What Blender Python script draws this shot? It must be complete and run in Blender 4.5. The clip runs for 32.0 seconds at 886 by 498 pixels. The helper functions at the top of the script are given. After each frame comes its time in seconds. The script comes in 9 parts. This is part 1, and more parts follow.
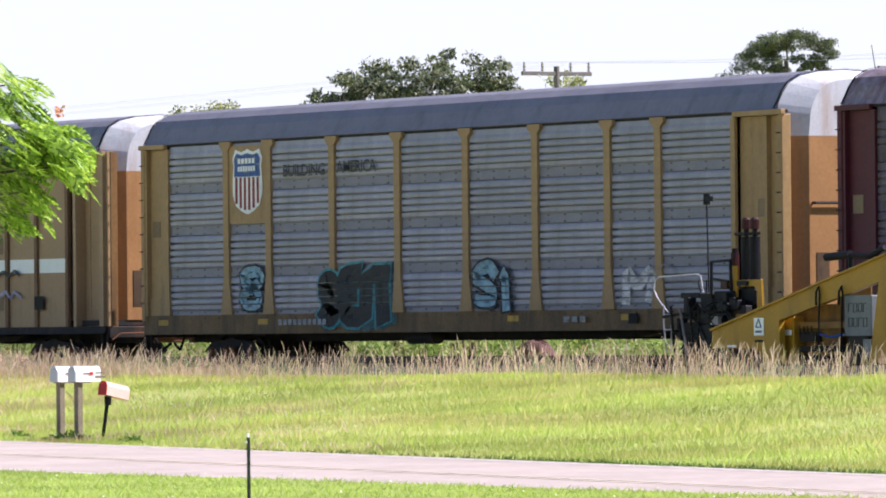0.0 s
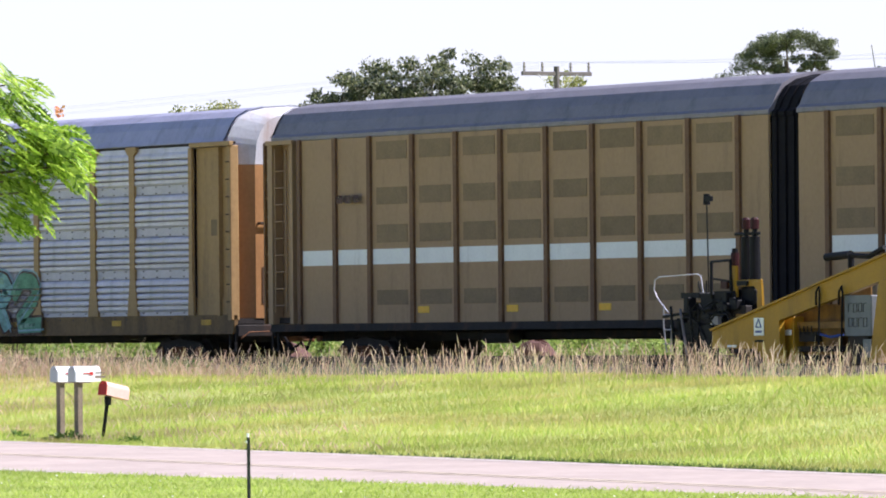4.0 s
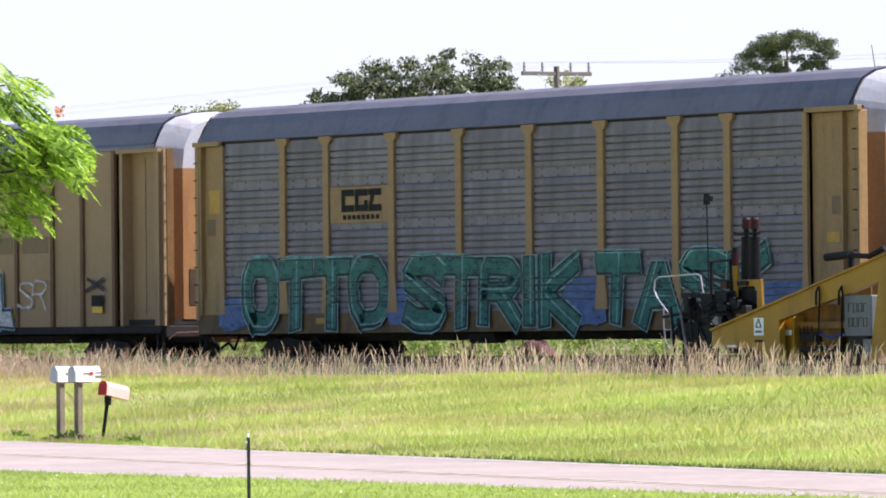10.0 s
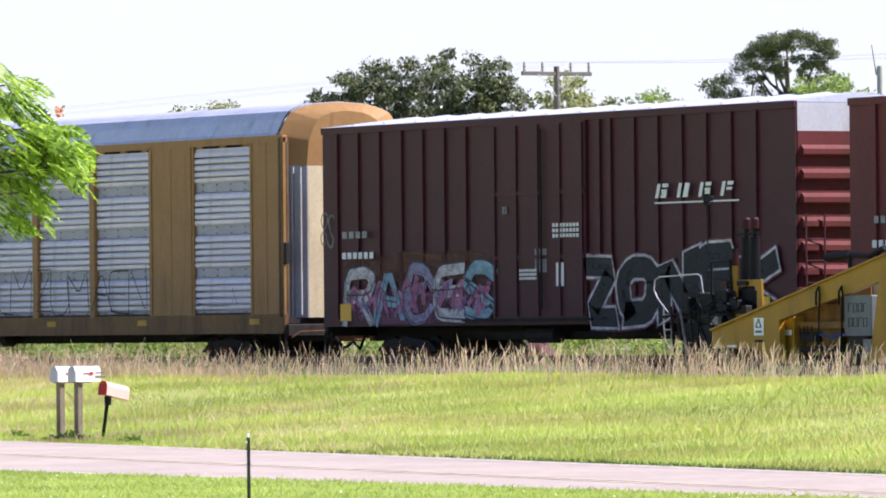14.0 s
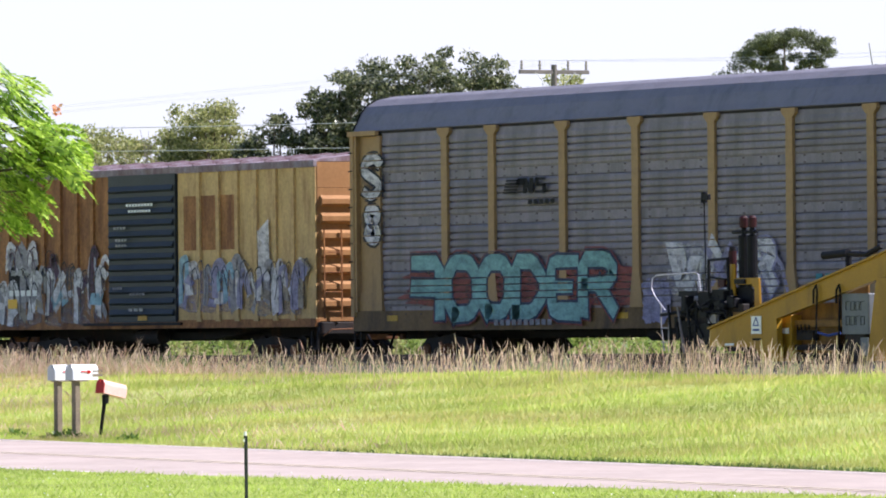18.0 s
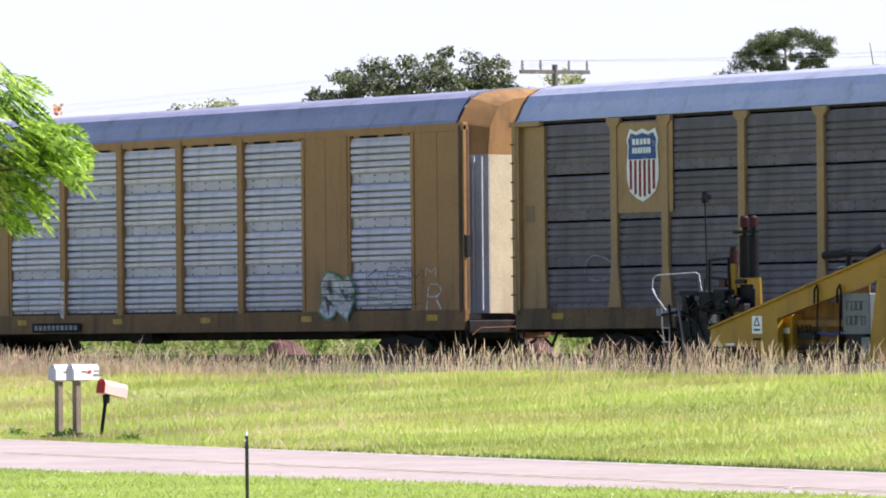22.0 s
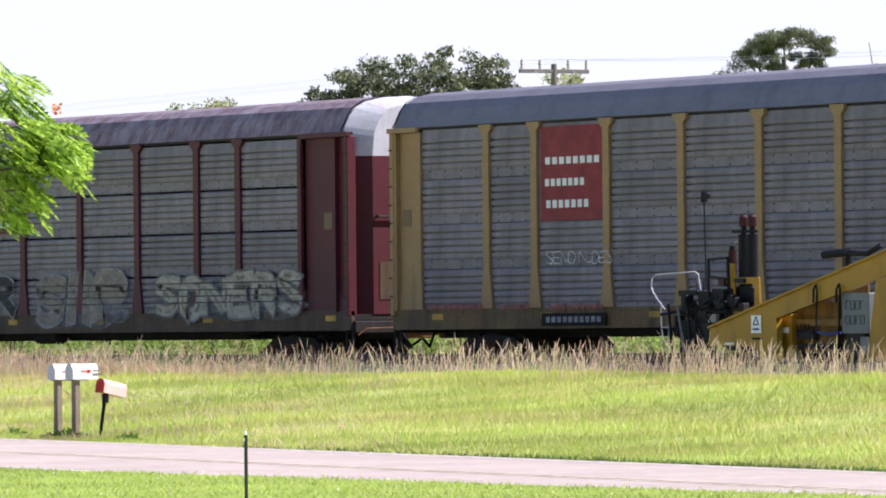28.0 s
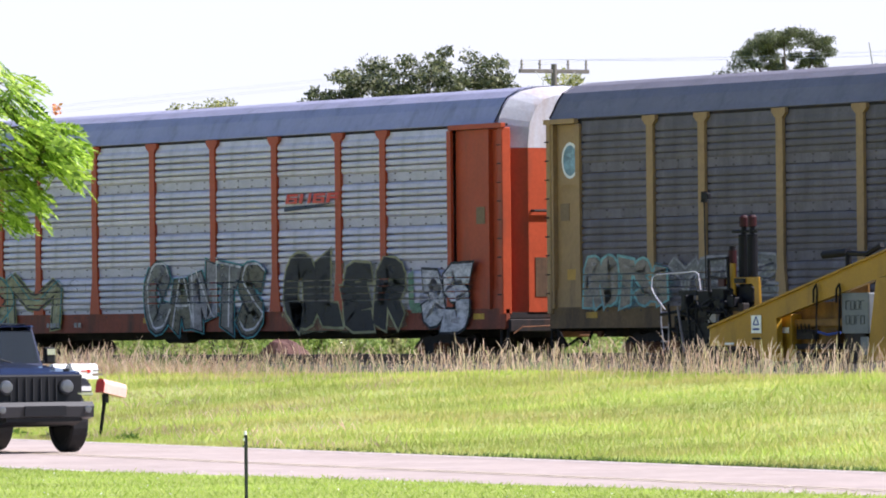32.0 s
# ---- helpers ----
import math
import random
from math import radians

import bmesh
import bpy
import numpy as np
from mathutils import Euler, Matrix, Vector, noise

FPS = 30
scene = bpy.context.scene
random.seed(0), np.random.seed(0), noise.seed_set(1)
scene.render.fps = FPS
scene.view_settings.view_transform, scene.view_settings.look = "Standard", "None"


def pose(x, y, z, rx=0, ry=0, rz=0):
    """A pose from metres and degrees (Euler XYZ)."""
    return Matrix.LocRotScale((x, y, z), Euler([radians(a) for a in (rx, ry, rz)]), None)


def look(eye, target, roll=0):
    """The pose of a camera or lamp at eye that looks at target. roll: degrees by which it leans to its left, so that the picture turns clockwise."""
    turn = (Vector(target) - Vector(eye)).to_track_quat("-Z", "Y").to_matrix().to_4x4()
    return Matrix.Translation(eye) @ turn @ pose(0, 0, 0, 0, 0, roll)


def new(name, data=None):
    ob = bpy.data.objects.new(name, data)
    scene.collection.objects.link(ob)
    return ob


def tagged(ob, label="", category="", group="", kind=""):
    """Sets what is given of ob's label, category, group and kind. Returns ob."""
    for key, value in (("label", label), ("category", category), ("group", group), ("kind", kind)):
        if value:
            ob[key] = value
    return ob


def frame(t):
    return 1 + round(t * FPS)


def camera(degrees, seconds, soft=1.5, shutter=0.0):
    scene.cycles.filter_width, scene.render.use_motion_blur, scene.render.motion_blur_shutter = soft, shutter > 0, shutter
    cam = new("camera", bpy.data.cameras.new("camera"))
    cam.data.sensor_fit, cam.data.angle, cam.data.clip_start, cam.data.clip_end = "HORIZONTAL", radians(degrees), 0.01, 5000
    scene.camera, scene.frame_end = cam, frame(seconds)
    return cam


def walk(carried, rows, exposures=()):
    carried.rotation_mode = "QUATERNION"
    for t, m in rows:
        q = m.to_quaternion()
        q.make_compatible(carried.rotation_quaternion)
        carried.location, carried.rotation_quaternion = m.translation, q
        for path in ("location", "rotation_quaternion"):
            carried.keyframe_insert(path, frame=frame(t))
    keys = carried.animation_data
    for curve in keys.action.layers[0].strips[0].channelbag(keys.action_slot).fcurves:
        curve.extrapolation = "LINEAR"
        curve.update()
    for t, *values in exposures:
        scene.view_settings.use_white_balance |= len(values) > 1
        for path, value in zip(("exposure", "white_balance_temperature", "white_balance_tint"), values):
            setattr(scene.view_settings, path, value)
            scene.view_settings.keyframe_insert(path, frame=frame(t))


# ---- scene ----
# The plan: x runs along the railway to the right, y away from the camera, z up; the road lies at z = 0.
EYE = Vector((0.0, 0.0, 1.6))
SPEED = 19.8            # the train, metres per second, towards -x
SIDE_Y = 75.36          # near side of the cars
RAIL_Z = 0.82           # top of the main line's rails
LENS = 12987.8          # focal length in picture widths of 1568


def aim(dx, dy):
    """The camera's pose, nudged by a small sideways and upward shift."""
    u, w = -dx + 1.405, dy + 148.56
    th = radians(29.8657)
    fwd, right = Vector((-math.cos(th), math.sin(th), 0)), Vector((math.sin(th), math.cos(th), 0))
    return look(EYE, EYE + 100 * (fwd + right * (u / LENS) + Vector((0, 0, w / LENS))), -0.54175)


cam = camera(6.9088, 32.0, soft=1.9)
walk(cam, [(t, aim(a, b)) for t, a, b in (
    (0, 0, 0), (1.2, 0, 0), (1.5, 1.2, -1.3), (1.8, 0, 0), (9, 0, 0), (17.0, 0, 0), (17.3, -1, -3), (17.5, -2, -4.2), (18.0, -4.5, -3),
    (21, -4.3, -3), (22, -3, -3.2), (22.5, -5.3, -5.3), (23, -3, -4.3), (23.5, -6, -5.8), (24, -10.3, -7.8), (24.5, -10.3, -8),
    (25, -7.2, -7.2), (25.5, -2.3, -4.4), (26.5, -4, -4.3), (28, -4.6, -4.3), (32, -4.5, -4.3))],
    exposures=[(0, 1.13, 5880, 20), (32, 1.13, 5880, 20)])

# ---- light ----
SUN_AZ, SUN_EL = 62.0, 47.0    # degrees from +x towards +y, and up
world = bpy.data.worlds.new("world")
scene.world = world
world.use_nodes = True
wn = world.node_tree.nodes
sky = wn.new("ShaderNodeTexSky")
sky.sky_type, sky.sun_disc = "NISHITA", False
sky.sun_elevation, sky.sun_rotation = radians(SUN_EL), radians(90 - SUN_AZ)
sky.air_density, sky.dust_density, sky.ozone_density = 1.0, 0.5, 2.0
wn["Background"].inputs["Strength"].default_value = 0.071
world.node_tree.links.new(sky.outputs[0], wn["Background"].inputs[0])
sun = new("sun", bpy.data.lights.new("sun", "SUN"))
sun.data.energy, sun.data.angle, sun.data.color = 4.35, radians(0.53), (1.0, 0.945, 0.83)
sun_dir = Vector((math.cos(radians(SUN_AZ)) * math.cos(radians(SUN_EL)), math.sin(radians(SUN_AZ)) * math.cos(radians(SUN_EL)), math.sin(radians(SUN_EL))))
sun.matrix_world = look(sun_dir * 400, (0, 0, 0))


# ---- materials ----
def node(tree, kind, **inputs):
    n = tree.nodes.new(kind)
    for k, val in inputs.items():
        n.inputs[k.replace("_", " ")].default_value = val
    return n


def material(name, colour, rough=0.6, metal=0.0, vary=0.12, scale=3.0, dirt=None, dirt_amount=0.0, streak=1.0, bump=0.0, bump_scale=40.0,
             per_piece=0.0, wave=None, translucent=0.0, spec=0.22):
    """Procedural surface: base colour, two scales of variation, dirt in upright streaks, fine relief, piece-to-piece change."""
    m = bpy.data.materials.new(name)
    m.use_nodes = True
    t, link = m.node_tree, m.node_tree.links.new
    p = t.nodes["Principled BSDF"]
    p.inputs["Roughness"].default_value, p.inputs["Metallic"].default_value = rough, metal
    p.inputs["Specular IOR Level"].default_value = spec
    co = t.nodes.new("ShaderNodeTexCoord")
    n1 = node(t, "ShaderNodeTexNoise", Scale=scale, Detail=5.0)
    n2 = node(t, "ShaderNodeTexNoise", Scale=scale * 9, Detail=3.0)
    link(co.outputs["Object"], n1.inputs["Vector"])
    link(co.outputs["Object"], n2.inputs["Vector"])
    add = node(t, "ShaderNodeMath")
    add.operation = "ADD"
    link(n1.outputs[0], add.inputs[0])
    link(n2.outputs[0], add.inputs[1])
    rng = node(t, "ShaderNodeMapRange")
    rng.inputs["From Min"].default_value, rng.inputs["From Max"].default_value = 0.7, 1.3
    rng.inputs["To Min"].default_value, rng.inputs["To Max"].default_value = 1 - vary, 1 + vary
    link(add.outputs[0], rng.inputs["Value"])
    mul = t.nodes.new("ShaderNodeVectorMath")
    mul.operation = "SCALE"
    mul.inputs[0].default_value = colour
    link(rng.outputs[0], mul.inputs["Scale"])
    out = mul.outputs[0]
    if per_piece:
        info = t.nodes.new("ShaderNodeObjectInfo")
        r2 = node(t, "ShaderNodeMapRange")
        r2.inputs["To Min"].default_value, r2.inputs["To Max"].default_value = 1 - per_piece, 1 + per_piece
        link(info.outputs["Random"], r2.inputs["Value"])
        m2 = t.nodes.new("ShaderNodeVectorMath")
        m2.operation = "SCALE"
        link(out, m2.inputs[0])
        link(r2.outputs[0], m2.inputs["Scale"])
        out = m2.outputs[0]
    if dirt:
        mp = t.nodes.new("ShaderNodeMapping")
        mp.inputs["Scale"].default_value = (2.2 * streak, 2.2 * streak, 0.45 * streak)
        link(co.outputs["Object"], mp.inputs["Vector"])
        n3 = node(t, "ShaderNodeTexNoise", Scale=1.0, Detail=6.0, Roughness=0.65)
        link(mp.outputs[0], n3.inputs["Vector"])
        r3 = node(t, "ShaderNodeMapRange")
        r3.inputs["From Min"].default_value, r3.inputs["From Max"].default_value = 0.62 - dirt_amount * 0.45, 0.78 - dirt_amount * 0.2
        r3.inputs["To Max"].default_value = 0.55 + dirt_amount * 0.45
        link(n3.outputs[0], r3.inputs["Value"])
        mix = t.nodes.new("ShaderNodeMix")
        mix.data_type = "RGBA"
        mix.inputs["B"].default_value = (*dirt, 1)
        link(r3.outputs[0], mix.inputs["Factor"])
        link(out, mix.inputs["A"])
        out = mix.outputs["Result"]
    link(out, p.inputs["Base Color"])
    height = None
    if wave:
        w = t.nodes.new("ShaderNodeTexWave")
        w.bands_direction, w.inputs["Scale"].default_value = wave[0], wave[1]
        link(co.outputs["Object"], w.inputs["Vector"])
        height, depth = w.outputs["Fac"], wave[2]
    elif bump:
        nb = node(t, "ShaderNodeTexNoise", Scale=bump_scale, Detail=4.0)
        link(co.outputs["Object"], nb.inputs["Vector"])
        height, depth = nb.outputs[0], bump
    if height:
        b = node(t, "ShaderNodeBump", Strength=0.8, Distance=depth)
        link(height, b.inputs["Height"])
        link(b.outputs[0], p.inputs["Normal"])
    if translucent:
        tr = t.nodes.new("ShaderNodeBsdfTranslucent")
        link(out, tr.inputs["Color"])
        mx = t.nodes.new("ShaderNodeMixShader")
        mx.inputs[0].default_value = translucent
        link(p.outputs[0], mx.inputs[1])
        link(tr.outputs[0], mx.inputs[2])
        link(mx.outputs[0], t.nodes["Material Output"].inputs[0])
    return m


RUST = (0.10, 0.045, 0.025)
SOOT = (0.024, 0.020, 0.020)
gold = material("gold_paint", (0.342, 0.214, 0.095), 0.55, vary=0.12, scale=1.2, dirt=(0.14, 0.095, 0.055), dirt_amount=0.25)
tan_paint = material("tan_paint", (0.342, 0.22, 0.12), 0.55, vary=0.08, scale=1.0, dirt=(0.18, 0.12, 0.07), dirt_amount=0.15)
tan_mesh = material("punched_tan_sheet", (0.215, 0.15, 0.085), 0.7, vary=0.15, scale=2.0, per_piece=0.12)
# Tan units' posts: their shadow is put into a darker brown.
post_shadow_brown = material("brown_channel_paint", (0.165, 0.088, 0.045), 0.6, vary=0.2, scale=1.5, dirt=(0.09, 0.05, 0.03), dirt_amount=0.3)
brown_tan = material("pinkish_brown_paint", (0.255, 0.162, 0.10), 0.55, vary=0.12, scale=1.0, dirt=(0.15, 0.09, 0.06), dirt_amount=0.25)
ochre = material("ochre_paint", (0.32, 0.172, 0.066), 0.55, vary=0.10, scale=1.0, dirt=(0.12, 0.07, 0.03), dirt_amount=0.2)
end_orange = material("orange_end_paint", (0.35, 0.18, 0.075), 0.5, vary=0.12, scale=1.5, dirt=(0.25, 0.12, 0.05), dirt_amount=0.2)
white_paint = material("white_paint", (0.78, 0.78, 0.76), 0.5, vary=0.06, scale=2.0, dirt=(0.35, 0.33, 0.3), dirt_amount=0.1)
cap_white = material("dirty_white_end_paint", (0.50, 0.49, 0.53), 0.55, vary=0.10, scale=2.0, dirt=(0.36, 0.24, 0.18), dirt_amount=0.28)
# End doors in two tints: cool for the shaded corner, warm for sunlight.
shade_white = material("dull_white_door_paint", (0.36, 0.355, 0.40), 0.6, vary=0.1, scale=2.0, dirt=(0.26, 0.2, 0.17), dirt_amount=0.25)
sunlit_cream = material("faded_cream_door_paint", (0.60, 0.50, 0.34), 0.6, vary=0.12, scale=2.0, dirt=(0.42, 0.30, 0.2), dirt_amount=0.2)
maroon = material("maroon_paint", (0.088, 0.0165, 0.0235), 0.55, vary=0.15, scale=1.5, dirt=(0.06, 0.03, 0.025), dirt_amount=0.3)
rust_red = material("orange_red_paint", (0.38, 0.062, 0.022), 0.5, vary=0.12, scale=1.5, dirt=(0.14, 0.05, 0.03), dirt_amount=0.2)
oxide = material("brown_boxcar_paint", (0.066, 0.0165, 0.0225), 0.55, vary=0.15, scale=1.2, dirt=(0.05, 0.025, 0.02), dirt_amount=0.3)
oxide_red = material("red_boxcar_paint", (0.13, 0.027, 0.027), 0.55, vary=0.15, scale=1.2, dirt=(0.07, 0.03, 0.022), dirt_amount=0.25)
box_yellow = material("weathered_yellow_paint", (0.54, 0.365, 0.155), 0.6, vary=0.2, scale=1.4, dirt=(0.20, 0.075, 0.03), dirt_amount=0.3, streak=1.5)
box_rust = material("rusted_yellow_paint", (0.36, 0.165, 0.055), 0.65, vary=0.4, scale=1.4, dirt=(0.10, 0.034, 0.02), dirt_amount=0.6, streak=1.0)
grey_car = material("taupe_paint", (0.205, 0.168, 0.148), 0.55, vary=0.1, scale=1.0, dirt=(0.14, 0.115, 0.10), dirt_amount=0.3)
grey_car_light = material("pale_taupe_paint", (0.27, 0.235, 0.215), 0.55, vary=0.1, scale=1.0)
panel_clean = material("bright_galvanised_steel", (0.64, 0.60, 0.70), 0.45, 0.2, vary=0.10, scale=2.0, dirt=(0.40, 0.385, 0.43), dirt_amount=0.15, per_piece=0.06)
panel_fair = material("weathered_bright_galvanised_steel", (0.54, 0.51, 0.59), 0.45, 0.2, vary=0.12, scale=2.0, dirt=(0.33, 0.32, 0.355), dirt_amount=0.22, per_piece=0.08)
panel_mid = material("grey_galvanised_steel", (0.285, 0.272, 0.315), 0.45, 0.25, vary=0.14, scale=2.0, dirt=(0.2, 0.2, 0.2), dirt_amount=0.3, per_piece=0.10)
panel_dull = material("dull_galvanised_steel", (0.208, 0.182, 0.202), 0.5, 0.12, vary=0.16, scale=2.0, dirt=(0.11, 0.10, 0.105), dirt_amount=0.4, per_piece=0.12)
panel_dark = material("grimy_galvanised_steel", (0.138, 0.12, 0.137), 0.55, 0.1, vary=0.2, scale=2.0, dirt=(0.075, 0.066, 0.07), dirt_amount=0.45, per_piece=0.14)
panel_grime = material("soot_brown_galvanised_steel", (0.130, 0.102, 0.112), 0.6, 0.05, vary=0.25, scale=1.5, dirt=(0.05, 0.036, 0.036), dirt_amount=0.45, per_piece=0.12)
roof_grey = material("grey_steel_roof", (0.225, 0.205, 0.228), 0.5, 0.3, vary=0.12, scale=1.0, dirt=(0.12, 0.12, 0.125), dirt_amount=0.2, wave=("X", 5.0, 0.012))
roof_pale = material("pale_galvanised_roof", (0.64, 0.63, 0.735), 0.45, 0.4, vary=0.1, scale=1.0, dirt=(0.3, 0.3, 0.32), dirt_amount=0.15, wave=("X", 5.0, 0.012))
roof_blue = material("blue_grey_steel_roof", (0.41, 0.39, 0.49), 0.45, 0.35, vary=0.1, scale=1.0, dirt=(0.2, 0.2, 0.22), dirt_amount=0.2, wave=("X", 5.0, 0.012))
roof_rust = material("rust_streaked_roof", (0.30, 0.25, 0.28), 0.6, 0.1, vary=0.25, scale=1.0, dirt=(0.11, 0.035, 0.036), dirt_amount=0.55, streak=1.4, wave=("X", 5.0, 0.012))
dark_steel = material("sooty_steel", SOOT, 0.75, vary=0.3, scale=3.0, dirt=RUST, dirt_amount=0.2)
black_rubber = material("black_rubber", (0.014, 0.013, 0.016), 0.9, vary=0.2, spec=0.08)
rust_steel = material("rusty_steel", (0.16, 0.07, 0.035), 0.7, vary=0.3, scale=4.0)
rail_steel = material("worn_rail_steel", (0.07, 0.05, 0.04), 0.5, 0.5, vary=0.2)
tank_black = material("black_tank_paint", (0.050, 0.038, 0.055), 0.5, vary=0.3, scale=1.0, dirt=(0.075, 0.062, 0.062), dirt_amount=0.35, spec=0.2)
sill_gold = material("grimy_gold_sill_paint", (0.17, 0.10, 0.04), 0.6, vary=0.25, scale=1.5, dirt=(0.05, 0.032, 0.022), dirt_amount=0.45)
sill_ochre = material("grimy_ochre_sill_paint", (0.20, 0.105, 0.038), 0.6, vary=0.2, scale=1.5, dirt=(0.06, 0.035, 0.022), dirt_amount=0.35)
sill_dark = material("grimy_brown_sill_paint", (0.10, 0.06, 0.035), 0.6, vary=0.25, scale=1.5, dirt=(0.03, 0.022, 0.018), dirt_amount=0.4)
sill_red = material("grimy_red_sill_paint", (0.22, 0.05, 0.025), 0.6, vary=0.2, scale=1.5, dirt=(0.05, 0.03, 0.022), dirt_amount=0.4)
# Sheet steels darkened by the shade that the upright foot shows below the swells.
strip_shade_of = {"bright_galvanised_steel": material("dulled_bright_strap_steel", (0.35, 0.34, 0.41), 0.5, 0.2, vary=0.12, scale=2.0),
            "weathered_bright_galvanised_steel": material("weathered_strap_steel", (0.44, 0.42, 0.49), 0.5, 0.2, vary=0.14, scale=2.0),
            "grey_galvanised_steel": material("grey_strap_steel", (0.20, 0.192, 0.225), 0.5, 0.2, vary=0.14, scale=2.0)}
reflector_grimy = material("grimy_yellow_reflector_film", (0.52, 0.30, 0.03), 0.5, vary=0.25, dirt=(0.14, 0.08, 0.03), dirt_amount=0.35)
# Bolt heads are darker than the sheets they sit on.
bolt_mat = material("rusty_bolt_heads", (0.07, 0.055, 0.055), 0.7, vary=0.3)
sill_of = {"gold_paint": sill_gold, "tan_paint": sill_ochre, "pinkish_brown_paint": sill_dark, "ochre_paint": sill_ochre, "maroon_paint": sill_dark, "orange_red_paint": sill_red}
road_mat = material("sun_bleached_asphalt", (0.40, 0.325, 0.285), 0.85, vary=0.14, scale=0.5, dirt=(0.31, 0.26, 0.235), dirt_amount=0.2, bump=0.01, bump_scale=30)
line_white = material("worn_white_road_paint", (0.54, 0.49, 0.45), 0.8, vary=0.15)
road_line = material("worn_yellow_road_line", (0.50, 0.41, 0.31), 0.8, vary=0.25, scale=1.5)
line_yellow = material("faded_yellow_road_paint", (0.50, 0.30, 0.07), 0.7, vary=0.2)
soil = material("grassy_soil", (0.35, 0.40, 0.12), 0.9, vary=0.2, scale=0.25, dirt=(0.42, 0.36, 0.16), dirt_amount=0.35, streak=0.12, bump=0.03, bump_scale=5)
ballast_mat = material("dark_ballast_stone", (0.10, 0.09, 0.08), 0.9, vary=0.4, scale=6, bump=0.05, bump_scale=12)


# ---- mesh building ----
class Shape:
    """Gathers vertices and faces for one mesh."""
    def __init__(self):
        self.v, self.f = [], []

    def quad(self, *pts):
        n = len(self.v)
        self.v += pts
        self.f.append(tuple(range(n, n + len(pts))))
        return self

    def box(self, x0, x1, y0, y1, z0, z1):
        n = len(self.v)
        self.v += [(x, y, z) for x in (x0, x1) for y in (y0, y1) for z in (z0, z1)]
        self.f += [tuple(n + i for i in q) for q in ((0, 1, 3, 2), (4, 6, 7, 5), (0, 4, 5, 1), (2, 3, 7, 6), (0, 2, 6, 4), (1, 5, 7, 3))]
        return self

    def bevelled(self, x0, x1, y0, y1, z0, z1, b):
        """A box whose edges along every side are cut by b."""
        n = len(self.v)
        for x, e in ((x0, 1), (x0 + b, 0), (x1 - b, 0), (x1, 1)):
            k = b if e else 0
            self.v += [(x, y0 + k, z0 + k), (x, y1 - k, z0 + k), (x, y1 - k, z1 - k), (x, y0 + k, z1 - k)]
        for s in range(3):
            for i in range(4):
                j = (i + 1) % 4
                a = n + 4 * s
                self.f.append((a + i, a + j, a + 4 + j, a + 4 + i))
        self.f += [(n, n + 3, n + 2, n + 1), (n + 12, n + 13, n + 14, n + 15)]
        return self

    def extrude(self, profile, a, b, axis="x", closed=True):
        """A profile of (u, w) swept from a to b along an axis; x: (y, z), y: (x, z), z: (x, y)."""
        n, k = len(self.v), len(profile)
        put = {"x": lambda s, u, w: (s, u, w), "y": lambda s, u, w: (u, s, w), "z": lambda s, u, w: (u, w, s)}[axis]
        self.v += [put(s, u, w) for s in (a, b) for u, w in profile]
        for i in range(k if closed else k - 1):
            j = (i + 1) % k
            self.f.append((n + i, n + j, n + k + j, n + k + i))
        if closed:
            self.f += [tuple(n + i for i in range(k))[::-1], tuple(n + k + i for i in range(k))]
        return self

    def tube(self, a, b, r0, r1=None, seg=8, caps=True):
        a, b = Vector(a), Vector(b)
        r1 = r0 if r1 is None else r1
        d = (b - a).normalized()
        u = d.orthogonal().normalized()
        w = d.cross(u)
        n = len(self.v)
        for c, r in ((a, r0), (b, r1)):
            for i in range(seg):
                t = 2 * math.pi * i / seg
                self.v.append(tuple(c + r * (u * math.cos(t) + w * math.sin(t))))
        for i in range(seg):
            j = (i + 1) % seg
            self.f.append((n + i, n + j, n + seg + j, n + seg + i))
        if caps:
            self.f += [tuple(n + i for i in range(seg))[::-1], tuple(n + seg + i for i in range(seg))]
        return self

    def pipe(self, pts, r, seg=6):
        """One bent tube through points."""
        pts = [Vector(p) for p in pts]
        n = len(self.v)
        u = None
        for i, p in enumerate(pts):
            d = (pts[min(i + 1, len(pts) - 1)] - pts[max(i - 1, 0)]).normalized()
            u = d.orthogonal().normalized() if u is None else (u - d * u.dot(d)).normalized()
            w = d.cross(u)
            self.v += [tuple(p + r * (u * math.cos(2 * math.pi * k / seg) + w * math.sin(2 * math.pi * k / seg))) for k in range(seg)]
        for i in range(len(pts) - 1):
            for k in range(seg):
                j = (k + 1) % seg
                self.f.append((n + i * seg + k, n + i * seg + j, n + (i + 1) * seg + j, n + (i + 1) * seg + k))
        e = n + (len(pts) - 1) * seg
        self.f += [tuple(n + k for k in range(seg))[::-1], tuple(e + k for k in range(seg))]
        return self

    def lathe(self, rings, axis, centre, seg=24):
        """Rings of (along, radius) turned about an axis through centre."""
        n, c = len(self.v), Vector(centre)
        for s, r in rings:
            for i in range(seg):
                t = 2 * math.pi * i / seg
                p = (s, r * math.cos(t), r * math.sin(t)) if axis == "x" else ((r * math.cos(t), s, r * math.sin(t)) if axis == "y" else (r * math.cos(t), r * math.sin(t), s))
                self.v.append(tuple(c + Vector(p)))
        for k in range(len(rings) - 1):
            for i in range(seg):
                j = (i + 1) % seg
                self.f.append((n + k * seg + i, n + k * seg + j, n + (k + 1) * seg + j, n + (k + 1) * seg + i))
        self.f += [tuple(n + i for i in range(seg))[::-1], tuple(n + (len(rings) - 1) * seg + i for i in range(seg))]
        return self

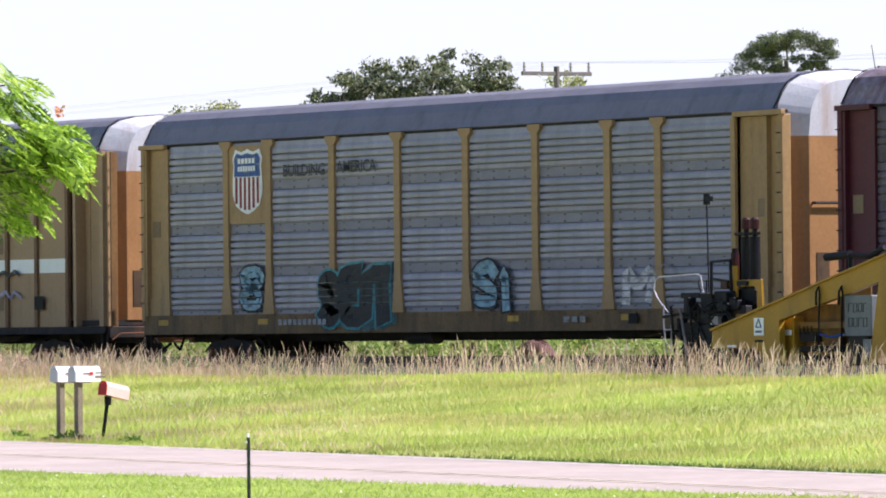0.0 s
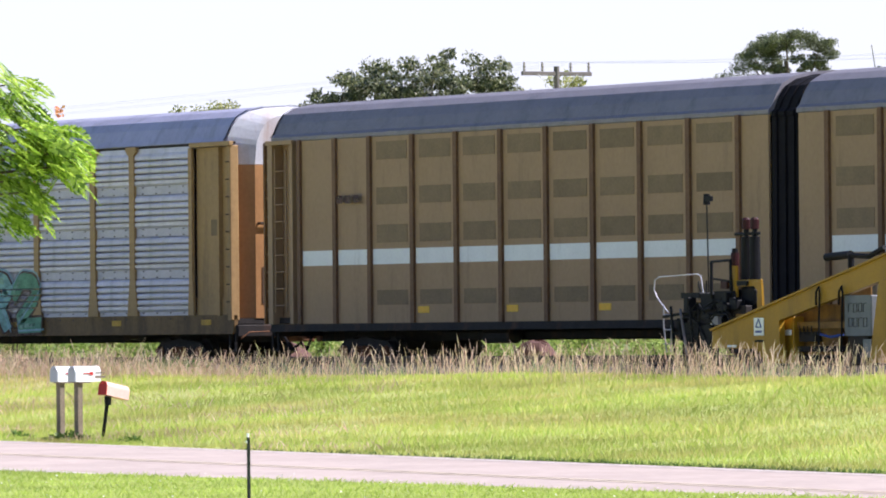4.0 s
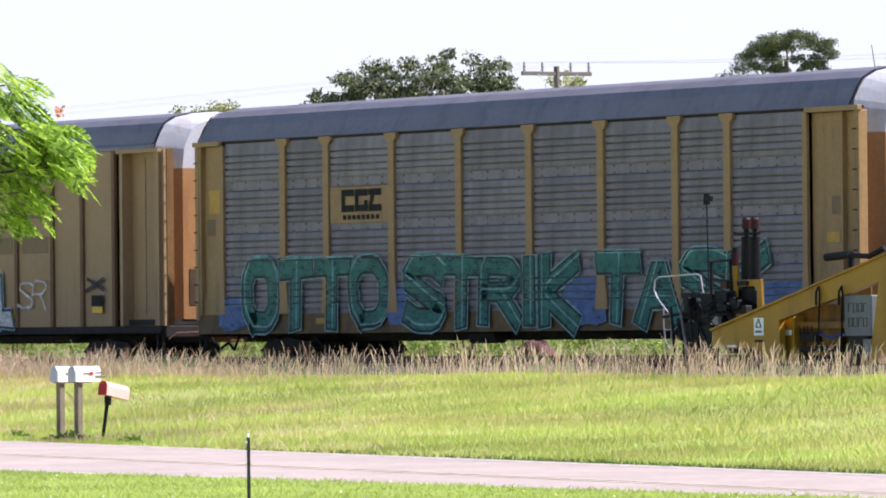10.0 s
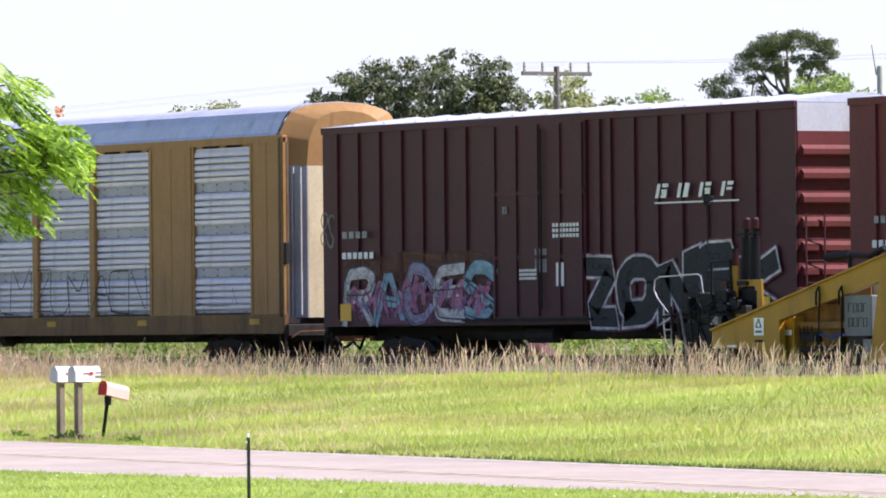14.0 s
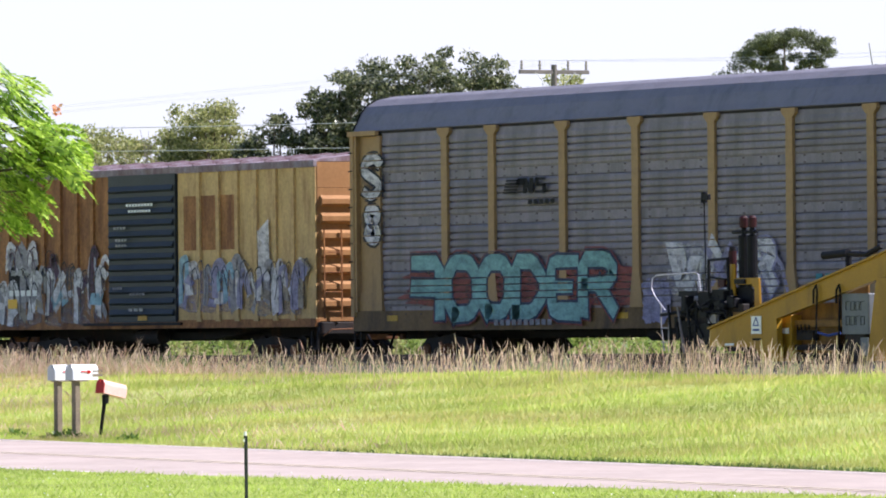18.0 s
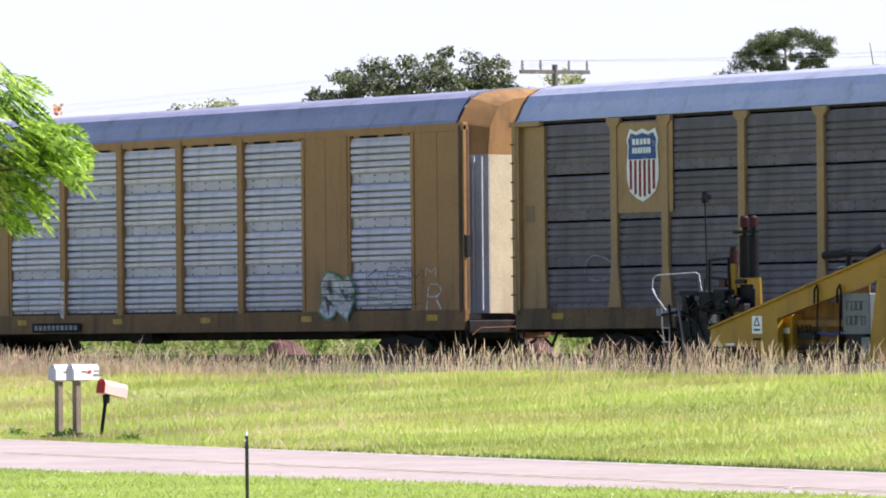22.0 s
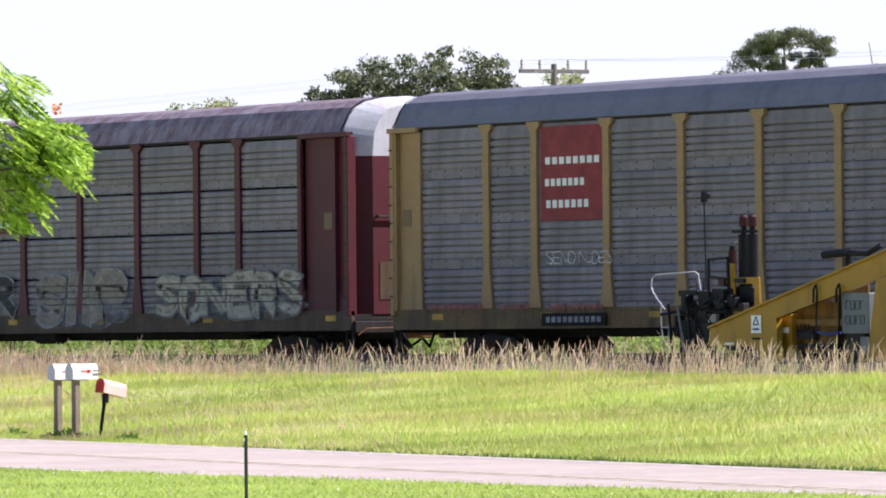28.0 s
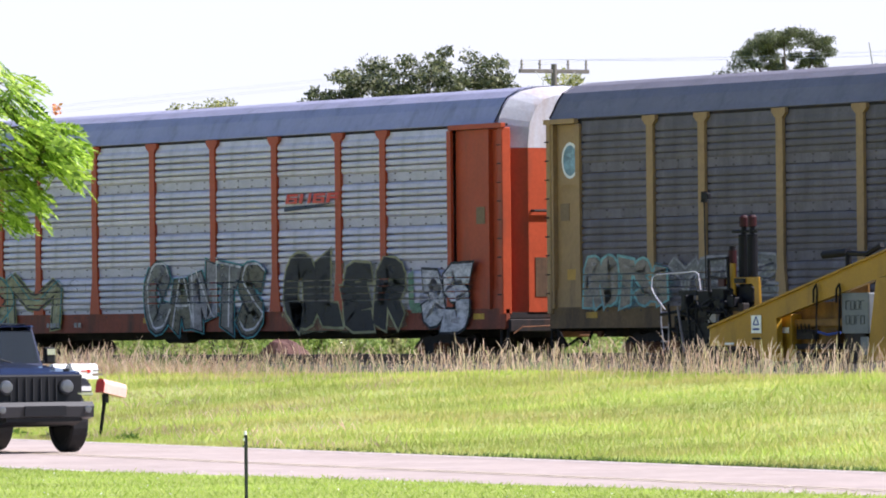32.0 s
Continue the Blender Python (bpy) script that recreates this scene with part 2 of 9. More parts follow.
    def mesh(self, name, mat, smooth=False):
        me = bpy.data.meshes.new(name)
        me.from_pydata(self.v, [], self.f)
        if mat:
            me.materials.append(mat)
        if smooth:
            me.polygons.foreach_set("use_smooth", [True] * len(me.polygons))
        bm = bmesh.new()
        bm.from_mesh(me)
        bmesh.ops.recalc_face_normals(bm, faces=bm.faces)
        bm.to_mesh(me)
        bm.free()
        return me


def part(name, shape, mat, parent, label="", at=None, smooth=False):
    me = shape if isinstance(shape, bpy.types.Mesh) else shape.mesh(name, mat, smooth)
    ob = new(name, me)
    ob.parent = parent
    if at:
        ob.location = at
    return tagged(ob, label) if label else ob


def thing(name, at, label, category, group="", rz=0.0):
    ob = new(name)
    ob.matrix_basis = pose(*at, 0, 0, rz)
    return tagged(ob, label, category, group)


def solid(name, shape, mat, label, category="", kind="", group="", at=None, smooth=False):
    ob = new(name, shape.mesh(name, mat, smooth))
    if at:
        ob.location = at
    return tagged(ob, label, category, group, kind)


# ---- the ground, road and railway ----
def far_edge(x):
    """Far edge of the road, which runs at nine degrees to the railway."""
    if x < -120:      # the road bends to run beside the railway
        x = -120 - 25 * (1 - math.exp((x + 120) / 25))
    if x > -45:
        x = -45 + 25 * (1 - math.exp(-(x + 45) / 25))
    return 44.4 - 0.180 * (x + 69.7)


def ground_z(x, y):
    e = far_edge(x)
    if y < e + 0.2:
        return 0.0
    t = min(1.0, (y - e - 0.2) / max(1.0, 66.5 - e))
    lift = 0.80 * (t * t * (3 - 2 * t) * 0.45 + t * 0.55)
    swell = 0.05 * noise.noise((x * 0.12, y * 0.15, 0.0)) * t
    if y > 66.5:
        lift = 0.80 - 0.18 * min(1.0, (y - 66.5) / 2.0)
    if y > 78.8:
        lift = 0.62 - 0.3 * min(1.0, (y - 78.8) / 4.0)
    return lift + swell


def build_ground():
    xs = sorted(set([-4000, -1500, -700, -350, -240] + list(range(-200, -39, 2)) + [-20, 10, 60, 200, 600, 1500, 4000]))
    ys = sorted(set([-3000, -800, -200, -40, 0, 20, 30, 36] + [38 + 0.75 * i for i in range(56)] + [82, 90, 100, 120, 160, 260, 500, 1200, 4000]))
    s = Shape()
    s.v = [(x, y, ground_z(x, y) - (0.03 if y <= far_edge(x) - 0.2 and y > 30 else 0.0)) for x in xs for y in ys]
    ny = len(ys)
    s.f = [(i * ny + j, (i + 1) * ny + j, (i + 1) * ny + j + 1, i * ny + j + 1) for i in range(len(xs) - 1) for j in range(ny - 1)]
    solid("ground", s, soil, "gently rising grassy ground beside the railway", "ground", "structure", smooth=True)


def strip(x0, x1, off0, off1, z):
    s = Shape()
    step = 10
    for x in range(x0, x1, step):
        a, b = x, min(x1, x + step)
        s.quad((a, far_edge(a) + off0, z), (b, far_edge(b) + off0, z), (b, far_edge(b) + off1, z), (a, far_edge(a) + off1, z))
    return s


build_ground()
s = Shape()
for x in range(-1000, 500, 10):
    a, b = x, x + 10
    s.quad((a, far_edge(a) - 7.6, 0.02), (b, far_edge(b) - 7.6, 0.02), (b, far_edge(b), 0.02), (a, far_edge(a), 0.02))
    s.quad((a, far_edge(a), 0.02), (b, far_edge(b), 0.02), (b, far_edge(b) + 0.05, -0.08), (a, far_edge(a) + 0.05, -0.08))
    s.quad((a, far_edge(a) - 7.6, 0.02), (b, far_edge(b) - 7.6, 0.02), (b, far_edge(b) - 7.65, -0.08), (a, far_edge(a) - 7.65, -0.08))
solid("road", s, road_mat, "pale sun-bleached asphalt two-lane road", "road", "structure")
solid("road_edge_line", strip(-1000, 500, -0.42, -0.30, 0.024), line_white, "white painted edge line on the road", "road marking", "structure")
solid("road_edge_line", strip(-1000, -75, -6.95, -6.83, 0.024), line_white, "white painted edge line on the road", "road marking", "structure")
solid("road_centre_line", strip(-1000, 500, -3.62, -3.5, 0.024), road_line, "faded yellow painted centre line on the road", "road marking", "structure")
solid("road_centre_line", strip(-1000, 500, -3.88, -3.76, 0.024), road_line, "faded yellow painted centre line on the road", "road marking", "structure")

# A dark strip drawn for the shadow at the verge grass's foot.
edge_shade_soil = material("dark_road_shoulder_soil", (0.17, 0.14, 0.09), 0.95, vary=0.4, scale=2.5, bump=0.02, bump_scale=15)
solid("road_shoulder", strip(-90, -30, 0.0, 0.16, 0.012), edge_shade_soil, "narrow dark strip drawn as grass shadow along the road edge", "road shoulder", "structure")
MAIN_Y, SIDING_Y, SIDING_RAIL = SIDE_Y + 1.55, 72.2, 1.14


def build_track(y, rail_z, x0, x1):
    bed = Shape().extrude([(y - 2.6, 0.3), (y - 1.5, rail_z - 0.19), (y + 1.5, rail_z - 0.19), (y + 2.6, 0.3)], x0, x1)
    solid("ballast_bed", bed, ballast_mat, "dark crushed-stone ballast bed under the track", "ballast", "structure")
    prof = [(-0.07, -0.17), (0.07, -0.17), (0.07, -0.155), (0.012, -0.13), (0.012, -0.045), (0.036, -0.035), (0.036, -0.005), (0.03, 0), (-0.03, 0), (-0.036, -0.005), (-0.036, -0.035), (-0.012, -0.045), (-0.012, -0.13), (-0.07, -0.155)]
    for side in (-0.755, 0.755):
        solid("rail", Shape().extrude([(y + side + a, rail_z + b) for a, b in prof], x0, x1), rail_steel, "worn steel running rail on timber ties", "rail", "structure")
    tie = Shape().bevelled(-0.11, 0.11, y - 1.3, y + 1.3, rail_z - 0.34, rail_z - 0.165, 0.01)
    all_ties = Shape()
    for i in range(160):
        n = len(all_ties.v)
        dx = -185 + i * 0.55 * 1.2
        all_ties.v += [(a + dx, b, c) for a, b, c in tie.v]
        all_ties.f += [tuple(n + q for q in f) for f in tie.f]
    solid("railway_ties", all_ties, dark_steel, "row of dark creosoted timber railway ties", "railway ties", "stuff")


build_track(MAIN_Y, RAIL_Z, -900, 640)
build_track(SIDING_Y, SIDING_RAIL, -900, 640)


# ---- railway cars ----
# Every car: x from its far end, y from its near side inwards, z above the rails.
def corrugated(width, height, k=1.0):
    """A steel sheet: a flat riveted foot, then rounded level swells parted by four narrow creases."""
    pts = [(0.0, 0.0), (0.0, 0.19), (-0.02 * k, 0.205), (-0.05 * k, 0.24), (-0.052 * k, 0.311)]
    for i in range(4):
        a = 0.313 + 0.142 * i
        pts += [(0.10 * k, a), (0.10 * k, a + CREASE)]
        if i < 3:
            pts += [(-0.030 * k, a + CREASE + 0.004), (-0.046 * k, a + 0.05), (-0.050 * k, a + 0.085), (-0.044 * k, a + 0.12), (-0.030 * k, a + 0.138)]
        else:
            pts += [(-0.030 * k, a + CREASE + 0.004), (-0.046 * k, a + 0.05), (-0.040 * k, min(a + 0.12, height - 0.03)), (-0.014 * k, min(a + 0.18, height - 0.01)), (0.0, height)]
    s = Shape()
    for (y0, z0), (y1, z1) in zip(pts, pts[1:]):
        s.quad((0, y0, z0), (width, y0, z0), (width, y1, z1), (0, y1, z1))
    s.quad((0, 0, height), (0, 0.06, height), (width, 0.06, height), (width, 0, height))
    return s


CREASE = 0.024          # height of the creases between the swells
TIER_Z, TIER = 1.115, 0.927  # foot of the lowest sheet, and the rise from sheet to sheet
TIERS = tuple((TIER_Z + TIER * k, TIER_Z + TIER * k + (0.915 if k < 3 else 1.03)) for k in range(4))


def lap_straps(parent, bays, y, sheet):
    """An added flat strip behind the posts at each sheet's foot; brighter sheets get it in a shade-darkened tone."""
    mat = strip_shade_of.get(sheet.name, sheet)
    for z0, _ in TIERS:
        part("lap_strap", Shape().box(bays[0][0], bays[-1][1], y - 0.006, y - 0.002, z0 + 0.004, z0 + 0.192), mat, parent)


def rivet_rows(parent, bays, y, mat):
    """Small bolt heads along the foot of every sheet."""
    s = Shape()
    for x0, x1 in bays:
        n = max(3, int((x1 - x0) / 0.62))
        for z0, _ in TIERS:
            for i in range(n):
                x = x0 + (x1 - x0) * (i + 0.5) / n
                for dz in (0.03, 0.165):
                    s.box(x - 0.028, x + 0.028, y - 0.012, y, z0 + dz - 0.014, z0 + dz + 0.014)
    tagged(part("bolt_row", s, mat, parent), "rows of small dark bolt heads", kind="stuff")


ROOF = [(0.02, 4.98), (-0.02, 4.985), (-0.025, 4.995), (0.05, 5.12), (0.16, 5.34), (0.30, 5.52), (0.55, 5.66), (0.95, 5.745), (1.55, 5.78)]
ROOF_CP = [(0.0, 4.82), (-0.02, 4.84), (-0.02, 4.9), (0.05, 5.02), (0.14, 5.24), (0.30, 5.45), (0.58, 5.64), (0.95, 5.75), (1.55, 5.79)]
mesh_store = {}


def stored(key, make, mat):
    if (key, mat.name) not in mesh_store:
        mesh_store[(key, mat.name)] = make().mesh(str(key[0]), mat)
    return mesh_store[(key, mat.name)]


def roof_shape(length, prof, x0=0.0):
    full = prof + [(3.1 - y, z) for y, z in prof[-2::-1]]
    return Shape().extrude(full, x0 + 0.02, x0 + length - 0.02)


def truck(parent, x):
    t = part("truck", Shape().extrude([(x - 1.25, 0.42), (x - 0.95, 0.62), (x - 0.45, 0.66), (x, 0.72), (x + 0.45, 0.66), (x + 0.95, 0.62), (x + 1.25, 0.42), (x + 0.75, 0.30), (x + 0.35, 0.18), (x - 0.35, 0.18), (x - 0.75, 0.30)], 0.42, 0.56, "y")
             .extrude([(x - 1.25, 0.42), (x - 0.95, 0.62), (x, 0.72), (x + 0.95, 0.62), (x + 1.25, 0.42), (x + 0.35, 0.18), (x - 0.35, 0.18)], 2.54, 2.68, "y")
             .box(x - 0.2, x + 0.2, 0.5, 2.6, 0.4, 0.68), dark_steel, parent)
    for dx in (-0.89, 0.89):
        for y in (0.60, 2.36):
            part("wheel", stored(("wheel",), lambda: Shape().lathe([(0, 0.10), (0.0, 0.30), (-0.02, 0.355), (0.1, 0.36), (0.115, 0.39), (0.14, 0.39), (0.14, 0.1)], "y", (0, 0, 0), 20), dark_steel), dark_steel, t, at=(x + dx, y, 0.36))
        part("axle", stored(("axle",), lambda: Shape().tube((0, 0.6, 0), (0, 2.5, 0), 0.08), dark_steel), dark_steel, t, at=(x + dx, 0, 0.36))
    for dx in (-0.89, 0.89):
        part("bearing", stored(("bearing",), lambda: Shape().lathe([(-0.05, 0.03), (-0.05, 0.10), (0.0, 0.13), (0.06, 0.13)], "y", (0, 0, 0), 12), rust_steel), rust_steel, t, at=(x + dx, 0.40, 0.40))
    for dx in (-0.2, 0.0, 0.2):
        part("spring", stored(("spring",), lambda: Shape().lathe([(0.0, 0.02)] + [(0.03 * k, 0.085 if k % 2 else 0.06) for k in range(9)] + [(0.26, 0.02)], "z", (0, 0, 0), 10), rust_steel), rust_steel, t, at=(x + dx, 0.38, 0.27))
    return t


def couplers(parent, length):
    for x, d in ((0.0, -1), (length, 1)):
        part("coupler", Shape().box(min(x - 0.3 * d, x + 0.72 * d), max(x - 0.3 * d, x + 0.72 * d), 1.43, 1.67, 0.72, 0.98).box(min(x + 0.6 * d, x + 0.9 * d), max(x + 0.6 * d, x + 0.9 * d), 1.36, 1.74, 0.68, 1.02), rust_steel, parent)
        part("end_sill", Shape().bevelled(x - 0.08, x + 0.08, 0.05, 3.05, 0.74, 1.0, 0.02), dark_steel, parent)
        part("cut_lever", Shape().pipe([(x + 0.12 * d, 0.1, 0.7), (x + 0.14 * d, 0.3, 0.84), (x + 0.16 * d, 1.2, 0.86), (x + 0.5 * d, 1.4, 0.9)], 0.016), rust_steel, parent)
        part("striker", Shape().bevelled(x - 0.02 if d > 0 else x - 0.2, x + 0.2 if d > 0 else x + 0.02, 1.2, 1.9, 0.62, 1.06, 0.03), rust_steel, parent)
        part("end_step", Shape().box(x - 0.28, x + 0.02, 0.02, 0.06, 0.42, 0.46).box(x - 0.28, x - 0.24, 0.02, 0.06, 0.46, 0.82).box(x - 0.02, x + 0.02, 0.02, 0.06, 0.46, 0.82) if d > 0 else Shape().box(x - 0.02, x + 0.28, 0.02, 0.06, 0.42, 0.46).box(x + 0.24, x + 0.28, 0.02, 0.06, 0.46, 0.82).box(x - 0.02, x + 0.02, 0.02, 0.06, 0.46, 0.82), dark_steel, parent)
        part("brake_hose", Shape().tube((x + 0.1 * d, 1.1, 0.85), (x + 0.5 * d, 1.15, 0.45), 0.03).tube((x + 0.5 * d, 1.15, 0.45), (x + 0.85 * d, 1.2, 0.6), 0.03), black_rubber, parent)


def underframe(parent, length, sill_mat, tr=(3.3, 3.3), sill=(0.80, 1.22)):
    part("side_sill", Shape().bevelled(0, length, -0.01, 0.1, sill[0], sill[1], 0.015).box(0, length, -0.03, 0.02, sill[0], sill[0] + 0.05), sill_mat, parent)
    part("side_sill", Shape().box(0, length, 3.0, 3.1, sill[0], sill[1]), sill_mat, parent)
    part("centre_sill", Shape().box(-0.1, length + 0.1, 1.25, 1.85, 0.62, 1.05).extrude([(tr[0] + 1.9, 0.80), (length - tr[1] - 1.9, 0.80), (length - tr[1] - 3.4, 0.66), (tr[0] + 3.4, 0.66)], 0.75, 2.35, "y"), dark_steel, parent)
    part("floor", Shape().box(0.02, length - 0.02, 0.1, 3.0, 1.02, 1.14), dark_steel, parent)
    truck(parent, tr[0])
    truck(parent, length - tr[1])
    couplers(parent, length)
    if sill == (0.80, 1.22):
        for k in range(6):
            x = 1.3 + (length - 2.6) * (k + 0.12 * math.sin(length * 9 + 5 * k)) / 5
            part("yellow_reflector", Shape().box(x - 0.22, x + 0.22, -0.018, -0.011, 1.0, 1.12), reflector_grimy, parent)
    part("brake_reservoir", Shape().tube((length * 0.42, 0.5, 0.72), (length * 0.42 + 1.1, 0.5, 0.72), 0.17, seg=12), dark_steel, parent)


def ladder(parent, x, y, z0, z1, mat, wide=0.42, axis="x", step=0.36):
    s = Shape()
    n = int((z1 - z0) / step)
    for i in range(n + 1):
        z = z0 + i * step
        if axis == "x":
            s.tube((x, y, z), (x + wide, y, z), 0.014, seg=5)
        else:
            s.tube((x, y, z), (x, y + wide, z), 0.014, seg=5)
    if axis == "x":
        s.box(x - 0.02, x + 0.01, y, y + 0.03, z0 - 0.15, z1 + 0.15).box(x + wide - 0.01, x + wide + 0.02, y, y + 0.03, z0 - 0.15, z1 + 0.15)
    else:
        s.box(x - 0.02, x + 0.01, y, y + 0.03, z0 - 0.15, z1 + 0.15).box(x - 0.02, x + 0.01, y + wide, y + wide + 0.03, z0 - 0.15, z1 + 0.15)
    part("ladder", s, mat, parent)


def end_wall(parent, x, d, lower, upper, split, top_prof, facet=None):
    """The end of an enclosed car: its corners are cut back; doors below, a cap that narrows from the roof above."""
    def ring(at, k, drop):
        half = [(1.55 + (max(0.03, y) - 1.55) * (k - drop * 0.4 * (z - split) / 1.3), z - 0.02 - drop * (z - split) / 1.3) for y, z in top_prof if z > split + 0.1]
        low = 1.55 - 1.52 * k
        pts = [(low, split + 0.004)] + half + [(3.1 - y, z) for y, z in half[-2::-1]] + [(3.1 - low, split + 0.004)]
        return [(at, y, z) for y, z in pts]
    deep = 0.30 if d > 0 else 0.06
    back, front = ring(x - deep * d, 1.0, 0.0), ring(x, 0.66, 0.18)
    cap, n = Shape(), len(back)
    cap.v = back + front
    cap.f = [(i, (i + 1) % n, n + (i + 1) % n, n + i) for i in range(n)] + [tuple(range(n)), tuple(range(n, 2 * n))]
    part("end_cap", cap, upper, parent)
    part("edge_seal", Shape().extrude([(1.55 + (y - 1.55) * 1.008, z + 0.015) for y, z in top_prof[2:]] + [(3.1 - 1.55 - (y - 1.55) * 1.008, z + 0.015) for y, z in top_prof[-2:1:-1]], x - (deep + 0.04) * d - 0.03, x - (deep + 0.04) * d + 0.03, closed=False), black_rubber, parent)
    a, b = x - deep * d, x
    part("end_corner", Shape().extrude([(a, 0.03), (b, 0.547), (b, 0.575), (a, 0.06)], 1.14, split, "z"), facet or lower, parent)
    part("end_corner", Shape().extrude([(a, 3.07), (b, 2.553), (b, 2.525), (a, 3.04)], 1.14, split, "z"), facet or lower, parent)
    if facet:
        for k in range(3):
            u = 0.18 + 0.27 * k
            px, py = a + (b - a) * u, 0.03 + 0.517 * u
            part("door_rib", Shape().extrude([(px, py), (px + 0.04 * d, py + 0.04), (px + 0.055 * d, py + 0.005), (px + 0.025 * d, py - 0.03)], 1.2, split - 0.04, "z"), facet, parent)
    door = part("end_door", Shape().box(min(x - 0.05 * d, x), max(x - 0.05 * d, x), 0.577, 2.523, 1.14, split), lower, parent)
    for y in (1.3, 1.9):
        part("door_rib", Shape().box(min(x, x + 0.02 * d), max(x, x + 0.02 * d), y, y + 0.06, 1.2, split - 0.05), lower, door)
    if not facet:
        part("door_recess", Shape().box(min(x, x + 0.012 * d), max(x, x + 0.012 * d), 0.70, 0.98, 1.45, 2.25), sill_dark, door)


def post_shape(width, z0, z1, cap=0.5, flare=0.24):
    s = Shape()
    h, f = width / 2, width / 2 + flare / 2
    s.extrude([(-f, z0), (f, z0), (f * 0.9 + h * 0.1, z0 + 0.12), (h, z0 + 0.8), (h, z1), (-h, z1), (-h, z0 + 0.8), (-f * 0.9 - h * 0.1, z0 + 0.12)], -0.07, -0.005, "y")
    if cap:
        s.box(-cap / 2, cap / 2, -0.085, -0.005, z1, z1 + 0.09)
        s.extrude([(-cap / 2, z1), (-h, z1 - 0.1), (h, z1 - 0.1), (cap / 2, z1)], -0.08, -0.005, "y")
    return s


CLASSIC = ((1.30, 3.84), (4.12, 5.76), (6.04, 8.57), (8.86, 11.38), (11.66, 14.22), (14.50, 17.02), (17.30, 19.84), (20.12, 21.78), (22.02, 24.58))
swell = {"soot_brown_galvanised_steel": 0.3, "grimy_galvanised_steel": 0.34, "dull_galvanised_steel": 0.42, "grey_galvanised_steel": 0.6}


def classic_rack(at_s, paint, sheet, roof, label, length=26.45, plates=(), end=None, cap=None, gapped=False):
    car = thing("autorack_car", (-at_s, SIDE_Y, RAIL_Z), label, "railway car", "cars of the freight train")
    underframe(car, length, sill_of[paint.name])
    tiers = TIERS if not gapped else tuple((a, b - 0.035) for a, b in TIERS)
    for i, (x0, x1) in enumerate(CLASSIC):
        for k, (z0, z1) in enumerate(tiers):
            key = ("panel", round(x1 - x0, 2), round(z1 - z0, 3))
            ob = part("panel", stored(key, lambda: corrugated(x1 - x0, z1 - z0, swell.get(sheet.name, 1.0)), sheet), sheet, car, at=(x0, 0.0, z0))
    rivet_rows(car, CLASSIC, -0.006, bolt_mat)
    lap_straps(car, CLASSIC, 0.0, sheet)
    for i in range(len(CLASSIC) - 1):
        x = (CLASSIC[i][1] + CLASSIC[i + 1][0]) / 2
        part("post", stored(("post", 1), lambda: post_shape(0.24, 1.22, 4.88), paint), paint, car, at=(x, 0, 0))
    for x in (1.22, 24.68):
        part("post", stored(("post", 2), lambda: post_shape(0.16, 1.22, 4.88, cap=0, flare=0.1), paint), paint, car, at=(x, 0, 0))
    # The rail and strip are coloured dark as the shadow line below the roof.
    part("top_rail", Shape().bevelled(0, length, 0.01, 0.08, 4.93, 4.985, 0.01), dark_steel, car)
    part("eave_strip", Shape().bevelled(0, length, -0.02, 0.06, 4.945, 4.978, 0.008), dark_steel, car)
    # end bays: a recessed sheet, a corner post with grab rungs, a bracket above
    for x0, x1, corner in ((0.0, 1.14, 0.0), (24.76, length, 1.0)):
        bay = part("end_bay_sheet", Shape().box(x0 + 0.02, x1 - 0.02, 0.05, 0.08, 1.2, 4.88).box(x0 + 0.05, x1 - 0.05, 0.02, 0.05, 1.22, 1.6), paint, car)
        part("placard", Shape().box((x0 + x1) / 2 - 0.2, (x0 + x1) / 2 + 0.15, 0.04, 0.048, 2.95, 3.3), tan_mesh, bay)
        xc = x1 - 0.16 if corner else x0
        part("corner_post", Shape().bevelled(xc, xc + 0.16, -0.07, 0.14, 1.1, 4.9, 0.015), paint, car)
        part("end_bracket", Shape().bevelled(x0 - 0.02, x1 + 0.05, -0.12, -0.01, 4.89, 4.99, 0.01), paint, car)
        xl = x1 - 0.62 if corner else x0 + 0.2
        part("upright", Shape().box(xl - 0.03, xl + 0.05, -0.05, 0.1, 1.2, 4.88), paint, car)
        for k in range(9):
            part("grab_rung", Shape().tube((xc + 0.01, -0.10, 1.5 + 0.38 * k), (xc + 0.15, -0.10, 1.5 + 0.38 * k), 0.014, seg=5), dark_steel, car)
    part("far_side", Shape().box(0.02, length - 0.02, 3.02, 3.08, 1.2, 4.98), sheet, car)
    part("roof", roof_shape(length - 0.40, ROOF, 0.08), roof, car)
    for i in range(1, 9) if roof is not roof_pale else ():
        part("roof_seam", stored(("roof_seam",), lambda: Shape().extrude([(y - 0.0025, z + 0.0025) for y, z in ROOF[2:]], -0.02, 0.02, closed=False), roof), roof, car, at=(length * i / 9, 0, 0))
    end_wall(car, length, 1, end or end_orange, cap or cap_white, 4.48, ROOF)
    end_wall(car, 0.0, -1, end or end_orange, cap or cap_white, 4.48, ROOF)
    part("end_grab_rail", Shape().pipe([(length, 0.62, 3.2), (length + 0.07, 0.64, 3.2), (length + 0.07, 1.38, 3.2), (length, 1.4, 3.2)], 0.03), dark_steel, car)
    return car


FRAMED = ((1.32, 3.90), (6.11, 8.66), (8.92, 11.47), (11.73, 14.30), (14.56, 17.15), (17.40, 19.97), (22.10, 24.68))


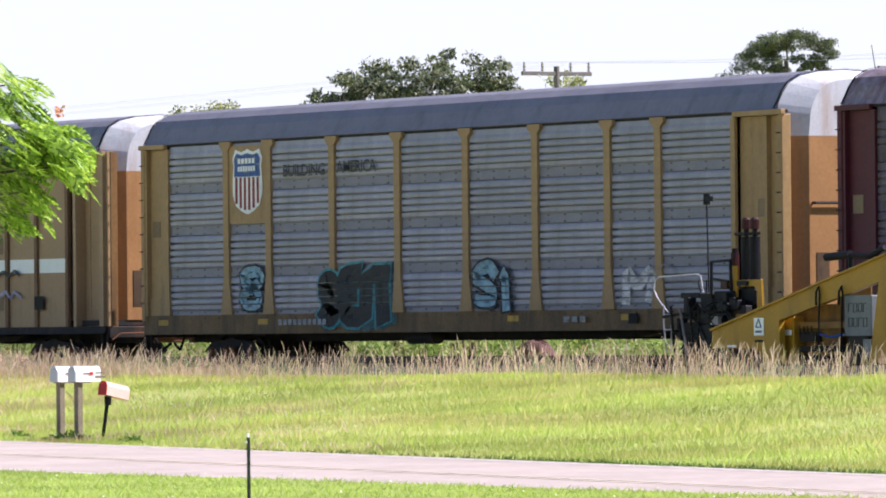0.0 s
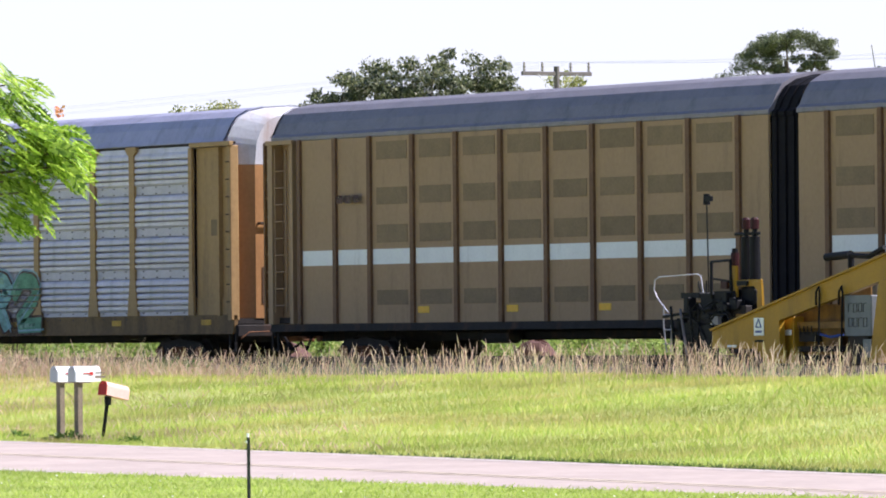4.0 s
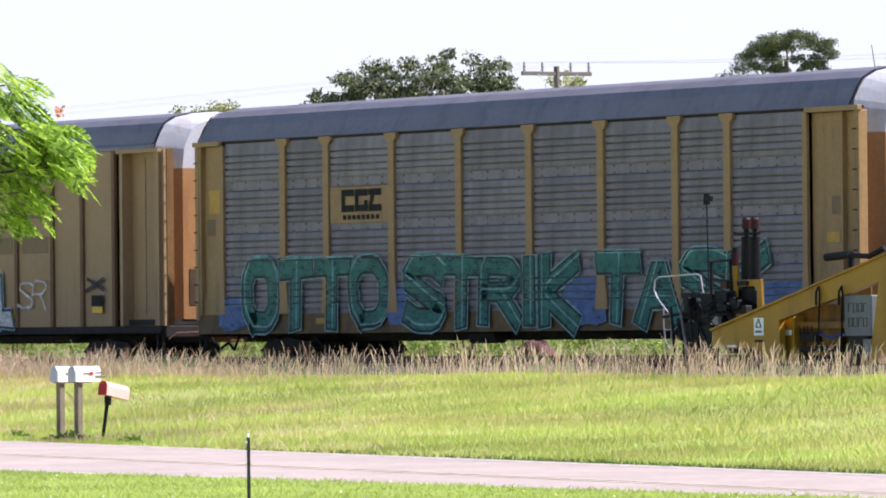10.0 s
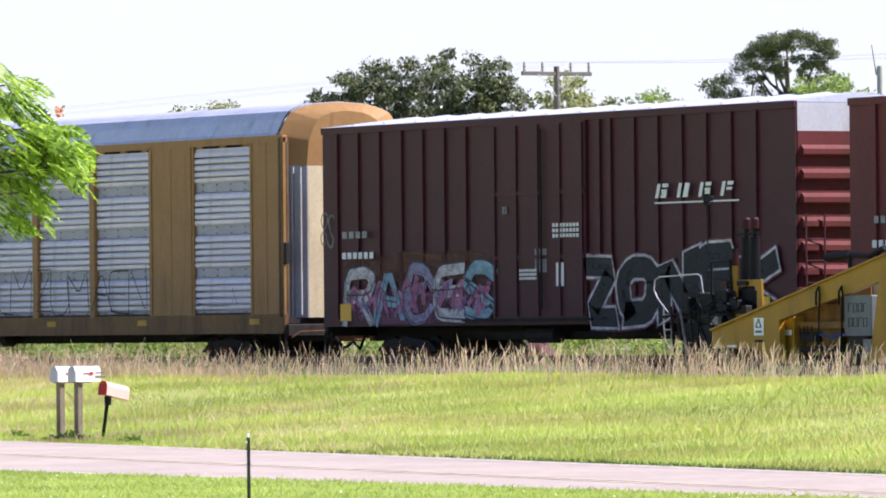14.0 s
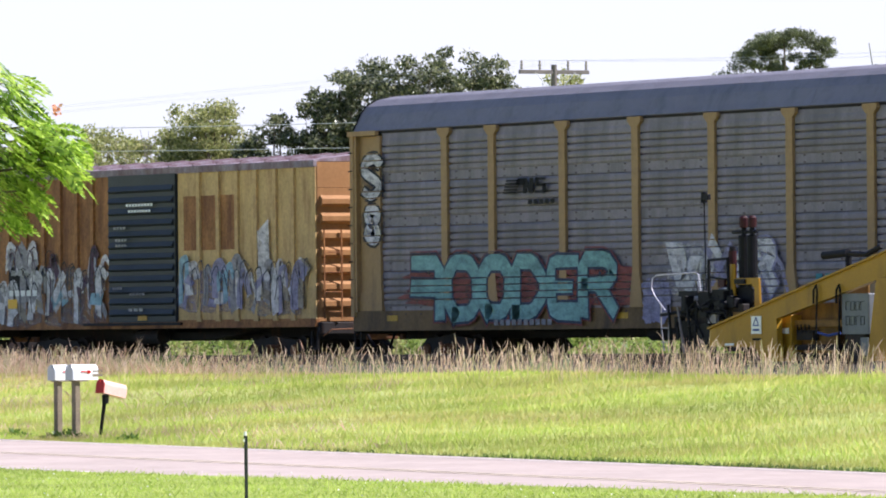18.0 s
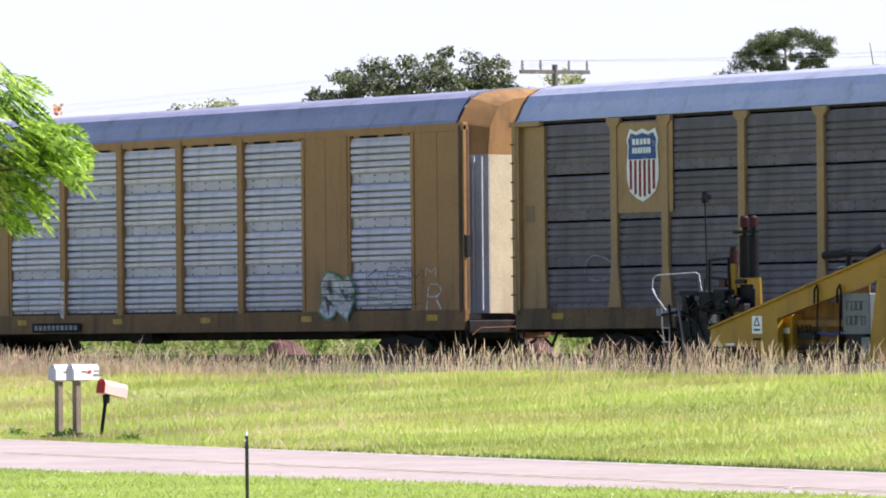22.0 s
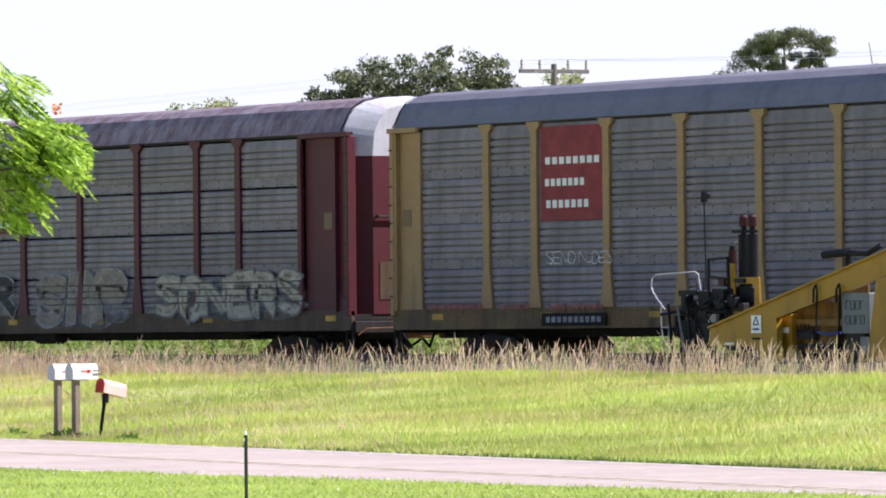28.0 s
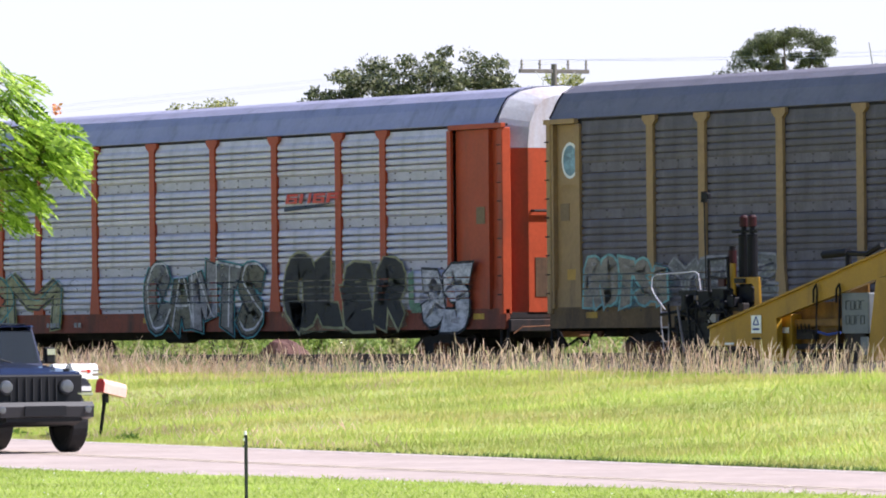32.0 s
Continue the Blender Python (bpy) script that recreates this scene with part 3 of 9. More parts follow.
def framed_rack(at_s, paint, sheet, roof, label, length=26.2):
    car = thing("autorack_car", (-at_s, SIDE_Y, RAIL_Z), label, "railway car", "cars of the freight train")
    underframe(car, length, sill_of[paint.name])
    edges = [0.0] + [x for pair in FRAMED for x in pair] + [length]
    for x0, x1 in zip(edges[::2], edges[1::2]):
        if x1 - x0 > 0.6:
            sheet_ = part("side_sheet", Shape().box(x0, x1, 0.0, 0.06, 1.2, 5.0), paint, car)
            for k in (1, 2):
                x = x0 + (x1 - x0) * (0.06 if k == 1 else 0.94)
                part("rib", Shape().box(x - 0.03, x + 0.03, -0.02, 0.0, 1.24, 4.95), paint, sheet_)
            part("rib", Shape().box((x0 + x1) / 2 - 0.01, (x0 + x1) / 2 + 0.01, -0.008, 0.0, 1.24, 4.95), paint, sheet_)
        else:
            part("post", Shape().bevelled(x0, x1, -0.05, 0.06, 1.2, 5.0, 0.012), paint, car)
    for x0, x1 in FRAMED:
        for z0, z1 in TIERS:
            part("panel", stored(("panel", round(x1 - x0, 2), round(z1 - z0, 2), 4), lambda: corrugated(x1 - x0, z1 - z0, swell.get(sheet.name, 1.0)), sheet), sheet, car, at=(x0, 0.07, z0))
        part("vent_slot", Shape().box(x0, x1, 0.055, 0.065, 4.85, 4.93), black_rubber, car)
        for xh in (x0 + 0.1, (x0 + x1) / 2 - 0.15, x1 - 0.4):
            part("hanger", Shape().extrude([(xh, 4.855), (xh + 0.3, 4.855), (xh + 0.22, 4.95), (xh + 0.08, 4.95)], 0.03, 0.07, "y"), paint, car)
        part("bottom_rub_strip", Shape().box(x0, x1, 0.02, 0.06, 1.19, 1.26), dark_steel, car)
    rivet_rows(car, FRAMED, 0.064, bolt_mat)
    lap_straps(car, FRAMED, 0.07, sheet)
    part("top_rail", Shape().bevelled(0, length, -0.02, 0.1, 4.90, 5.06, 0.012), paint, car)
    prof = [(0.0, 5.04), (-0.01, 5.07), (0.05, 5.12), (0.20, 5.40), (0.34, 5.58), (0.6, 5.69), (0.95, 5.76), (1.55, 5.80)]
    part("roof", roof_shape(length - 0.36, prof, 0.04), roof, car)
    for x, d in ((0.0, -1), (length, 1)):
        # Sun and shade on the right-hand doors are put into their colours.
        lit = (sunlit_cream, shade_white) if d > 0 else (paint, None)
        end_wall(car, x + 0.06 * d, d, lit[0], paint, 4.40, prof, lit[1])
        part("end_edge", Shape().tube((x - 0.14 * d, 0.08, 1.15), (x - 0.14 * d, 0.08, 5.0), 0.12, seg=10), sill_dark, car)
        part("door_latch", Shape().bevelled(min(x, x + 0.12 * d), max(x, x + 0.12 * d), -0.02, 0.08, 2.3, 2.75, 0.012), dark_steel, car)
    part("far_side", Shape().box(0.02, length - 0.02, 3.02, 3.08, 1.2, 5.0), sheet, car)
    return car


def flat_rack(at_s, label, length, mirrored, rows, stripe):
    """One half of a two-unit articulated car: upright channels, flat sheets with punched fields, a bellows at the inner end."""
    car = thing("articulated_rack_unit", (-at_s, SIDE_Y, RAIL_Z), label, "railway car", "cars of the freight train")

    def X(x):
        return length - x if mirrored else x

    def bx(s, x0, x1, *r):
        return s.box(min(X(x0), X(x1)), max(X(x0), X(x1)), *r)
    # laid out from the inner (bellows) end
    posts = [0.28 + 0.83] + [2.93 + 1.815 * i for i in range(8)] + [17.13, 18.69]
    lefts = [0.0] + posts
    underframe(car, length, dark_steel, (1.0, 3.4) if not mirrored else (3.4, 1.0), (0.84, 1.0))
    for i, x in enumerate(posts):
        part("post", bx(Shape(), x - 0.07, x + 0.07, -0.06, 0.02, 1.0, 4.92), post_shadow_brown, car)
    for x0, x1 in zip(lefts, posts):
        sheet = part("side_sheet", bx(Shape(), x0 + 0.06, x1 - 0.06, 0.0, 0.05, 1.0, 4.92), tan_paint, car)
        if x1 - x0 > 1.2 and x1 < 16:
            for z0, z1 in rows:
                part("punched_field", bx(Shape(), x0 + 0.26, x1 - 0.26, -0.008, 0.0, z0, z1), tan_mesh, sheet)
        if stripe and x1 > 1.2:
            part("stripe", bx(Shape(), x0 + 0.10, x1 - 0.10, -0.008, -0.001, 2.23, 2.55), white_paint, sheet)
    # outer end: door recess, ladder and bracket
    part("end_bay_sheet", bx(Shape(), 18.75, length - 0.05, 0.22, 0.26, 1.0, 4.92), tan_paint, car)
    part("upright", bx(Shape(), 18.98, 19.12, -0.04, 0.24, 1.0, 4.92), tan_paint, car)
    part("corner_post", bx(Shape(), length - 0.2, length, -0.06, 0.2, 1.0, 4.92), tan_paint, car)
    part("end_ladder_post", bx(Shape(), length + 0.02, length + 0.10, 0.02, 0.14, 1.0, 4.9), tan_paint, car)
    part("end_ladder_post", bx(Shape(), length + 0.24, length + 0.30, 0.0, 0.16, 1.0, 4.9), sill_ochre, car)
    for k in range(9):
        part("rung", bx(Shape(), length + 0.10, length + 0.24, 0.04, 0.07, 1.3 + 0.4 * k, 1.33 + 0.4 * k), tan_paint, car)
    part("end_bracket", bx(Shape(), 18.9, length + 0.04, -0.1, 0.0, 4.84, 4.93), tan_paint, car)
    ladder(car, min(X(length - 0.72), X(length - 0.25)), -0.02, 1.4, 4.6, tan_paint, 0.47)
    prof = [(0.0, 4.90), (-0.02, 4.92), (-0.02, 5.0), (0.05, 5.06), (0.16, 5.3), (0.30, 5.5), (0.55, 5.64), (0.95, 5.73), (1.55, 5.77)]
    part("roof", roof_shape(length - (0.08 if mirrored else 0.32), prof, 0.08 if mirrored else 0.0), roof_grey, car)
    part("far_side", Shape().box(0.02, length - 0.02, 3.02, 3.08, 1.0, 4.95), tan_paint, car)
    end_wall(car, X(length), -1 if mirrored else 1, end_orange, cap_white, 4.48, prof)
    if mirrored:    # this unit carries the bellows of the joint
        full = [(max(0.03, y + 0.05), z - 0.05) for y, z in prof] + [(min(3.07, 3.05 - y), z - 0.05) for y, z in prof[-2::-1]] + [(3.07, 0.95), (0.03, 0.95)]
        for k in range(6):
            fold = Shape().extrude([((y - 1.55) * (0.97 if k % 2 else 1.0) + 1.55, z) for y, z in full], length + k * 0.155, length + k * 0.155 + 0.15)
            part("bellows_fold", fold, black_rubber, car, "black rubber fold of the bellows at the joint")
    for k in range(4):
        part("yellow_reflector", bx(Shape(), 2.3 + 3.63 * k, 2.75 + 3.63 * k, -0.012, -0.002, 1.2, 1.34), line_yellow_bright, car)
    return car


line_yellow_bright = material("yellow_reflector_film", (0.75, 0.42, 0.03), 0.4, vary=0.08)
ROWS4 = ((4.42, 4.80), (3.48, 3.84), (2.68, 3.06), (1.38, 1.69))
ROWS3 = ROWS4[:3]


def grey_rack(at_s, label, length=27.0):
    car = thing("autorack_car", (-at_s, SIDE_Y, RAIL_Z), label, "railway car", "cars of the freight train")
    underframe(car, length, grey_car, sill=(0.98, 1.18))
    xs = [0.9 + 1.132 * i for i in range(22)]
    for x0, x1 in zip(xs, xs[1:]):
        sheet = part("side_sheet", Shape().box(x0 + 0.03, x1 - 0.03, 0.02, 0.05, 1.18, 4.74), grey_car, car)
        for z0, z1 in ((4.1, 4.2), (3.55, 3.85), (2.75, 3.02)):
            part("punched_field", Shape().box(x0 + 0.1, x1 - 0.1, 0.012, 0.02, z0, z1), dark_field, sheet)
    for x in xs:
        part("post", Shape().extrude([(x - 0.05, 1.0), (x + 0.05, 1.0), (x + 0.05, 4.74), (x - 0.05, 4.74)], -0.05, 0.02, "y"), grey_car_light, car)
        part("stake_pocket", Shape().box(x - 0.12, x + 0.12, -0.05, 0.0, 0.8, 1.0), grey_car, car)
    part("top_rail", Shape().bevelled(0.6, length - 0.9, -0.04, 0.05, 4.72, 4.82, 0.01), grey_car_light, car)
    for x0, x1 in ((0.0, 0.86), (24.72, length)):
        part("end_bay_sheet", Shape().box(x0, x1, 0.0, 0.06, 1.0, 4.82), grey_car, car)
    part("roof", roof_shape(length - 0.40, ROOF_CP, 0.08), roof_taupe, car)
    part("far_side", Shape().box(0.02, length - 0.02, 3.02, 3.08, 1.0, 4.85), grey_car, car)
    end_wall(car, length, 1, pale_pink, cap_white, 4.55, ROOF_CP)
    end_wall(car, 0.0, -1, grey_car, grey_car, 4.55, ROOF_CP)
    ladder(car, length + 0.12, 0.35, 1.4, 4.9, rust_steel, 0.42, "y", 0.3)
    part("latch_box", Shape().box(24.95, 25.35, -0.05, 0.0, 3.25, 3.35), dark_steel, car)
    return car


dark_field = material("punched_taupe_sheet", (0.15, 0.122, 0.108), 0.7, vary=0.2, per_piece=0.1)
pale_pink = material("faded_pale_end_paint", (0.55, 0.42, 0.36), 0.6, vary=0.12)
roof_taupe = material("taupe_roof_paint", (0.215, 0.188, 0.188), 0.5, vary=0.1, scale=1.0, dirt=(0.16, 0.14, 0.14), dirt_amount=0.2)
black_door = material("black_door_paint", (0.03, 0.035, 0.04), 0.5, vary=0.2, scale=1.5)


def boxcar(at_s, label, length, z0, z1, ribs, door, paint, door_paint, roof_mat, right_paint=None, louvred=False, tr=2.6, end_paint=None, cap_paint=None):
    car = thing("boxcar", (-at_s, SIDE_Y, RAIL_Z), label, "railway car", "cars of the freight train")
    underframe(car, length, paint, (tr, tr), (z0 - 0.02, z0 + 0.16))
    pieces = [0.0] + [x for x in ribs if x < door[0]] + [door[0]]
    others = [door[1]] + [x for x in ribs if x > door[1]] + [length]
    for group, mat in ((pieces, paint), (others, right_paint or paint)):
        for x0, x1 in zip(group, group[1:]):
            part("side_sheet", Shape().box(x0 + 0.004, x1 - 0.004, 0.0, 0.05, z0 + 0.1, z1), mat, car)
    for x in ribs:
        part("post", stored(("post", z0, z1), lambda: Shape().extrude([(-0.11, z0 + 0.12), (0.11, z0 + 0.12), (0.07, z0 + 0.2), (0.07, z1 - 0.06), (-0.07, z1 - 0.06), (-0.07, z0 + 0.2)], -0.055, 0.0, "y"), right_paint if right_paint and x > door[1] else paint), paint, car, at=(x, 0, 0))
    d = Shape().box(door[0] + 0.03, door[1] - 0.03, -0.06, 0.03, z0 + 0.12, z1 - 0.05)
    dr = part("door", d, door_paint, car, "sliding plug door")
    if louvred:
        n = 12
        for k in range(n):
            z = z0 + 0.25 + k * (z1 - z0 - 0.45) / n
            part("louvre", stored(("louvre", door), lambda: Shape().extrude([(-0.06, 0.0), (-0.12, 0.05), (-0.06, 0.16)], door[0] + 0.1, door[1] - 0.1), door_paint), door_paint, dr, at=(0, 0, z))
    else:
        s = Shape()
        for k in range(5):
            x = door[0] + 0.15 + (door[1] - door[0] - 0.3) * k / 4
            s.box(x - 0.035, x + 0.035, -0.1, -0.06, z0 + 0.15, z1 - 0.1)
        for z in (z0 + 1.3, z0 + 2.6):
            s.box(door[0] + 0.05, door[1] - 0.05, -0.09, -0.06, z, z + 0.08)
        part("door_frame", s, door_paint, dr)
        part("lock_rod", Shape().tube((door[0] + (door[1] - door[0]) * 0.55, -0.12, z0 + 0.3), (door[0] + (door[1] - door[0]) * 0.55, -0.12, z1 - 0.2), 0.025), dark_steel, dr)
    part("door_track", Shape().box(door[0] - 1.2, door[1] + 0.2, -0.09, 0.0, z0 + 0.05, z0 + 0.11), dark_steel, car)
    part("top_rail", Shape().bevelled(0, length, -0.05, 0.06, z1 - 0.06, z1 + 0.08, 0.015), paint if not louvred else roof_mat, car)
    part("roof", Shape().extrude([(0.0, z1 + 0.06), (0.0, z1 + 0.09), (1.55, z1 + 0.26), (3.1, z1 + 0.09), (3.1, z1 + 0.06)], 0.02, length - 0.02), roof_mat, car)
    for k in range(1, 14):
        part("roof_seam", stored(("roof_seam", z1), lambda: Shape().extrude([(0.0, z1 + 0.1), (0.0, z1 + 0.13), (1.55, z1 + 0.30), (3.1, z1 + 0.13), (3.1, z1 + 0.1)], -0.03, 0.03), roof_mat), roof_mat, car, at=(length * k / 14, 0, 0))
    part("far_side", Shape().box(0.02, length - 0.02, 3.02, 3.08, z0 + 0.1, z1), paint, car)
    for x, dd in ((length, 1), (0.0, -1)):
        a, b = (x - 0.06, x - 0.004) if dd > 0 else (x + 0.004, x + 0.06)
        e = part("end_sheet", Shape().box(a, b, 0.03, 3.07, z0 + 0.1, z1 - 0.5), end_paint or paint, car)
        part("end_cap", Shape().box(a, b, 0.03, 3.07, z1 - 0.495, z1 + 0.05), cap_paint or end_paint or paint, car)
        for k in range(7):
            z = z0 + 0.35 + k * (z1 - z0 - 0.9) / 7
            prof = [(0.0, 0.0), (0.10, 0.07), (0.10, 0.17), (0.0, 0.25)]
            part("end_corrugation", Shape().extrude([(x + dd * u, z + w) for u, w in prof], 0.12, 2.98, "y"), end_paint or paint, e)
        ladder(car, x + dd * 0.14, 0.12, z0 + 0.3, z0 + 1.9, paint, 0.42, "y", 0.42)
    return car


def tank_car(at_s, label, length=11.5):
    car = thing("tank_car", (-at_s, SIDE_Y, RAIL_Z), label, "railway car", "cars of the freight train")
    r, zc = 1.47, 2.64
    L = length
    rings = [(0.0, 0.12), (0.03, 0.5), (0.13, 0.95), (0.3, 1.27), (0.52, 1.43), (0.75, r), (L - 0.75, r), (L - 0.52, 1.43), (L - 0.3, 1.27), (L - 0.13, 0.95), (L - 0.03, 0.5), (L, 0.12)]
    part("tank", Shape().lathe(rings, "x", (0, 1.55, zc), 48), tank_black, car, smooth=True)
    part("centre_sill", Shape().box(-0.45, L + 0.45, 1.3, 1.8, 0.72, 1.05), dark_steel, car)
    for x in (1.35, L - 1.35):
        truck(car, x)
        part("saddle", Shape().extrude([(0.35, 1.0), (2.75, 1.0), (2.65, 1.7), (0.45, 1.7)], x - 0.35, x + 0.35), dark_steel, car)
    couplers(car, L + 0.0)
    for x, d in ((-0.5, 1), (L - 0.35, 1)):
        part("end_platform", Shape().box(x, x + 0.85, 0.1, 3.0, 1.02, 1.12).box(x + 0.1, x + 0.2, 0.0, 0.1, 0.5, 1.1), dark_steel, car)
        s = Shape().tube((x + 0.05, 0.12, 1.1), (x + 0.05, 0.12, 2.1), 0.022, seg=6).tube((x + 0.05, 0.12, 2.1), (x + 0.8, 0.12, 2.1), 0.022, seg=6).tube((x + 0.8, 0.12, 2.1), (x + 0.8, 0.12, 1.1), 0.022, seg=6)
        part("handrail", s, dark_steel, car)
    # brake gear and piping slung below the tank
    part("jacking_pad", Shape().bevelled(2.4, 3.0, 0.45, 0.75, 0.95, 1.35, 0.03), dark_steel, car)
    part("bottom_outlet", Shape().lathe([(0.55, 0.08), (0.6, 0.22), (0.75, 0.22), (0.8, 0.14), (1.25, 0.14)], "z", (L / 2, 1.55, 0), 14), dark_steel, car)
    part("skid", Shape().extrude([(L / 2 - 1.1, 1.2), (L / 2 - 0.5, 0.55), (L / 2 + 0.5, 0.55), (L / 2 + 1.1, 1.2)], 1.2, 1.9, "y"), dark_steel, car)
    part("brake_cylinder", Shape().tube((3.3, 0.7, 0.85), (4.1, 0.7, 0.85), 0.16, seg=12), dark_steel, car)
    part("brake_beam", Shape().box(2.5, L - 2.5, 0.8, 0.88, 0.68, 0.86), dark_steel, car)
    part("train_pipe", Shape().pipe([(0.3, 0.6, 0.95), (2.6, 0.55, 0.75), (L - 2.6, 0.55, 0.72), (L - 0.3, 0.6, 0.95)], 0.04), rust_steel, car)
    for k in range(5):
        part("pipe_hanger", Shape().box(2.9 + k * (L - 5.8) / 4, 2.96 + k * (L - 5.8) / 4, 0.5, 0.62, 0.6, 1.3), dark_steel, car)
    # dome with platform and railing on top
    c = L / 2
    top = zc + r
    part("valve_housing", Shape().lathe([(top - 0.1, 0.52), (top + 0.42, 0.52), (top + 0.46, 0.46)], "z", (c, 1.55, 0), 20), tank_black, car, smooth=False)
    part("walkway", Shape().box(c - 1.9, c + 1.9, 0.55, 1.0, top - 0.02, top + 0.03).box(c - 1.9, c + 1.9, 2.1, 2.55, top - 0.02, top + 0.03), dark_steel, car)
    for y in (0.58, 2.52):
        s = Shape().tube((c - 1.85, y, top + 0.75), (c + 1.85, y, top + 0.75), 0.025, seg=6)
        for x in (c - 1.85, c - 0.9, c + 0.9, c + 1.85):
            s.tube((x, y, top), (x, y, top + 0.75), 0.025, seg=6)
        part("top_railing", s, dark_steel, car)
    s = Shape()
    for k in range(9):
        s.tube((c - 0.2, -0.02, 1.2 + k * 0.33), (c + 0.25, -0.02, 1.2 + k * 0.33), 0.015, seg=5)
    part("ladder", s, dark_steel, car)
    for x in (0.55, 3.6, 4.3, 7.6, L - 0.95):
        n, pts = 8, []
        st = Shape()
        for k in range(n):
            a0, a1 = radians(-8 + 30 * k / n), radians(-8 + 30 * (k + 1) / n)
            st.quad(*[(xx, 1.55 - (r + 0.012) * math.cos(a), zc + (r + 0.012) * math.sin(a)) for xx, a in ((x, a0), (x + 0.09, a0), (x + 0.09, a1), (x, a1))])
        part("reflector_strip", st, line_yellow_bright, car)
    part("brake_reservoir", Shape().tube((L - 1.6, 0.35, 1.3), (L - 0.7, 0.35, 1.3), 0.2, seg=12), dark_steel, car)
    return car


rows_train = []      # every car of the train with its start
def add(car):
    rows_train.append(car)
    return car


def ribs(*xs):
    return xs


car_a = add(flat_rack(166.9, "tan articulated autorack unit with a white stripe", 20.5, False, ROWS4, True))
car_b = add(classic_rack(144.53, gold, panel_mid, roof_grey, "yellow autorack with grey corrugated panels and a shield emblem"))
car_c = add(classic_rack(116.15, maroon, panel_grime, roof_rust, "maroon autorack with grimy panels and a rust-streaked roof", 26.75, end=maroon))
car_d = add(classic_rack(87.68, gold, panel_fair, roof_blue, "yellow autorack with bright panels and red and blue spray paint", 26.55))
car_e = add(flat_rack(59.45, "tan articulated autorack unit with a white stripe", 20.05, True, ROWS4, True))
car_f = add(flat_rack(38.45, "tan articulated autorack unit with a white stripe", 20.9, False, ROWS4, True))
car_h = add(framed_rack(15.89, brown_tan, panel_fair, roof_blue, "tan framed autorack with bright corrugated panels"))
car_j = add(flat_rack(-12.62, "tan articulated autorack unit with faint spray paint", 19.86, True, ROWS3, False))
car_k = add(flat_rack(-33.4, "tan articulated autorack unit with white outlined spray paint", 20.9, False, ROWS3, False))
car_l = add(classic_rack(-56.03, gold, panel_dull, roof_grey, "yellow autorack with dull panels and large green lettering", 26.55))
car_m = add(classic_rack(-84.58, gold, panel_mid, roof_pale, "yellow autorack with gapped grey panels and a pale roof", 26.55, gapped=True))
car_n = add(framed_rack(-112.95, ochre, panel_clean, roof_pale, "ochre framed autorack with bright panels and scribbled outlines"))
car_o = add(boxcar(-140.9, "dark brown hi-cube boxcar with white and black spray paint", 18.6, 0.95, 5.06,
                   ribs(0.65, 1.55, 2.46, 3.4, 4.29, 5.19, 6.08, 11.38, 11.81, 12.71, 13.6, 14.5, 15.4, 16.3, 17.2), (7.2, 10.95), oxide, oxide, roof_pale, tr=2.8, end_paint=oxide_red, cap_paint=cap_white))
car_p = add(boxcar(-161.38, "red-brown boxcar with grey spray paint", 15.55, 0.95, 5.04,
                   ribs(0.9, 1.8, 2.7, 3.6, 4.5, 5.4, 10.1, 11.0, 11.9, 12.8, 13.7, 14.6), (6.1, 9.35), oxide_red, oxide_red, roof_pale, end_paint=oxide_red, cap_paint=cap_white))
car_t1 = add(tank_car(-178.5, "black tank car with white lettering and yellow reflectors"))
car_t2 = add(tank_car(-191.45, "black tank car with worn lettering and yellow reflectors"))
car_x = add(boxcar(-204.32, "weathered yellow and rust boxcar with a black louvred door", 15.55, 0.92, 4.36,
                   ribs(1.02, 1.9, 2.8, 3.62, 4.46, 5.24, 10.33, 11.22, 12.09, 12.95, 13.82, 14.62), (6.05, 9.3), box_rust, black_door, roof_rust, right_paint=box_yellow, louvred=True, end_paint=end_orange))
car_r = add(classic_rack(-221.5, gold, panel_dull, roof_grey, "yellow autorack with dull panels and pale blue lettering", 26.8))
car_s = add(grey_rack(-249.68, "taupe autorack with close posts and mixed spray paint"))
car_cn = add(framed_rack(-278.45, ochre, panel_fair, roof_blue, "ochre framed autorack with bright panels and a red emblem", 26.9))
car_u = add(classic_rack(-307.4, gold, panel_dark, roof_pale, "yellow autorack with dark gapped panels and a shield emblem", 26.8, gapped=True))
car_v = add(framed_rack(-335.83, ochre, panel_clean, roof_blue, "ochre framed autorack covered with blue and black lettering", 26.3))
car_w = add(classic_rack(-364.2, gold, panel_mid, roof_pale, "yellow autorack with silver panels and green and purple lettering", 26.6))
car_y = add(classic_rack(-392.6, maroon, panel_dull, roof_rust, "maroon autorack with gapped grey panels and pale spray paint", 26.8, end=maroon, gapped=True))
car_z = add(classic_rack(-421.2, gold, panel_dull, roof_grey, "yellow autorack with grey panels and a red sign field", 26.7))
car_aa = add(framed_rack(-449.7, ochre, panel_fair, roof_blue, "ochre framed autorack with a white emblem and spray paint", 26.4))
car_cc = add(classic_rack(-478.2, rust_red, panel_fair, roof_blue, "orange-red autorack with bright panels and dark spray paint", 26.85, end=rust_red))
car_dd = add(classic_rack(-506.8, gold, panel_dark, roof_grey, "yellow autorack with dark grimy panels and a round emblem", 26.6))


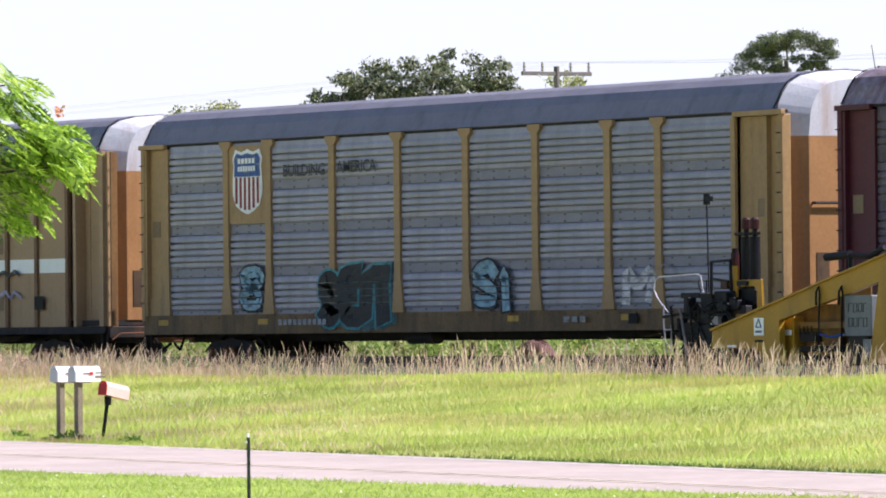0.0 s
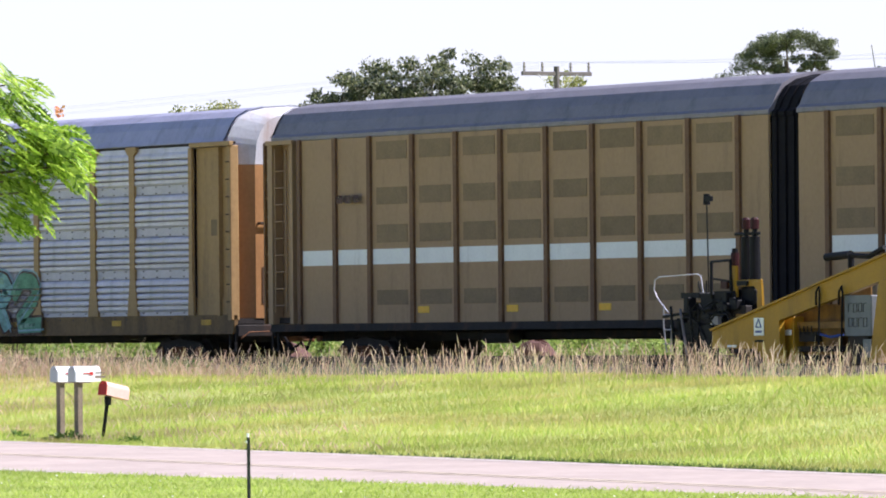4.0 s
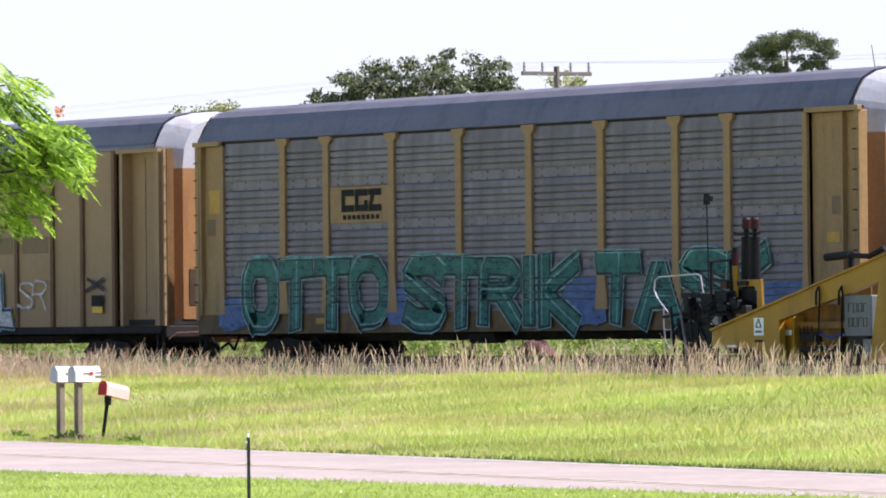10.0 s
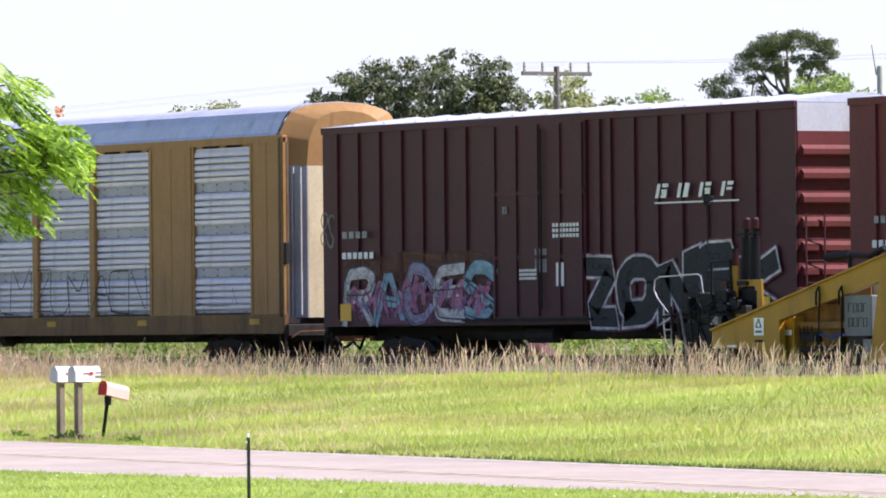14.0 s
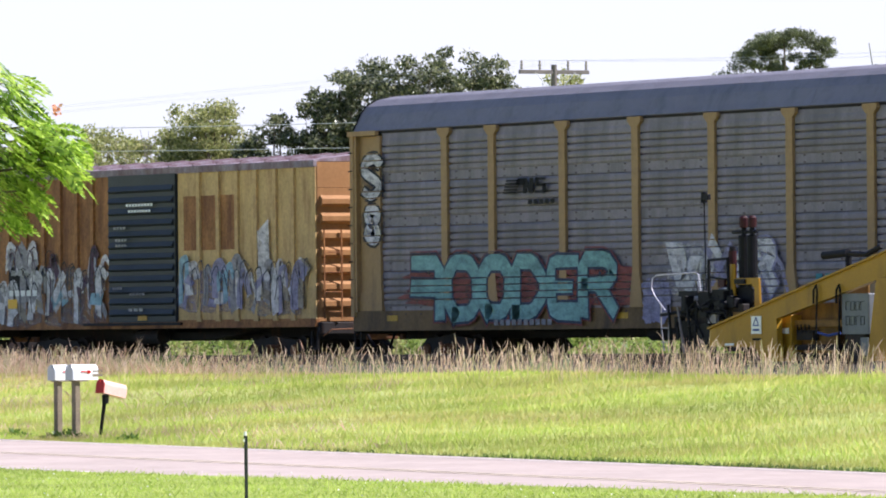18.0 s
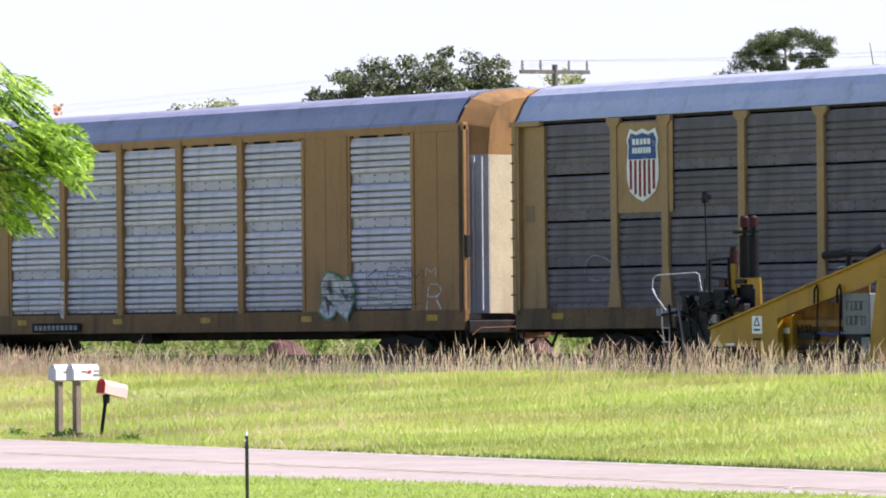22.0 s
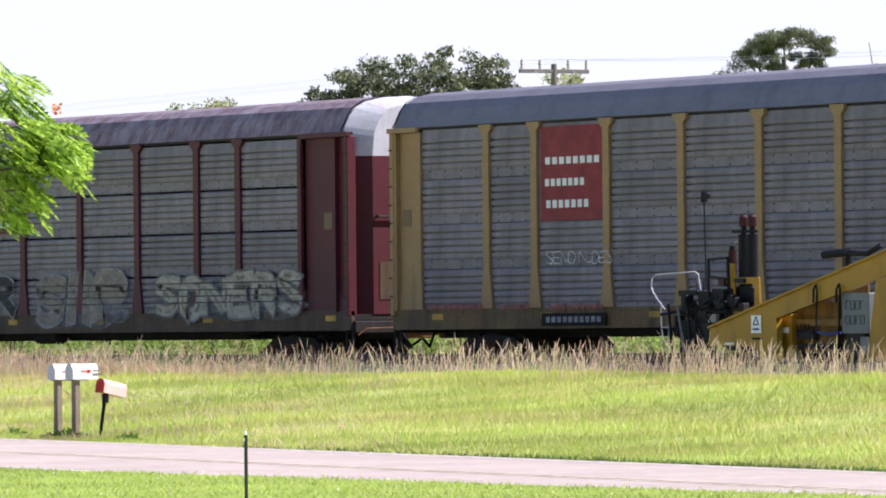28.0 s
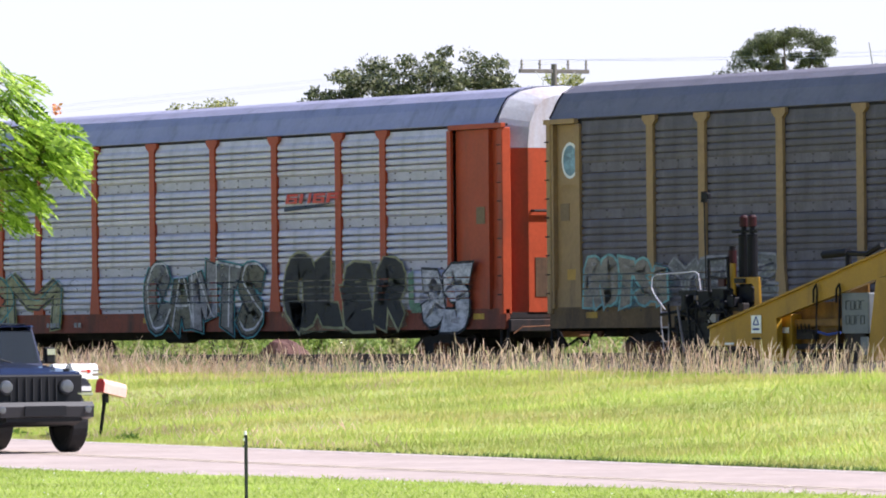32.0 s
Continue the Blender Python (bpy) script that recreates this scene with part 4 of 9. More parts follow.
# ---- plants ----
def leafy(name, colours, translucent=0.4, rough=0.55, patch=None):
    """Leaf surface whose colour changes from blade to blade."""
    m = bpy.data.materials.new(name)
    m.use_nodes = True
    t, link = m.node_tree, m.node_tree.links.new
    p = t.nodes["Principled BSDF"]
    p.inputs["Roughness"].default_value = rough
    geo = t.nodes.new("ShaderNodeNewGeometry")
    ramp = t.nodes.new("ShaderNodeValToRGB")
    ramp.color_ramp.elements[0].color = (*colours[0], 1)
    ramp.color_ramp.elements[1].color = (*colours[-1], 1)
    for i, c in enumerate(colours[1:-1], 1):
        ramp.color_ramp.elements.new(i / (len(colours) - 1)).color = (*c, 1)
    link(geo.outputs["Random Per Island"], ramp.inputs[0])
    co = t.nodes.new("ShaderNodeTexCoord")
    big = node(t, "ShaderNodeTexNoise", Scale=0.22, Detail=3.0)
    link(co.outputs["Object"], big.inputs["Vector"])
    rg = node(t, "ShaderNodeMapRange")
    rg.inputs["From Min"].default_value, rg.inputs["From Max"].default_value = 0.35, 0.65
    rg.inputs["To Min"].default_value, rg.inputs["To Max"].default_value = 0.75, 1.25
    link(big.outputs[0], rg.inputs["Value"])
    sc = t.nodes.new("ShaderNodeVectorMath")
    sc.operation = "SCALE"
    tint = ramp.outputs[0]
    if patch:
        # broad stretches of another tone
        wide = node(t, "ShaderNodeTexNoise", Scale=0.21, Detail=5.0, Roughness=0.6)
        link(co.outputs["Object"], wide.inputs["Vector"])
        rp = node(t, "ShaderNodeMapRange")
        rp.inputs["From Min"].default_value, rp.inputs["From Max"].default_value = 0.42, 0.66
        rp.inputs["To Max"].default_value = 0.66
        link(wide.outputs[0], rp.inputs["Value"])
        mx2 = t.nodes.new("ShaderNodeMix")
        mx2.data_type = "RGBA"
        mx2.inputs["B"].default_value = (*patch, 1)
        link(rp.outputs[0], mx2.inputs["Factor"])
        link(tint, mx2.inputs["A"])
        tint = mx2.outputs["Result"]
    link(tint, sc.inputs[0])
    link(rg.outputs[0], sc.inputs["Scale"])
    link(sc.outputs[0], p.inputs["Base Color"])
    tr = t.nodes.new("ShaderNodeBsdfTranslucent")
    link(sc.outputs[0], tr.inputs["Color"])
    mx = t.nodes.new("ShaderNodeMixShader")
    mx.inputs[0].default_value = translucent
    link(p.outputs[0], mx.inputs[1])
    link(tr.outputs[0], mx.inputs[2])
    link(mx.outputs[0], t.nodes["Material Output"].inputs[0])
    return m


lawn_blades = leafy("lawn_grass", [(0.32, 0.45, 0.068), (0.43, 0.53, 0.095), (0.53, 0.58, 0.16)], 0.64)
field_blades = leafy("field_grass", [(0.31, 0.43, 0.068), (0.365, 0.47, 0.08), (0.43, 0.49, 0.10), (0.59, 0.54, 0.21)], 0.68, patch=(0.66, 0.50, 0.22))
tussock_blades = leafy("soft_tussock_grass", [(0.34, 0.46, 0.06), (0.45, 0.52, 0.11), (0.64, 0.56, 0.24)], 0.7)
seed_grass = leafy("pinkish_seed_grass", [(0.40, 0.24, 0.18), (0.65, 0.46, 0.36), (0.72, 0.56, 0.43), (0.42, 0.40, 0.17), (0.62, 0.38, 0.32)], 0.58)
weed_blades = leafy("weed_leaves", [(0.06, 0.12, 0.02), (0.12, 0.20, 0.03)])
oak_leaves = leafy("oak_leaves", [(0.028, 0.042, 0.018), (0.075, 0.095, 0.036), (0.17, 0.185, 0.08), (0.36, 0.35, 0.20)], 0.33, 0.32)
olive_leaves = leafy("olive_green_leaves", [(0.17, 0.195, 0.06), (0.33, 0.35, 0.12), (0.52, 0.49, 0.22)], 0.5)
bright_leaves = leafy("bright_green_leaves", [(0.13, 0.21, 0.045), (0.27, 0.36, 0.08), (0.42, 0.50, 0.15)], 0.5)
pine_needles = leafy("pine_needles", [(0.09, 0.11, 0.06), (0.19, 0.21, 0.10)], 0.42)
fern_leaves = leafy("feathery_green_leaves", [(0.07, 0.13, 0.015), (0.18, 0.30, 0.022), (0.32, 0.46, 0.045), (0.48, 0.60, 0.10)], 0.42, 0.4)
bark = material("grey_brown_bark", (0.12, 0.095, 0.075), 0.9, vary=0.3, scale=4, bump=0.02, bump_scale=20)
pale_bark = material("pale_bare_twigs", (0.30, 0.25, 0.22), 0.9, vary=0.2)
rng = np.random.default_rng(7)


def raw_mesh(name, verts, faces, mat):
    me = bpy.data.meshes.new(name)
    me.from_pydata(verts, [], faces)
    me.materials.append(mat)
    return me


def blades(n, y0, y1, h0, h1, width, lean, keep=None, left=-2.04, right=-1.505, slack=0.0):
    """Upright grass blades over a wedge of the plan."""
    y = np.sqrt(rng.uniform(y0 * y0, y1 * y1, n))
    x = y * rng.uniform(left, right, n)
    if keep is not None:
        k = keep(x, y)
        x, y = x[k], y[k]
    n = len(x)
    z = np.array([ground_z(a, b) for a, b in zip(x, y)]) - 0.02 - slack
    h = rng.uniform(h0, h1, n) * rng.uniform(0.6, 1.0, n)
    a = rng.uniform(0, 2 * np.pi, n)
    dx, dy = np.cos(a) * width, np.sin(a) * width
    lx, ly = rng.normal(0, lean, n) * h, rng.normal(0, lean, n) * h
    v = np.empty((n, 4, 3))
    v[:, 0] = np.stack([x - dx, y - dy, z], 1)
    v[:, 1] = np.stack([x + dx, y + dy, z], 1)
    v[:, 2] = np.stack([x + dx * 0.7 + lx * 0.45, y + dy * 0.7 + ly * 0.45, z + h * 0.6], 1)
    v[:, 3] = np.stack([x + lx, y + ly, z + h], 1)
    i = np.arange(n)[:, None] * 4
    return v.reshape(-1, 3).tolist(), (i + np.array([[0, 1, 2, 3]])).tolist()


def leaves_at(points, size, droop=0.0, long=2.0):
    """One pointed leaf, folded out at random, at each point."""
    p = np.asarray(points)
    n = len(p)
    d = rng.normal(0, 1, (n, 3))
    d[:, 2] -= droop
    d /= np.linalg.norm(d, axis=1)[:, None]
    e = np.cross(d, rng.normal(0, 1, (n, 3)))
    e /= np.linalg.norm(e, axis=1)[:, None]
    s = (size * rng.uniform(0.6, 1.25, n))[:, None]
    v = np.empty((n, 4, 3))
    v[:, 0], v[:, 1], v[:, 2], v[:, 3] = p, p + d * s * 0.5 + e * s / long / 1.0 * 0.5, p + d * s, p + d * s * 0.5 - e * s / long * 0.5
    i = np.arange(n)[:, None] * 4
    return v.reshape(-1, 3).tolist(), (i + np.arange(4)[None]).tolist()


def on_verge(x, y):
    e = 44.4 - 0.180 * (x + 69.7)
    patch = np.array([noise.noise((a * 0.35, b * 0.35, 3.0)) for a, b in zip(x, y)])
    return (y > e + 0.12) & (rng.uniform(-0.9, 0.55, len(x)) < patch + 0.15)


def on_tussock(x, y):
    e = far_edge_np(x)
    clump = np.array([noise.noise((a * 0.55, b * 0.55, 13.0)) + 0.6 * noise.noise((a * 1.7, b * 1.7, 2.0)) for a, b in zip(x, y)])
    return (y > e + 0.5) & (clump > 0.08)


def far_edge_np(x):
    return 44.4 - 0.180 * (x + 69.7)


def on_lawn(x, y):
    return y < 37.75 - 0.05 * (x + 66) + 0.14 * np.sin(x * 1.7) + 0.09 * np.sin(x * 4.1) + 0.08 * np.sin(x * 0.53)


def stuff(name, verts, faces, mat, label, category):
    return tagged(new(name, raw_mesh(name, verts, faces, mat)), label, category, kind="stuff")


def lawn_edge(x):
    return 37.75 - 0.05 * (x + 66)


s = Shape()
for k in range(70):
    a, b = -120 + k * 1.2, -120 + (k + 1) * 1.2
    s.quad((a, 24, 0.034), (b, 24, 0.034), (b, lawn_edge(b) - 0.02, 0.034), (a, lawn_edge(a) - 0.02, 0.034))
lawn_soil = material("mown_grass_thatch", (0.26, 0.31, 0.065), 0.9, vary=0.25, scale=1.5, bump=0.02, bump_scale=25)
solid("lawn", s, lawn_soil, "short bright green lawn beside the road", "lawn", "structure")
stuff("field_grass", *blades(420000, 42.8, 68, 0.05, 0.13, 0.0036, 0.24, on_verge), field_blades, "sunlit yellow-green rough grass between road and railway", "grass")
stuff("tussock_grass", *blades(60000, 43.5, 68, 0.10, 0.23, 0.0026, 0.28, on_tussock), tussock_blades, "taller soft tussocks of rough grass", "grass")
stuff("lawn_grass", *blades(110000, 28, 40, 0.05, 0.12, 0.006, 0.4, on_lawn), lawn_blades, "short bright green lawn grass beside the road", "grass")


def seed_stems(n, y0, y1, thin=None):
    """Bowed grass stems with a plume of seed at the top."""
    verts, faces = [], []
    for _ in range(n):
        y = rng.uniform(y0, y1)
        x = rng.uniform(-2.05, -1.5) * y
        if thin and not thin(x, y):
            continue
        z = ground_z(x, y) - 0.03
        dense = noise.noise((x * 0.5, y * 0.3, 9.0))
        if rng.random() > 0.62 + 0.9 * dense:
            continue
        h = 0.20 + 0.50 * rng.random() ** 1.5 + 0.20 * dense + (0.14 if rng.random() < 0.06 else 0.0)
        a = rng.uniform(0, 6.283)
        lx, ly = rng.normal(0.06, 0.26) * h, rng.normal(0, 0.2) * h
        w = 0.0028 + 0.0022 * rng.random()
        n0 = len(verts)
        cx, cy = math.cos(a) * w, math.sin(a) * w
        for t, k in ((0, 1.0), (0.4, 1.0), (0.7, 0.8), (0.84, 1.9), (1.0, 0.3)):
            bx, by = x + lx * t * t, y + ly * t * t
            verts += [(bx - cx * k, by - cy * k, z + h * t), (bx + cx * k, by + cy * k, z + h * t)]
        faces += [(n0 + 2 * i, n0 + 2 * i + 1, n0 + 2 * i + 3, n0 + 2 * i + 2) for i in range(4)]
    return verts, faces


stuff("seed_grass", *seed_stems(9500, 66.4, 69.7, lambda x, y: rng.random() < (0.95 if x < -1.84 * y else 0.62)), seed_grass, "tall pinkish seeding grass along the railway", "tall grass")
stuff("seed_grass_thick", *seed_stems(15000, 66.4, 69.7, lambda x, y: x < (-1.925 + rng.normal(0, 0.03)) * y), seed_grass, "dense stand of tall tan seeding grass", "tall grass")
stuff("loose_seed_stems", *seed_stems(2600, 63.0, 66.6, lambda x, y: rng.random() < (y - 62.5) / 4.5), seed_grass, "scattered pinkish grass stems before the thicker stand", "tall grass")
stuff("rank_grass", *blades(22000, 65.6, 69.2, 0.05, 0.13, 0.006, 0.4), field_blades, "tall green grass at the foot of the railway bank", "tall grass")
stuff("dark_rank_grass", *blades(1800, 67.4, 69.2, 0.4, 0.62, 0.012, 0.25, None, -1.945, -1.885), weed_blades, "clump of tall dark green grass beside the railway", "tall grass")
stuff("dry_rank_grass", *blades(14000, 66.0, 69.5, 0.10, 0.45, 0.004, 0.35, lambda x, y: x < (-1.90 + rng.normal(0, 0.045, len(x))) * y, -2.05, -1.8), seed_grass, "dry tan undergrowth of tall grass", "tall grass")
stuff("sword_grass", *blades(2600, 67.2, 69.4, 0.25, 0.55, 0.011, 0.4, lambda x, y: np.array([noise.noise((a * 0.4, b * 0.4, 21.0)) > 0.1 for a, b in zip(x, y)])), leafy("grey_green_sword_grass", [(0.16, 0.20, 0.10), (0.28, 0.32, 0.18)]), "grey-green tufts of broad-bladed tall grass", "tall grass")


def seed_patch(x, y):
    p_ = np.array([noise.noise((a * 0.28, b * 0.28, 31.0)) + 0.5 * noise.noise((a * 0.9, b * 0.9, 5.0)) for a, b in zip(x, y)])
    return on_verge(x, y) & (p_ > 0.12) & (x < -1.76 * y)


stuff("field_seed_stems", *blades(42000, 46, 68, 0.10, 0.22, 0.0026, 0.35, seed_patch), seed_grass, "thin pinkish seed stems scattered through the rough grass", "grass")
fy = np.sqrt(rng.uniform(30.0 ** 2, 38.8 ** 2, 300))
fx = fy * rng.uniform(-2.04, -1.505, 300)
ok = on_lawn(fx, fy + 0.2)
stuff("lawn_flowers", *leaves_at(np.stack([fx[ok], fy[ok], rng.uniform(0.07, 0.11, ok.sum())], 1), 0.017, 0, 1.2), material("white_petals", (0.75, 0.74, 0.68), 0.6), "tiny white flowers scattered in the lawn", "flowers")


def on_edge(x, y):
    e = 44.4 - 0.180 * (x + 69.7)
    return (y > e - 0.02) & (y < e + 0.16 + 0.3 * rng.random(len(x)) * (x > -80)) & (x < -62 + 14 * rng.random(len(x))) & (x > -90 + 20 * rng.random(len(x)) ** 2)


# Dark blades give the shadowed face of the grass at the road.
stuff("road_edge_grass", *blades(130000, 42.5, 50, 0.04, 0.12, 0.007, 0.4, on_edge), weed_blades, "dark short grass along the road edge", "grass")
# leafy weeds at the mailboxes and along the road's far edge
for wx, wy, wr, wn_ in ((-99.4, 50.5, 0.55, 300), (-96.4, 50.0, 0.3, 90), (-102.5, 51.2, 0.35, 90)):
    v, fc = [], []
    for _ in range(wn_):
        a, r = rng.uniform(0, 6.283), wr * math.sqrt(rng.random())
        x, y = wx + r * math.cos(a) * 1.6, wy + 0.25 * r * math.sin(a)
        z, h, b = ground_z(x, y), rng.uniform(0.03, 0.16) * (1.2 - r / wr), rng.uniform(0, 6.283)
        c, s_ = 0.04 * math.cos(b), 0.04 * math.sin(b)
        n0 = len(v)
        v += [(x, y, z + h * 0.4), (x + c - s_ * 0.5, y + s_ + c * 0.5, z + h), (x + 2 * c, y + 2 * s_, z + h * 1.1), (x + c + s_ * 0.5, y + s_ - c * 0.5, z + h)]
        fc.append((n0, n0 + 1, n0 + 2, n0 + 3))
    tagged(new("roadside_weed", raw_mesh("roadside_weed", v, fc, weed_blades)), "low clump of dark leafy weeds at the road's edge", "weed", kind="stuff")


def tree(name, x, y, height, radius, leaf, label, clump=0.45, per=150, size=0.17, low=0.35, seed=1, trunk=0.16, fill=1.0):
    """Tapered trunk, crooked limbs to flat-bottomed clumps of leaves, gaps between them."""
    rr = np.random.default_rng(seed)
    t = thing(name, (x, y, ground_z(x, y)), label, "tree")
    cz, hz = height * (1 + low) / 2, height * (1 - low) / 2
    wood, pts, centres = Shape(), [], []
    wood.tube((0, 0, -0.1), (0.1, 0.05, height * 0.45), trunk, trunk * 0.7, 9)
    area = 12 * ((radius * radius * hz) ** (2 / 3))
    for _ in range(int(fill * area / clump ** 2 * 1.2)):
        q = rr.normal(0, 1, 3)
        q *= (rr.uniform(0.74, 1.0) if rr.random() < 0.75 else rr.uniform(0.3, 0.75)) / np.linalg.norm(q)
        wob = 1 + 0.16 * math.sin(3 * q[0] + seed) * math.cos(4 * q[1] + 2 * q[2] + seed)
        c = np.array([q[0] * radius * wob, q[1] * radius * wob, cz + q[2] * hz * wob])
        if all(np.sum((c - o) ** 2) > (clump * 1.22) ** 2 for o in centres):
            centres.append(c)
    top = max(c[2] for c in centres) + clump * 0.7
    for k, c in enumerate(centres):
        c[2] += (height - top) * max(0.0, (c[2] - cz) / (top - cz))
        r = clump * rr.uniform(0.7, 1.25)
        if k % 2 == 0:
            mid = Vector((c[0] * 0.45 + rr.normal(0, 0.15), c[1] * 0.45, height * 0.42 + (c[2] - height * 0.42) * 0.6))
            wood.tube((0.1, 0.05, height * 0.42), mid, trunk * 0.4, trunk * 0.22, 5, False).tube(mid, c, trunk * 0.22, trunk * 0.07, 5, False)
        n = int(per * rr.uniform(0.7, 1.2))
        u = rr.normal(0, 1, (n, 3))
        u /= np.linalg.norm(u, axis=1)[:, None]
        u[:, 2] = np.where(u[:, 2] < 0, u[:, 2] * 0.45, u[:, 2])
        rad = r * (0.35 + 0.75 * rr.random(n) ** 0.6)[:, None]
        pts.append(c + u * rad * np.array([1, 1, 0.8]))
    part("trunk", wood, bark, t)
    v, fc = leaves_at(np.concatenate(pts), size)
    part("crown", raw_mesh("crown", v, fc, leaf), leaf, t)
    return t


OAK = "dark green broad-leaved oak with gaps in its crown"
for tx, ty, th_, tr_, sd in ((-222.0, 119.9, 8.35, 0.8, 2), (-221.4, 120.7, 8.85, 1.1, 3), (-220.6, 122.0, 9.75, 1.0, 4), (-220.2, 122.7, 10.25, 1.1, 5), (-222.6, 125.0, 10.75, 1.2, 6), (-219.3, 124.2, 10.65, 1.1, 7),
                             (-218.8, 125.0, 10.8, 1.2, 8), (-221.6, 127.6, 11.2, 1.1, 9), (-217.9, 126.4, 10.85, 1.0, 15), (-217.5, 127.1, 10.65, 0.9, 16), (-217.3, 127.6, 10.2, 0.7, 17)):
    tree("oak_tree", tx, ty, th_, tr_, oak_leaves, OAK, 0.36, 190, 0.15, 0.35, seed=sd, trunk=0.12, fill=0.72)
THIN = "yellowish green tree with thin foliage"
BELT = "dull green tree in a distant belt"
tree("broadleaf_tree", -229.4, 122.6, 9.55, 1.5, olive_leaves, THIN, 0.32, 120, 0.14, seed=6)
tree("broadleaf_tree", -230.2, 122.2, 9.45, 1.3, olive_leaves, THIN, 0.32, 120, 0.14, seed=36)
tree("broadleaf_tree", -235.6, 121.9, 8.9, 2.3, olive_leaves, THIN, seed=7)
tree("broadleaf_tree", -232.3, 121.9, 8.6, 1.6, olive_leaves, THIN, seed=8, fill=0.5)
tree("broadleaf_tree", -238.8, 118.6, 8.3, 2.6, olive_leaves, THIN, seed=9)
tree("broadleaf_tree", -224.8, 134.7, 10.5, 1.9, olive_leaves, "green tree with a rounded thick crown", seed=10)
tree("broadleaf_tree", -223.4, 136.9, 9.9, 1.5, bright_leaves, "green tree with a rounded thick crown", seed=28)
tree("broadleaf_tree", -225.8, 138.9, 9.6, 1.6, oak_leaves, BELT, seed=11)
tree("broadleaf_tree", -222.4, 138.9, 10.4, 1.2, pine_needles, "dark green slender tree in a distant belt", 0.35, 130, 0.15, seed=12)
tree("broadleaf_tree", -197.5, 128.0, 9.4, 2.0, bright_leaves, "bright green bushy tree", seed=13)
tree("broadleaf_tree", -193.0, 128.5, 8.6, 1.9, olive_leaves, "green bushy tree beside the belt", seed=23)
tree("broadleaf_tree", -203.5, 127.0, 8.0, 1.7, bright_leaves, "bright green bushy tree", seed=24)
tree("broadleaf_tree", -221.0, 140.5, 9.3, 2.0, olive_leaves, BELT, seed=25)
tree("broadleaf_tree", -219.6, 133.6, 9.0, 2.4, olive_leaves, BELT, seed=26)
tree("broadleaf_tree", -209.5, 136.0, 9.2, 2.2, bright_leaves, "bright green tree in a distant belt", seed=27)


def pine(x, y, height, clumps, label, seed):
    """A tall bare trunk with flat clumps of needles on crooked limbs."""
    rr = np.random.default_rng(seed)
    t = thing("pine_tree", (x, y, ground_z(x, y)), label, "tree")
    wood, pts = Shape(), []
    knee = Vector((0.1, 0.1, height * 0.55))
    wood.tube((0, 0, -0.1), knee, 0.2, 0.14, 8).tube(knee, (0.0, -0.1, height * 0.9), 0.14, 0.05, 7)
    for i, (side, z, r, deep) in enumerate(clumps):
        c = Vector((side * 0.498 - deep * 0.867, side * 0.867 + deep * 0.498, z))
        if i % 8 == 2:
            fork = Vector((0.05, 0.0, height * rr.uniform(0.68, 0.80)))
            elbow = fork.lerp(c, 0.5) + Vector((0, 0, -0.12 - 0.12 * abs(side)))
            knot = fork.lerp(c, 0.8) + Vector((0, 0, -0.2))
            wood.tube(fork, elbow, 0.07, 0.05, 5, False).tube(elbow, knot, 0.05, 0.035, 5, False).tube(knot, c, 0.035, 0.015, 5, False)
        n = int(620 * r / 0.5)
        u = rr.normal(0, 1, (n, 3))
        u /= np.linalg.norm(u, axis=1)[:, None]
        pts.append(np.array(c) + u * (r * (0.35 + 0.7 * rr.random(n)))[:, None] * np.array([1.05, 1.05, 0.6]))
    part("trunk", wood, bark, t)
    v, fc = leaves_at(np.concatenate(pts), 0.095, -0.3, 2.4)
    part("crown", raw_mesh("crown", v, fc, pine_needles), pine_needles, t)


pr = random.Random(12)
umbrella = [(u, 11.62 - 0.34 * (u - 0.0) ** 2 * (0.9 if u < 0 else 0.8) + pr.uniform(-0.16, 0.14), pr.uniform(0.26, 0.4), pr.uniform(-1.0, 1.0)) for u in [-1.55 + 3.1 * k / 21 for k in range(22)]]
umbrella += [(pr.uniform(-1.4, 1.5), pr.uniform(10.75, 11.35), pr.uniform(0.22, 0.34), pr.uniform(-0.9, 0.9)) for k in range(18)]
umbrella += [(pr.uniform(-1.25, 1.3), pr.uniform(10.1, 10.9), pr.uniform(0.16, 0.27), pr.uniform(-0.8, 0.8)) for k in range(13)]
umbrella += [(pr.uniform(-0.7, 1.2), pr.uniform(10.35, 10.95), pr.uniform(0.2, 0.3), pr.uniform(-0.6, 0.6)) for k in range(9)]
umbrella += [(1.25, 10.45, 0.26, 0.2), (1.5, 10.3, 0.22, 0), (0.6, 10.15, 0.3, 0.1), (0.85, 9.95, 0.26, 0), (-0.5, 10.5, 0.24, 0), (0.2, 9.6, 0.26, 0), (-0.35, 9.4, 0.28, 0.2), (0.7, 9.2, 0.3, 0)]
pine(-217.7, 139.1, 12.0, umbrella, "tall pine with a flat open crown above the belt", 31)
pine(-218.6, 137.7, 10.8, [(-0.5, 10.1, 0.45, 0), (0.0, 10.5, 0.45, 0.2), (0.45, 10.1, 0.4, 0), (-0.2, 9.6, 0.42, 0), (0.35, 9.3, 0.42, 0), (-0.55, 9.1, 0.36, 0.2), (0.1, 8.6, 0.4, 0), (-0.9, 9.6, 0.35, 0.1), (-1.1, 9.0, 0.4, 0), (0.75, 9.7, 0.3, 0)], "smaller dark pine beside the tall one", 32)


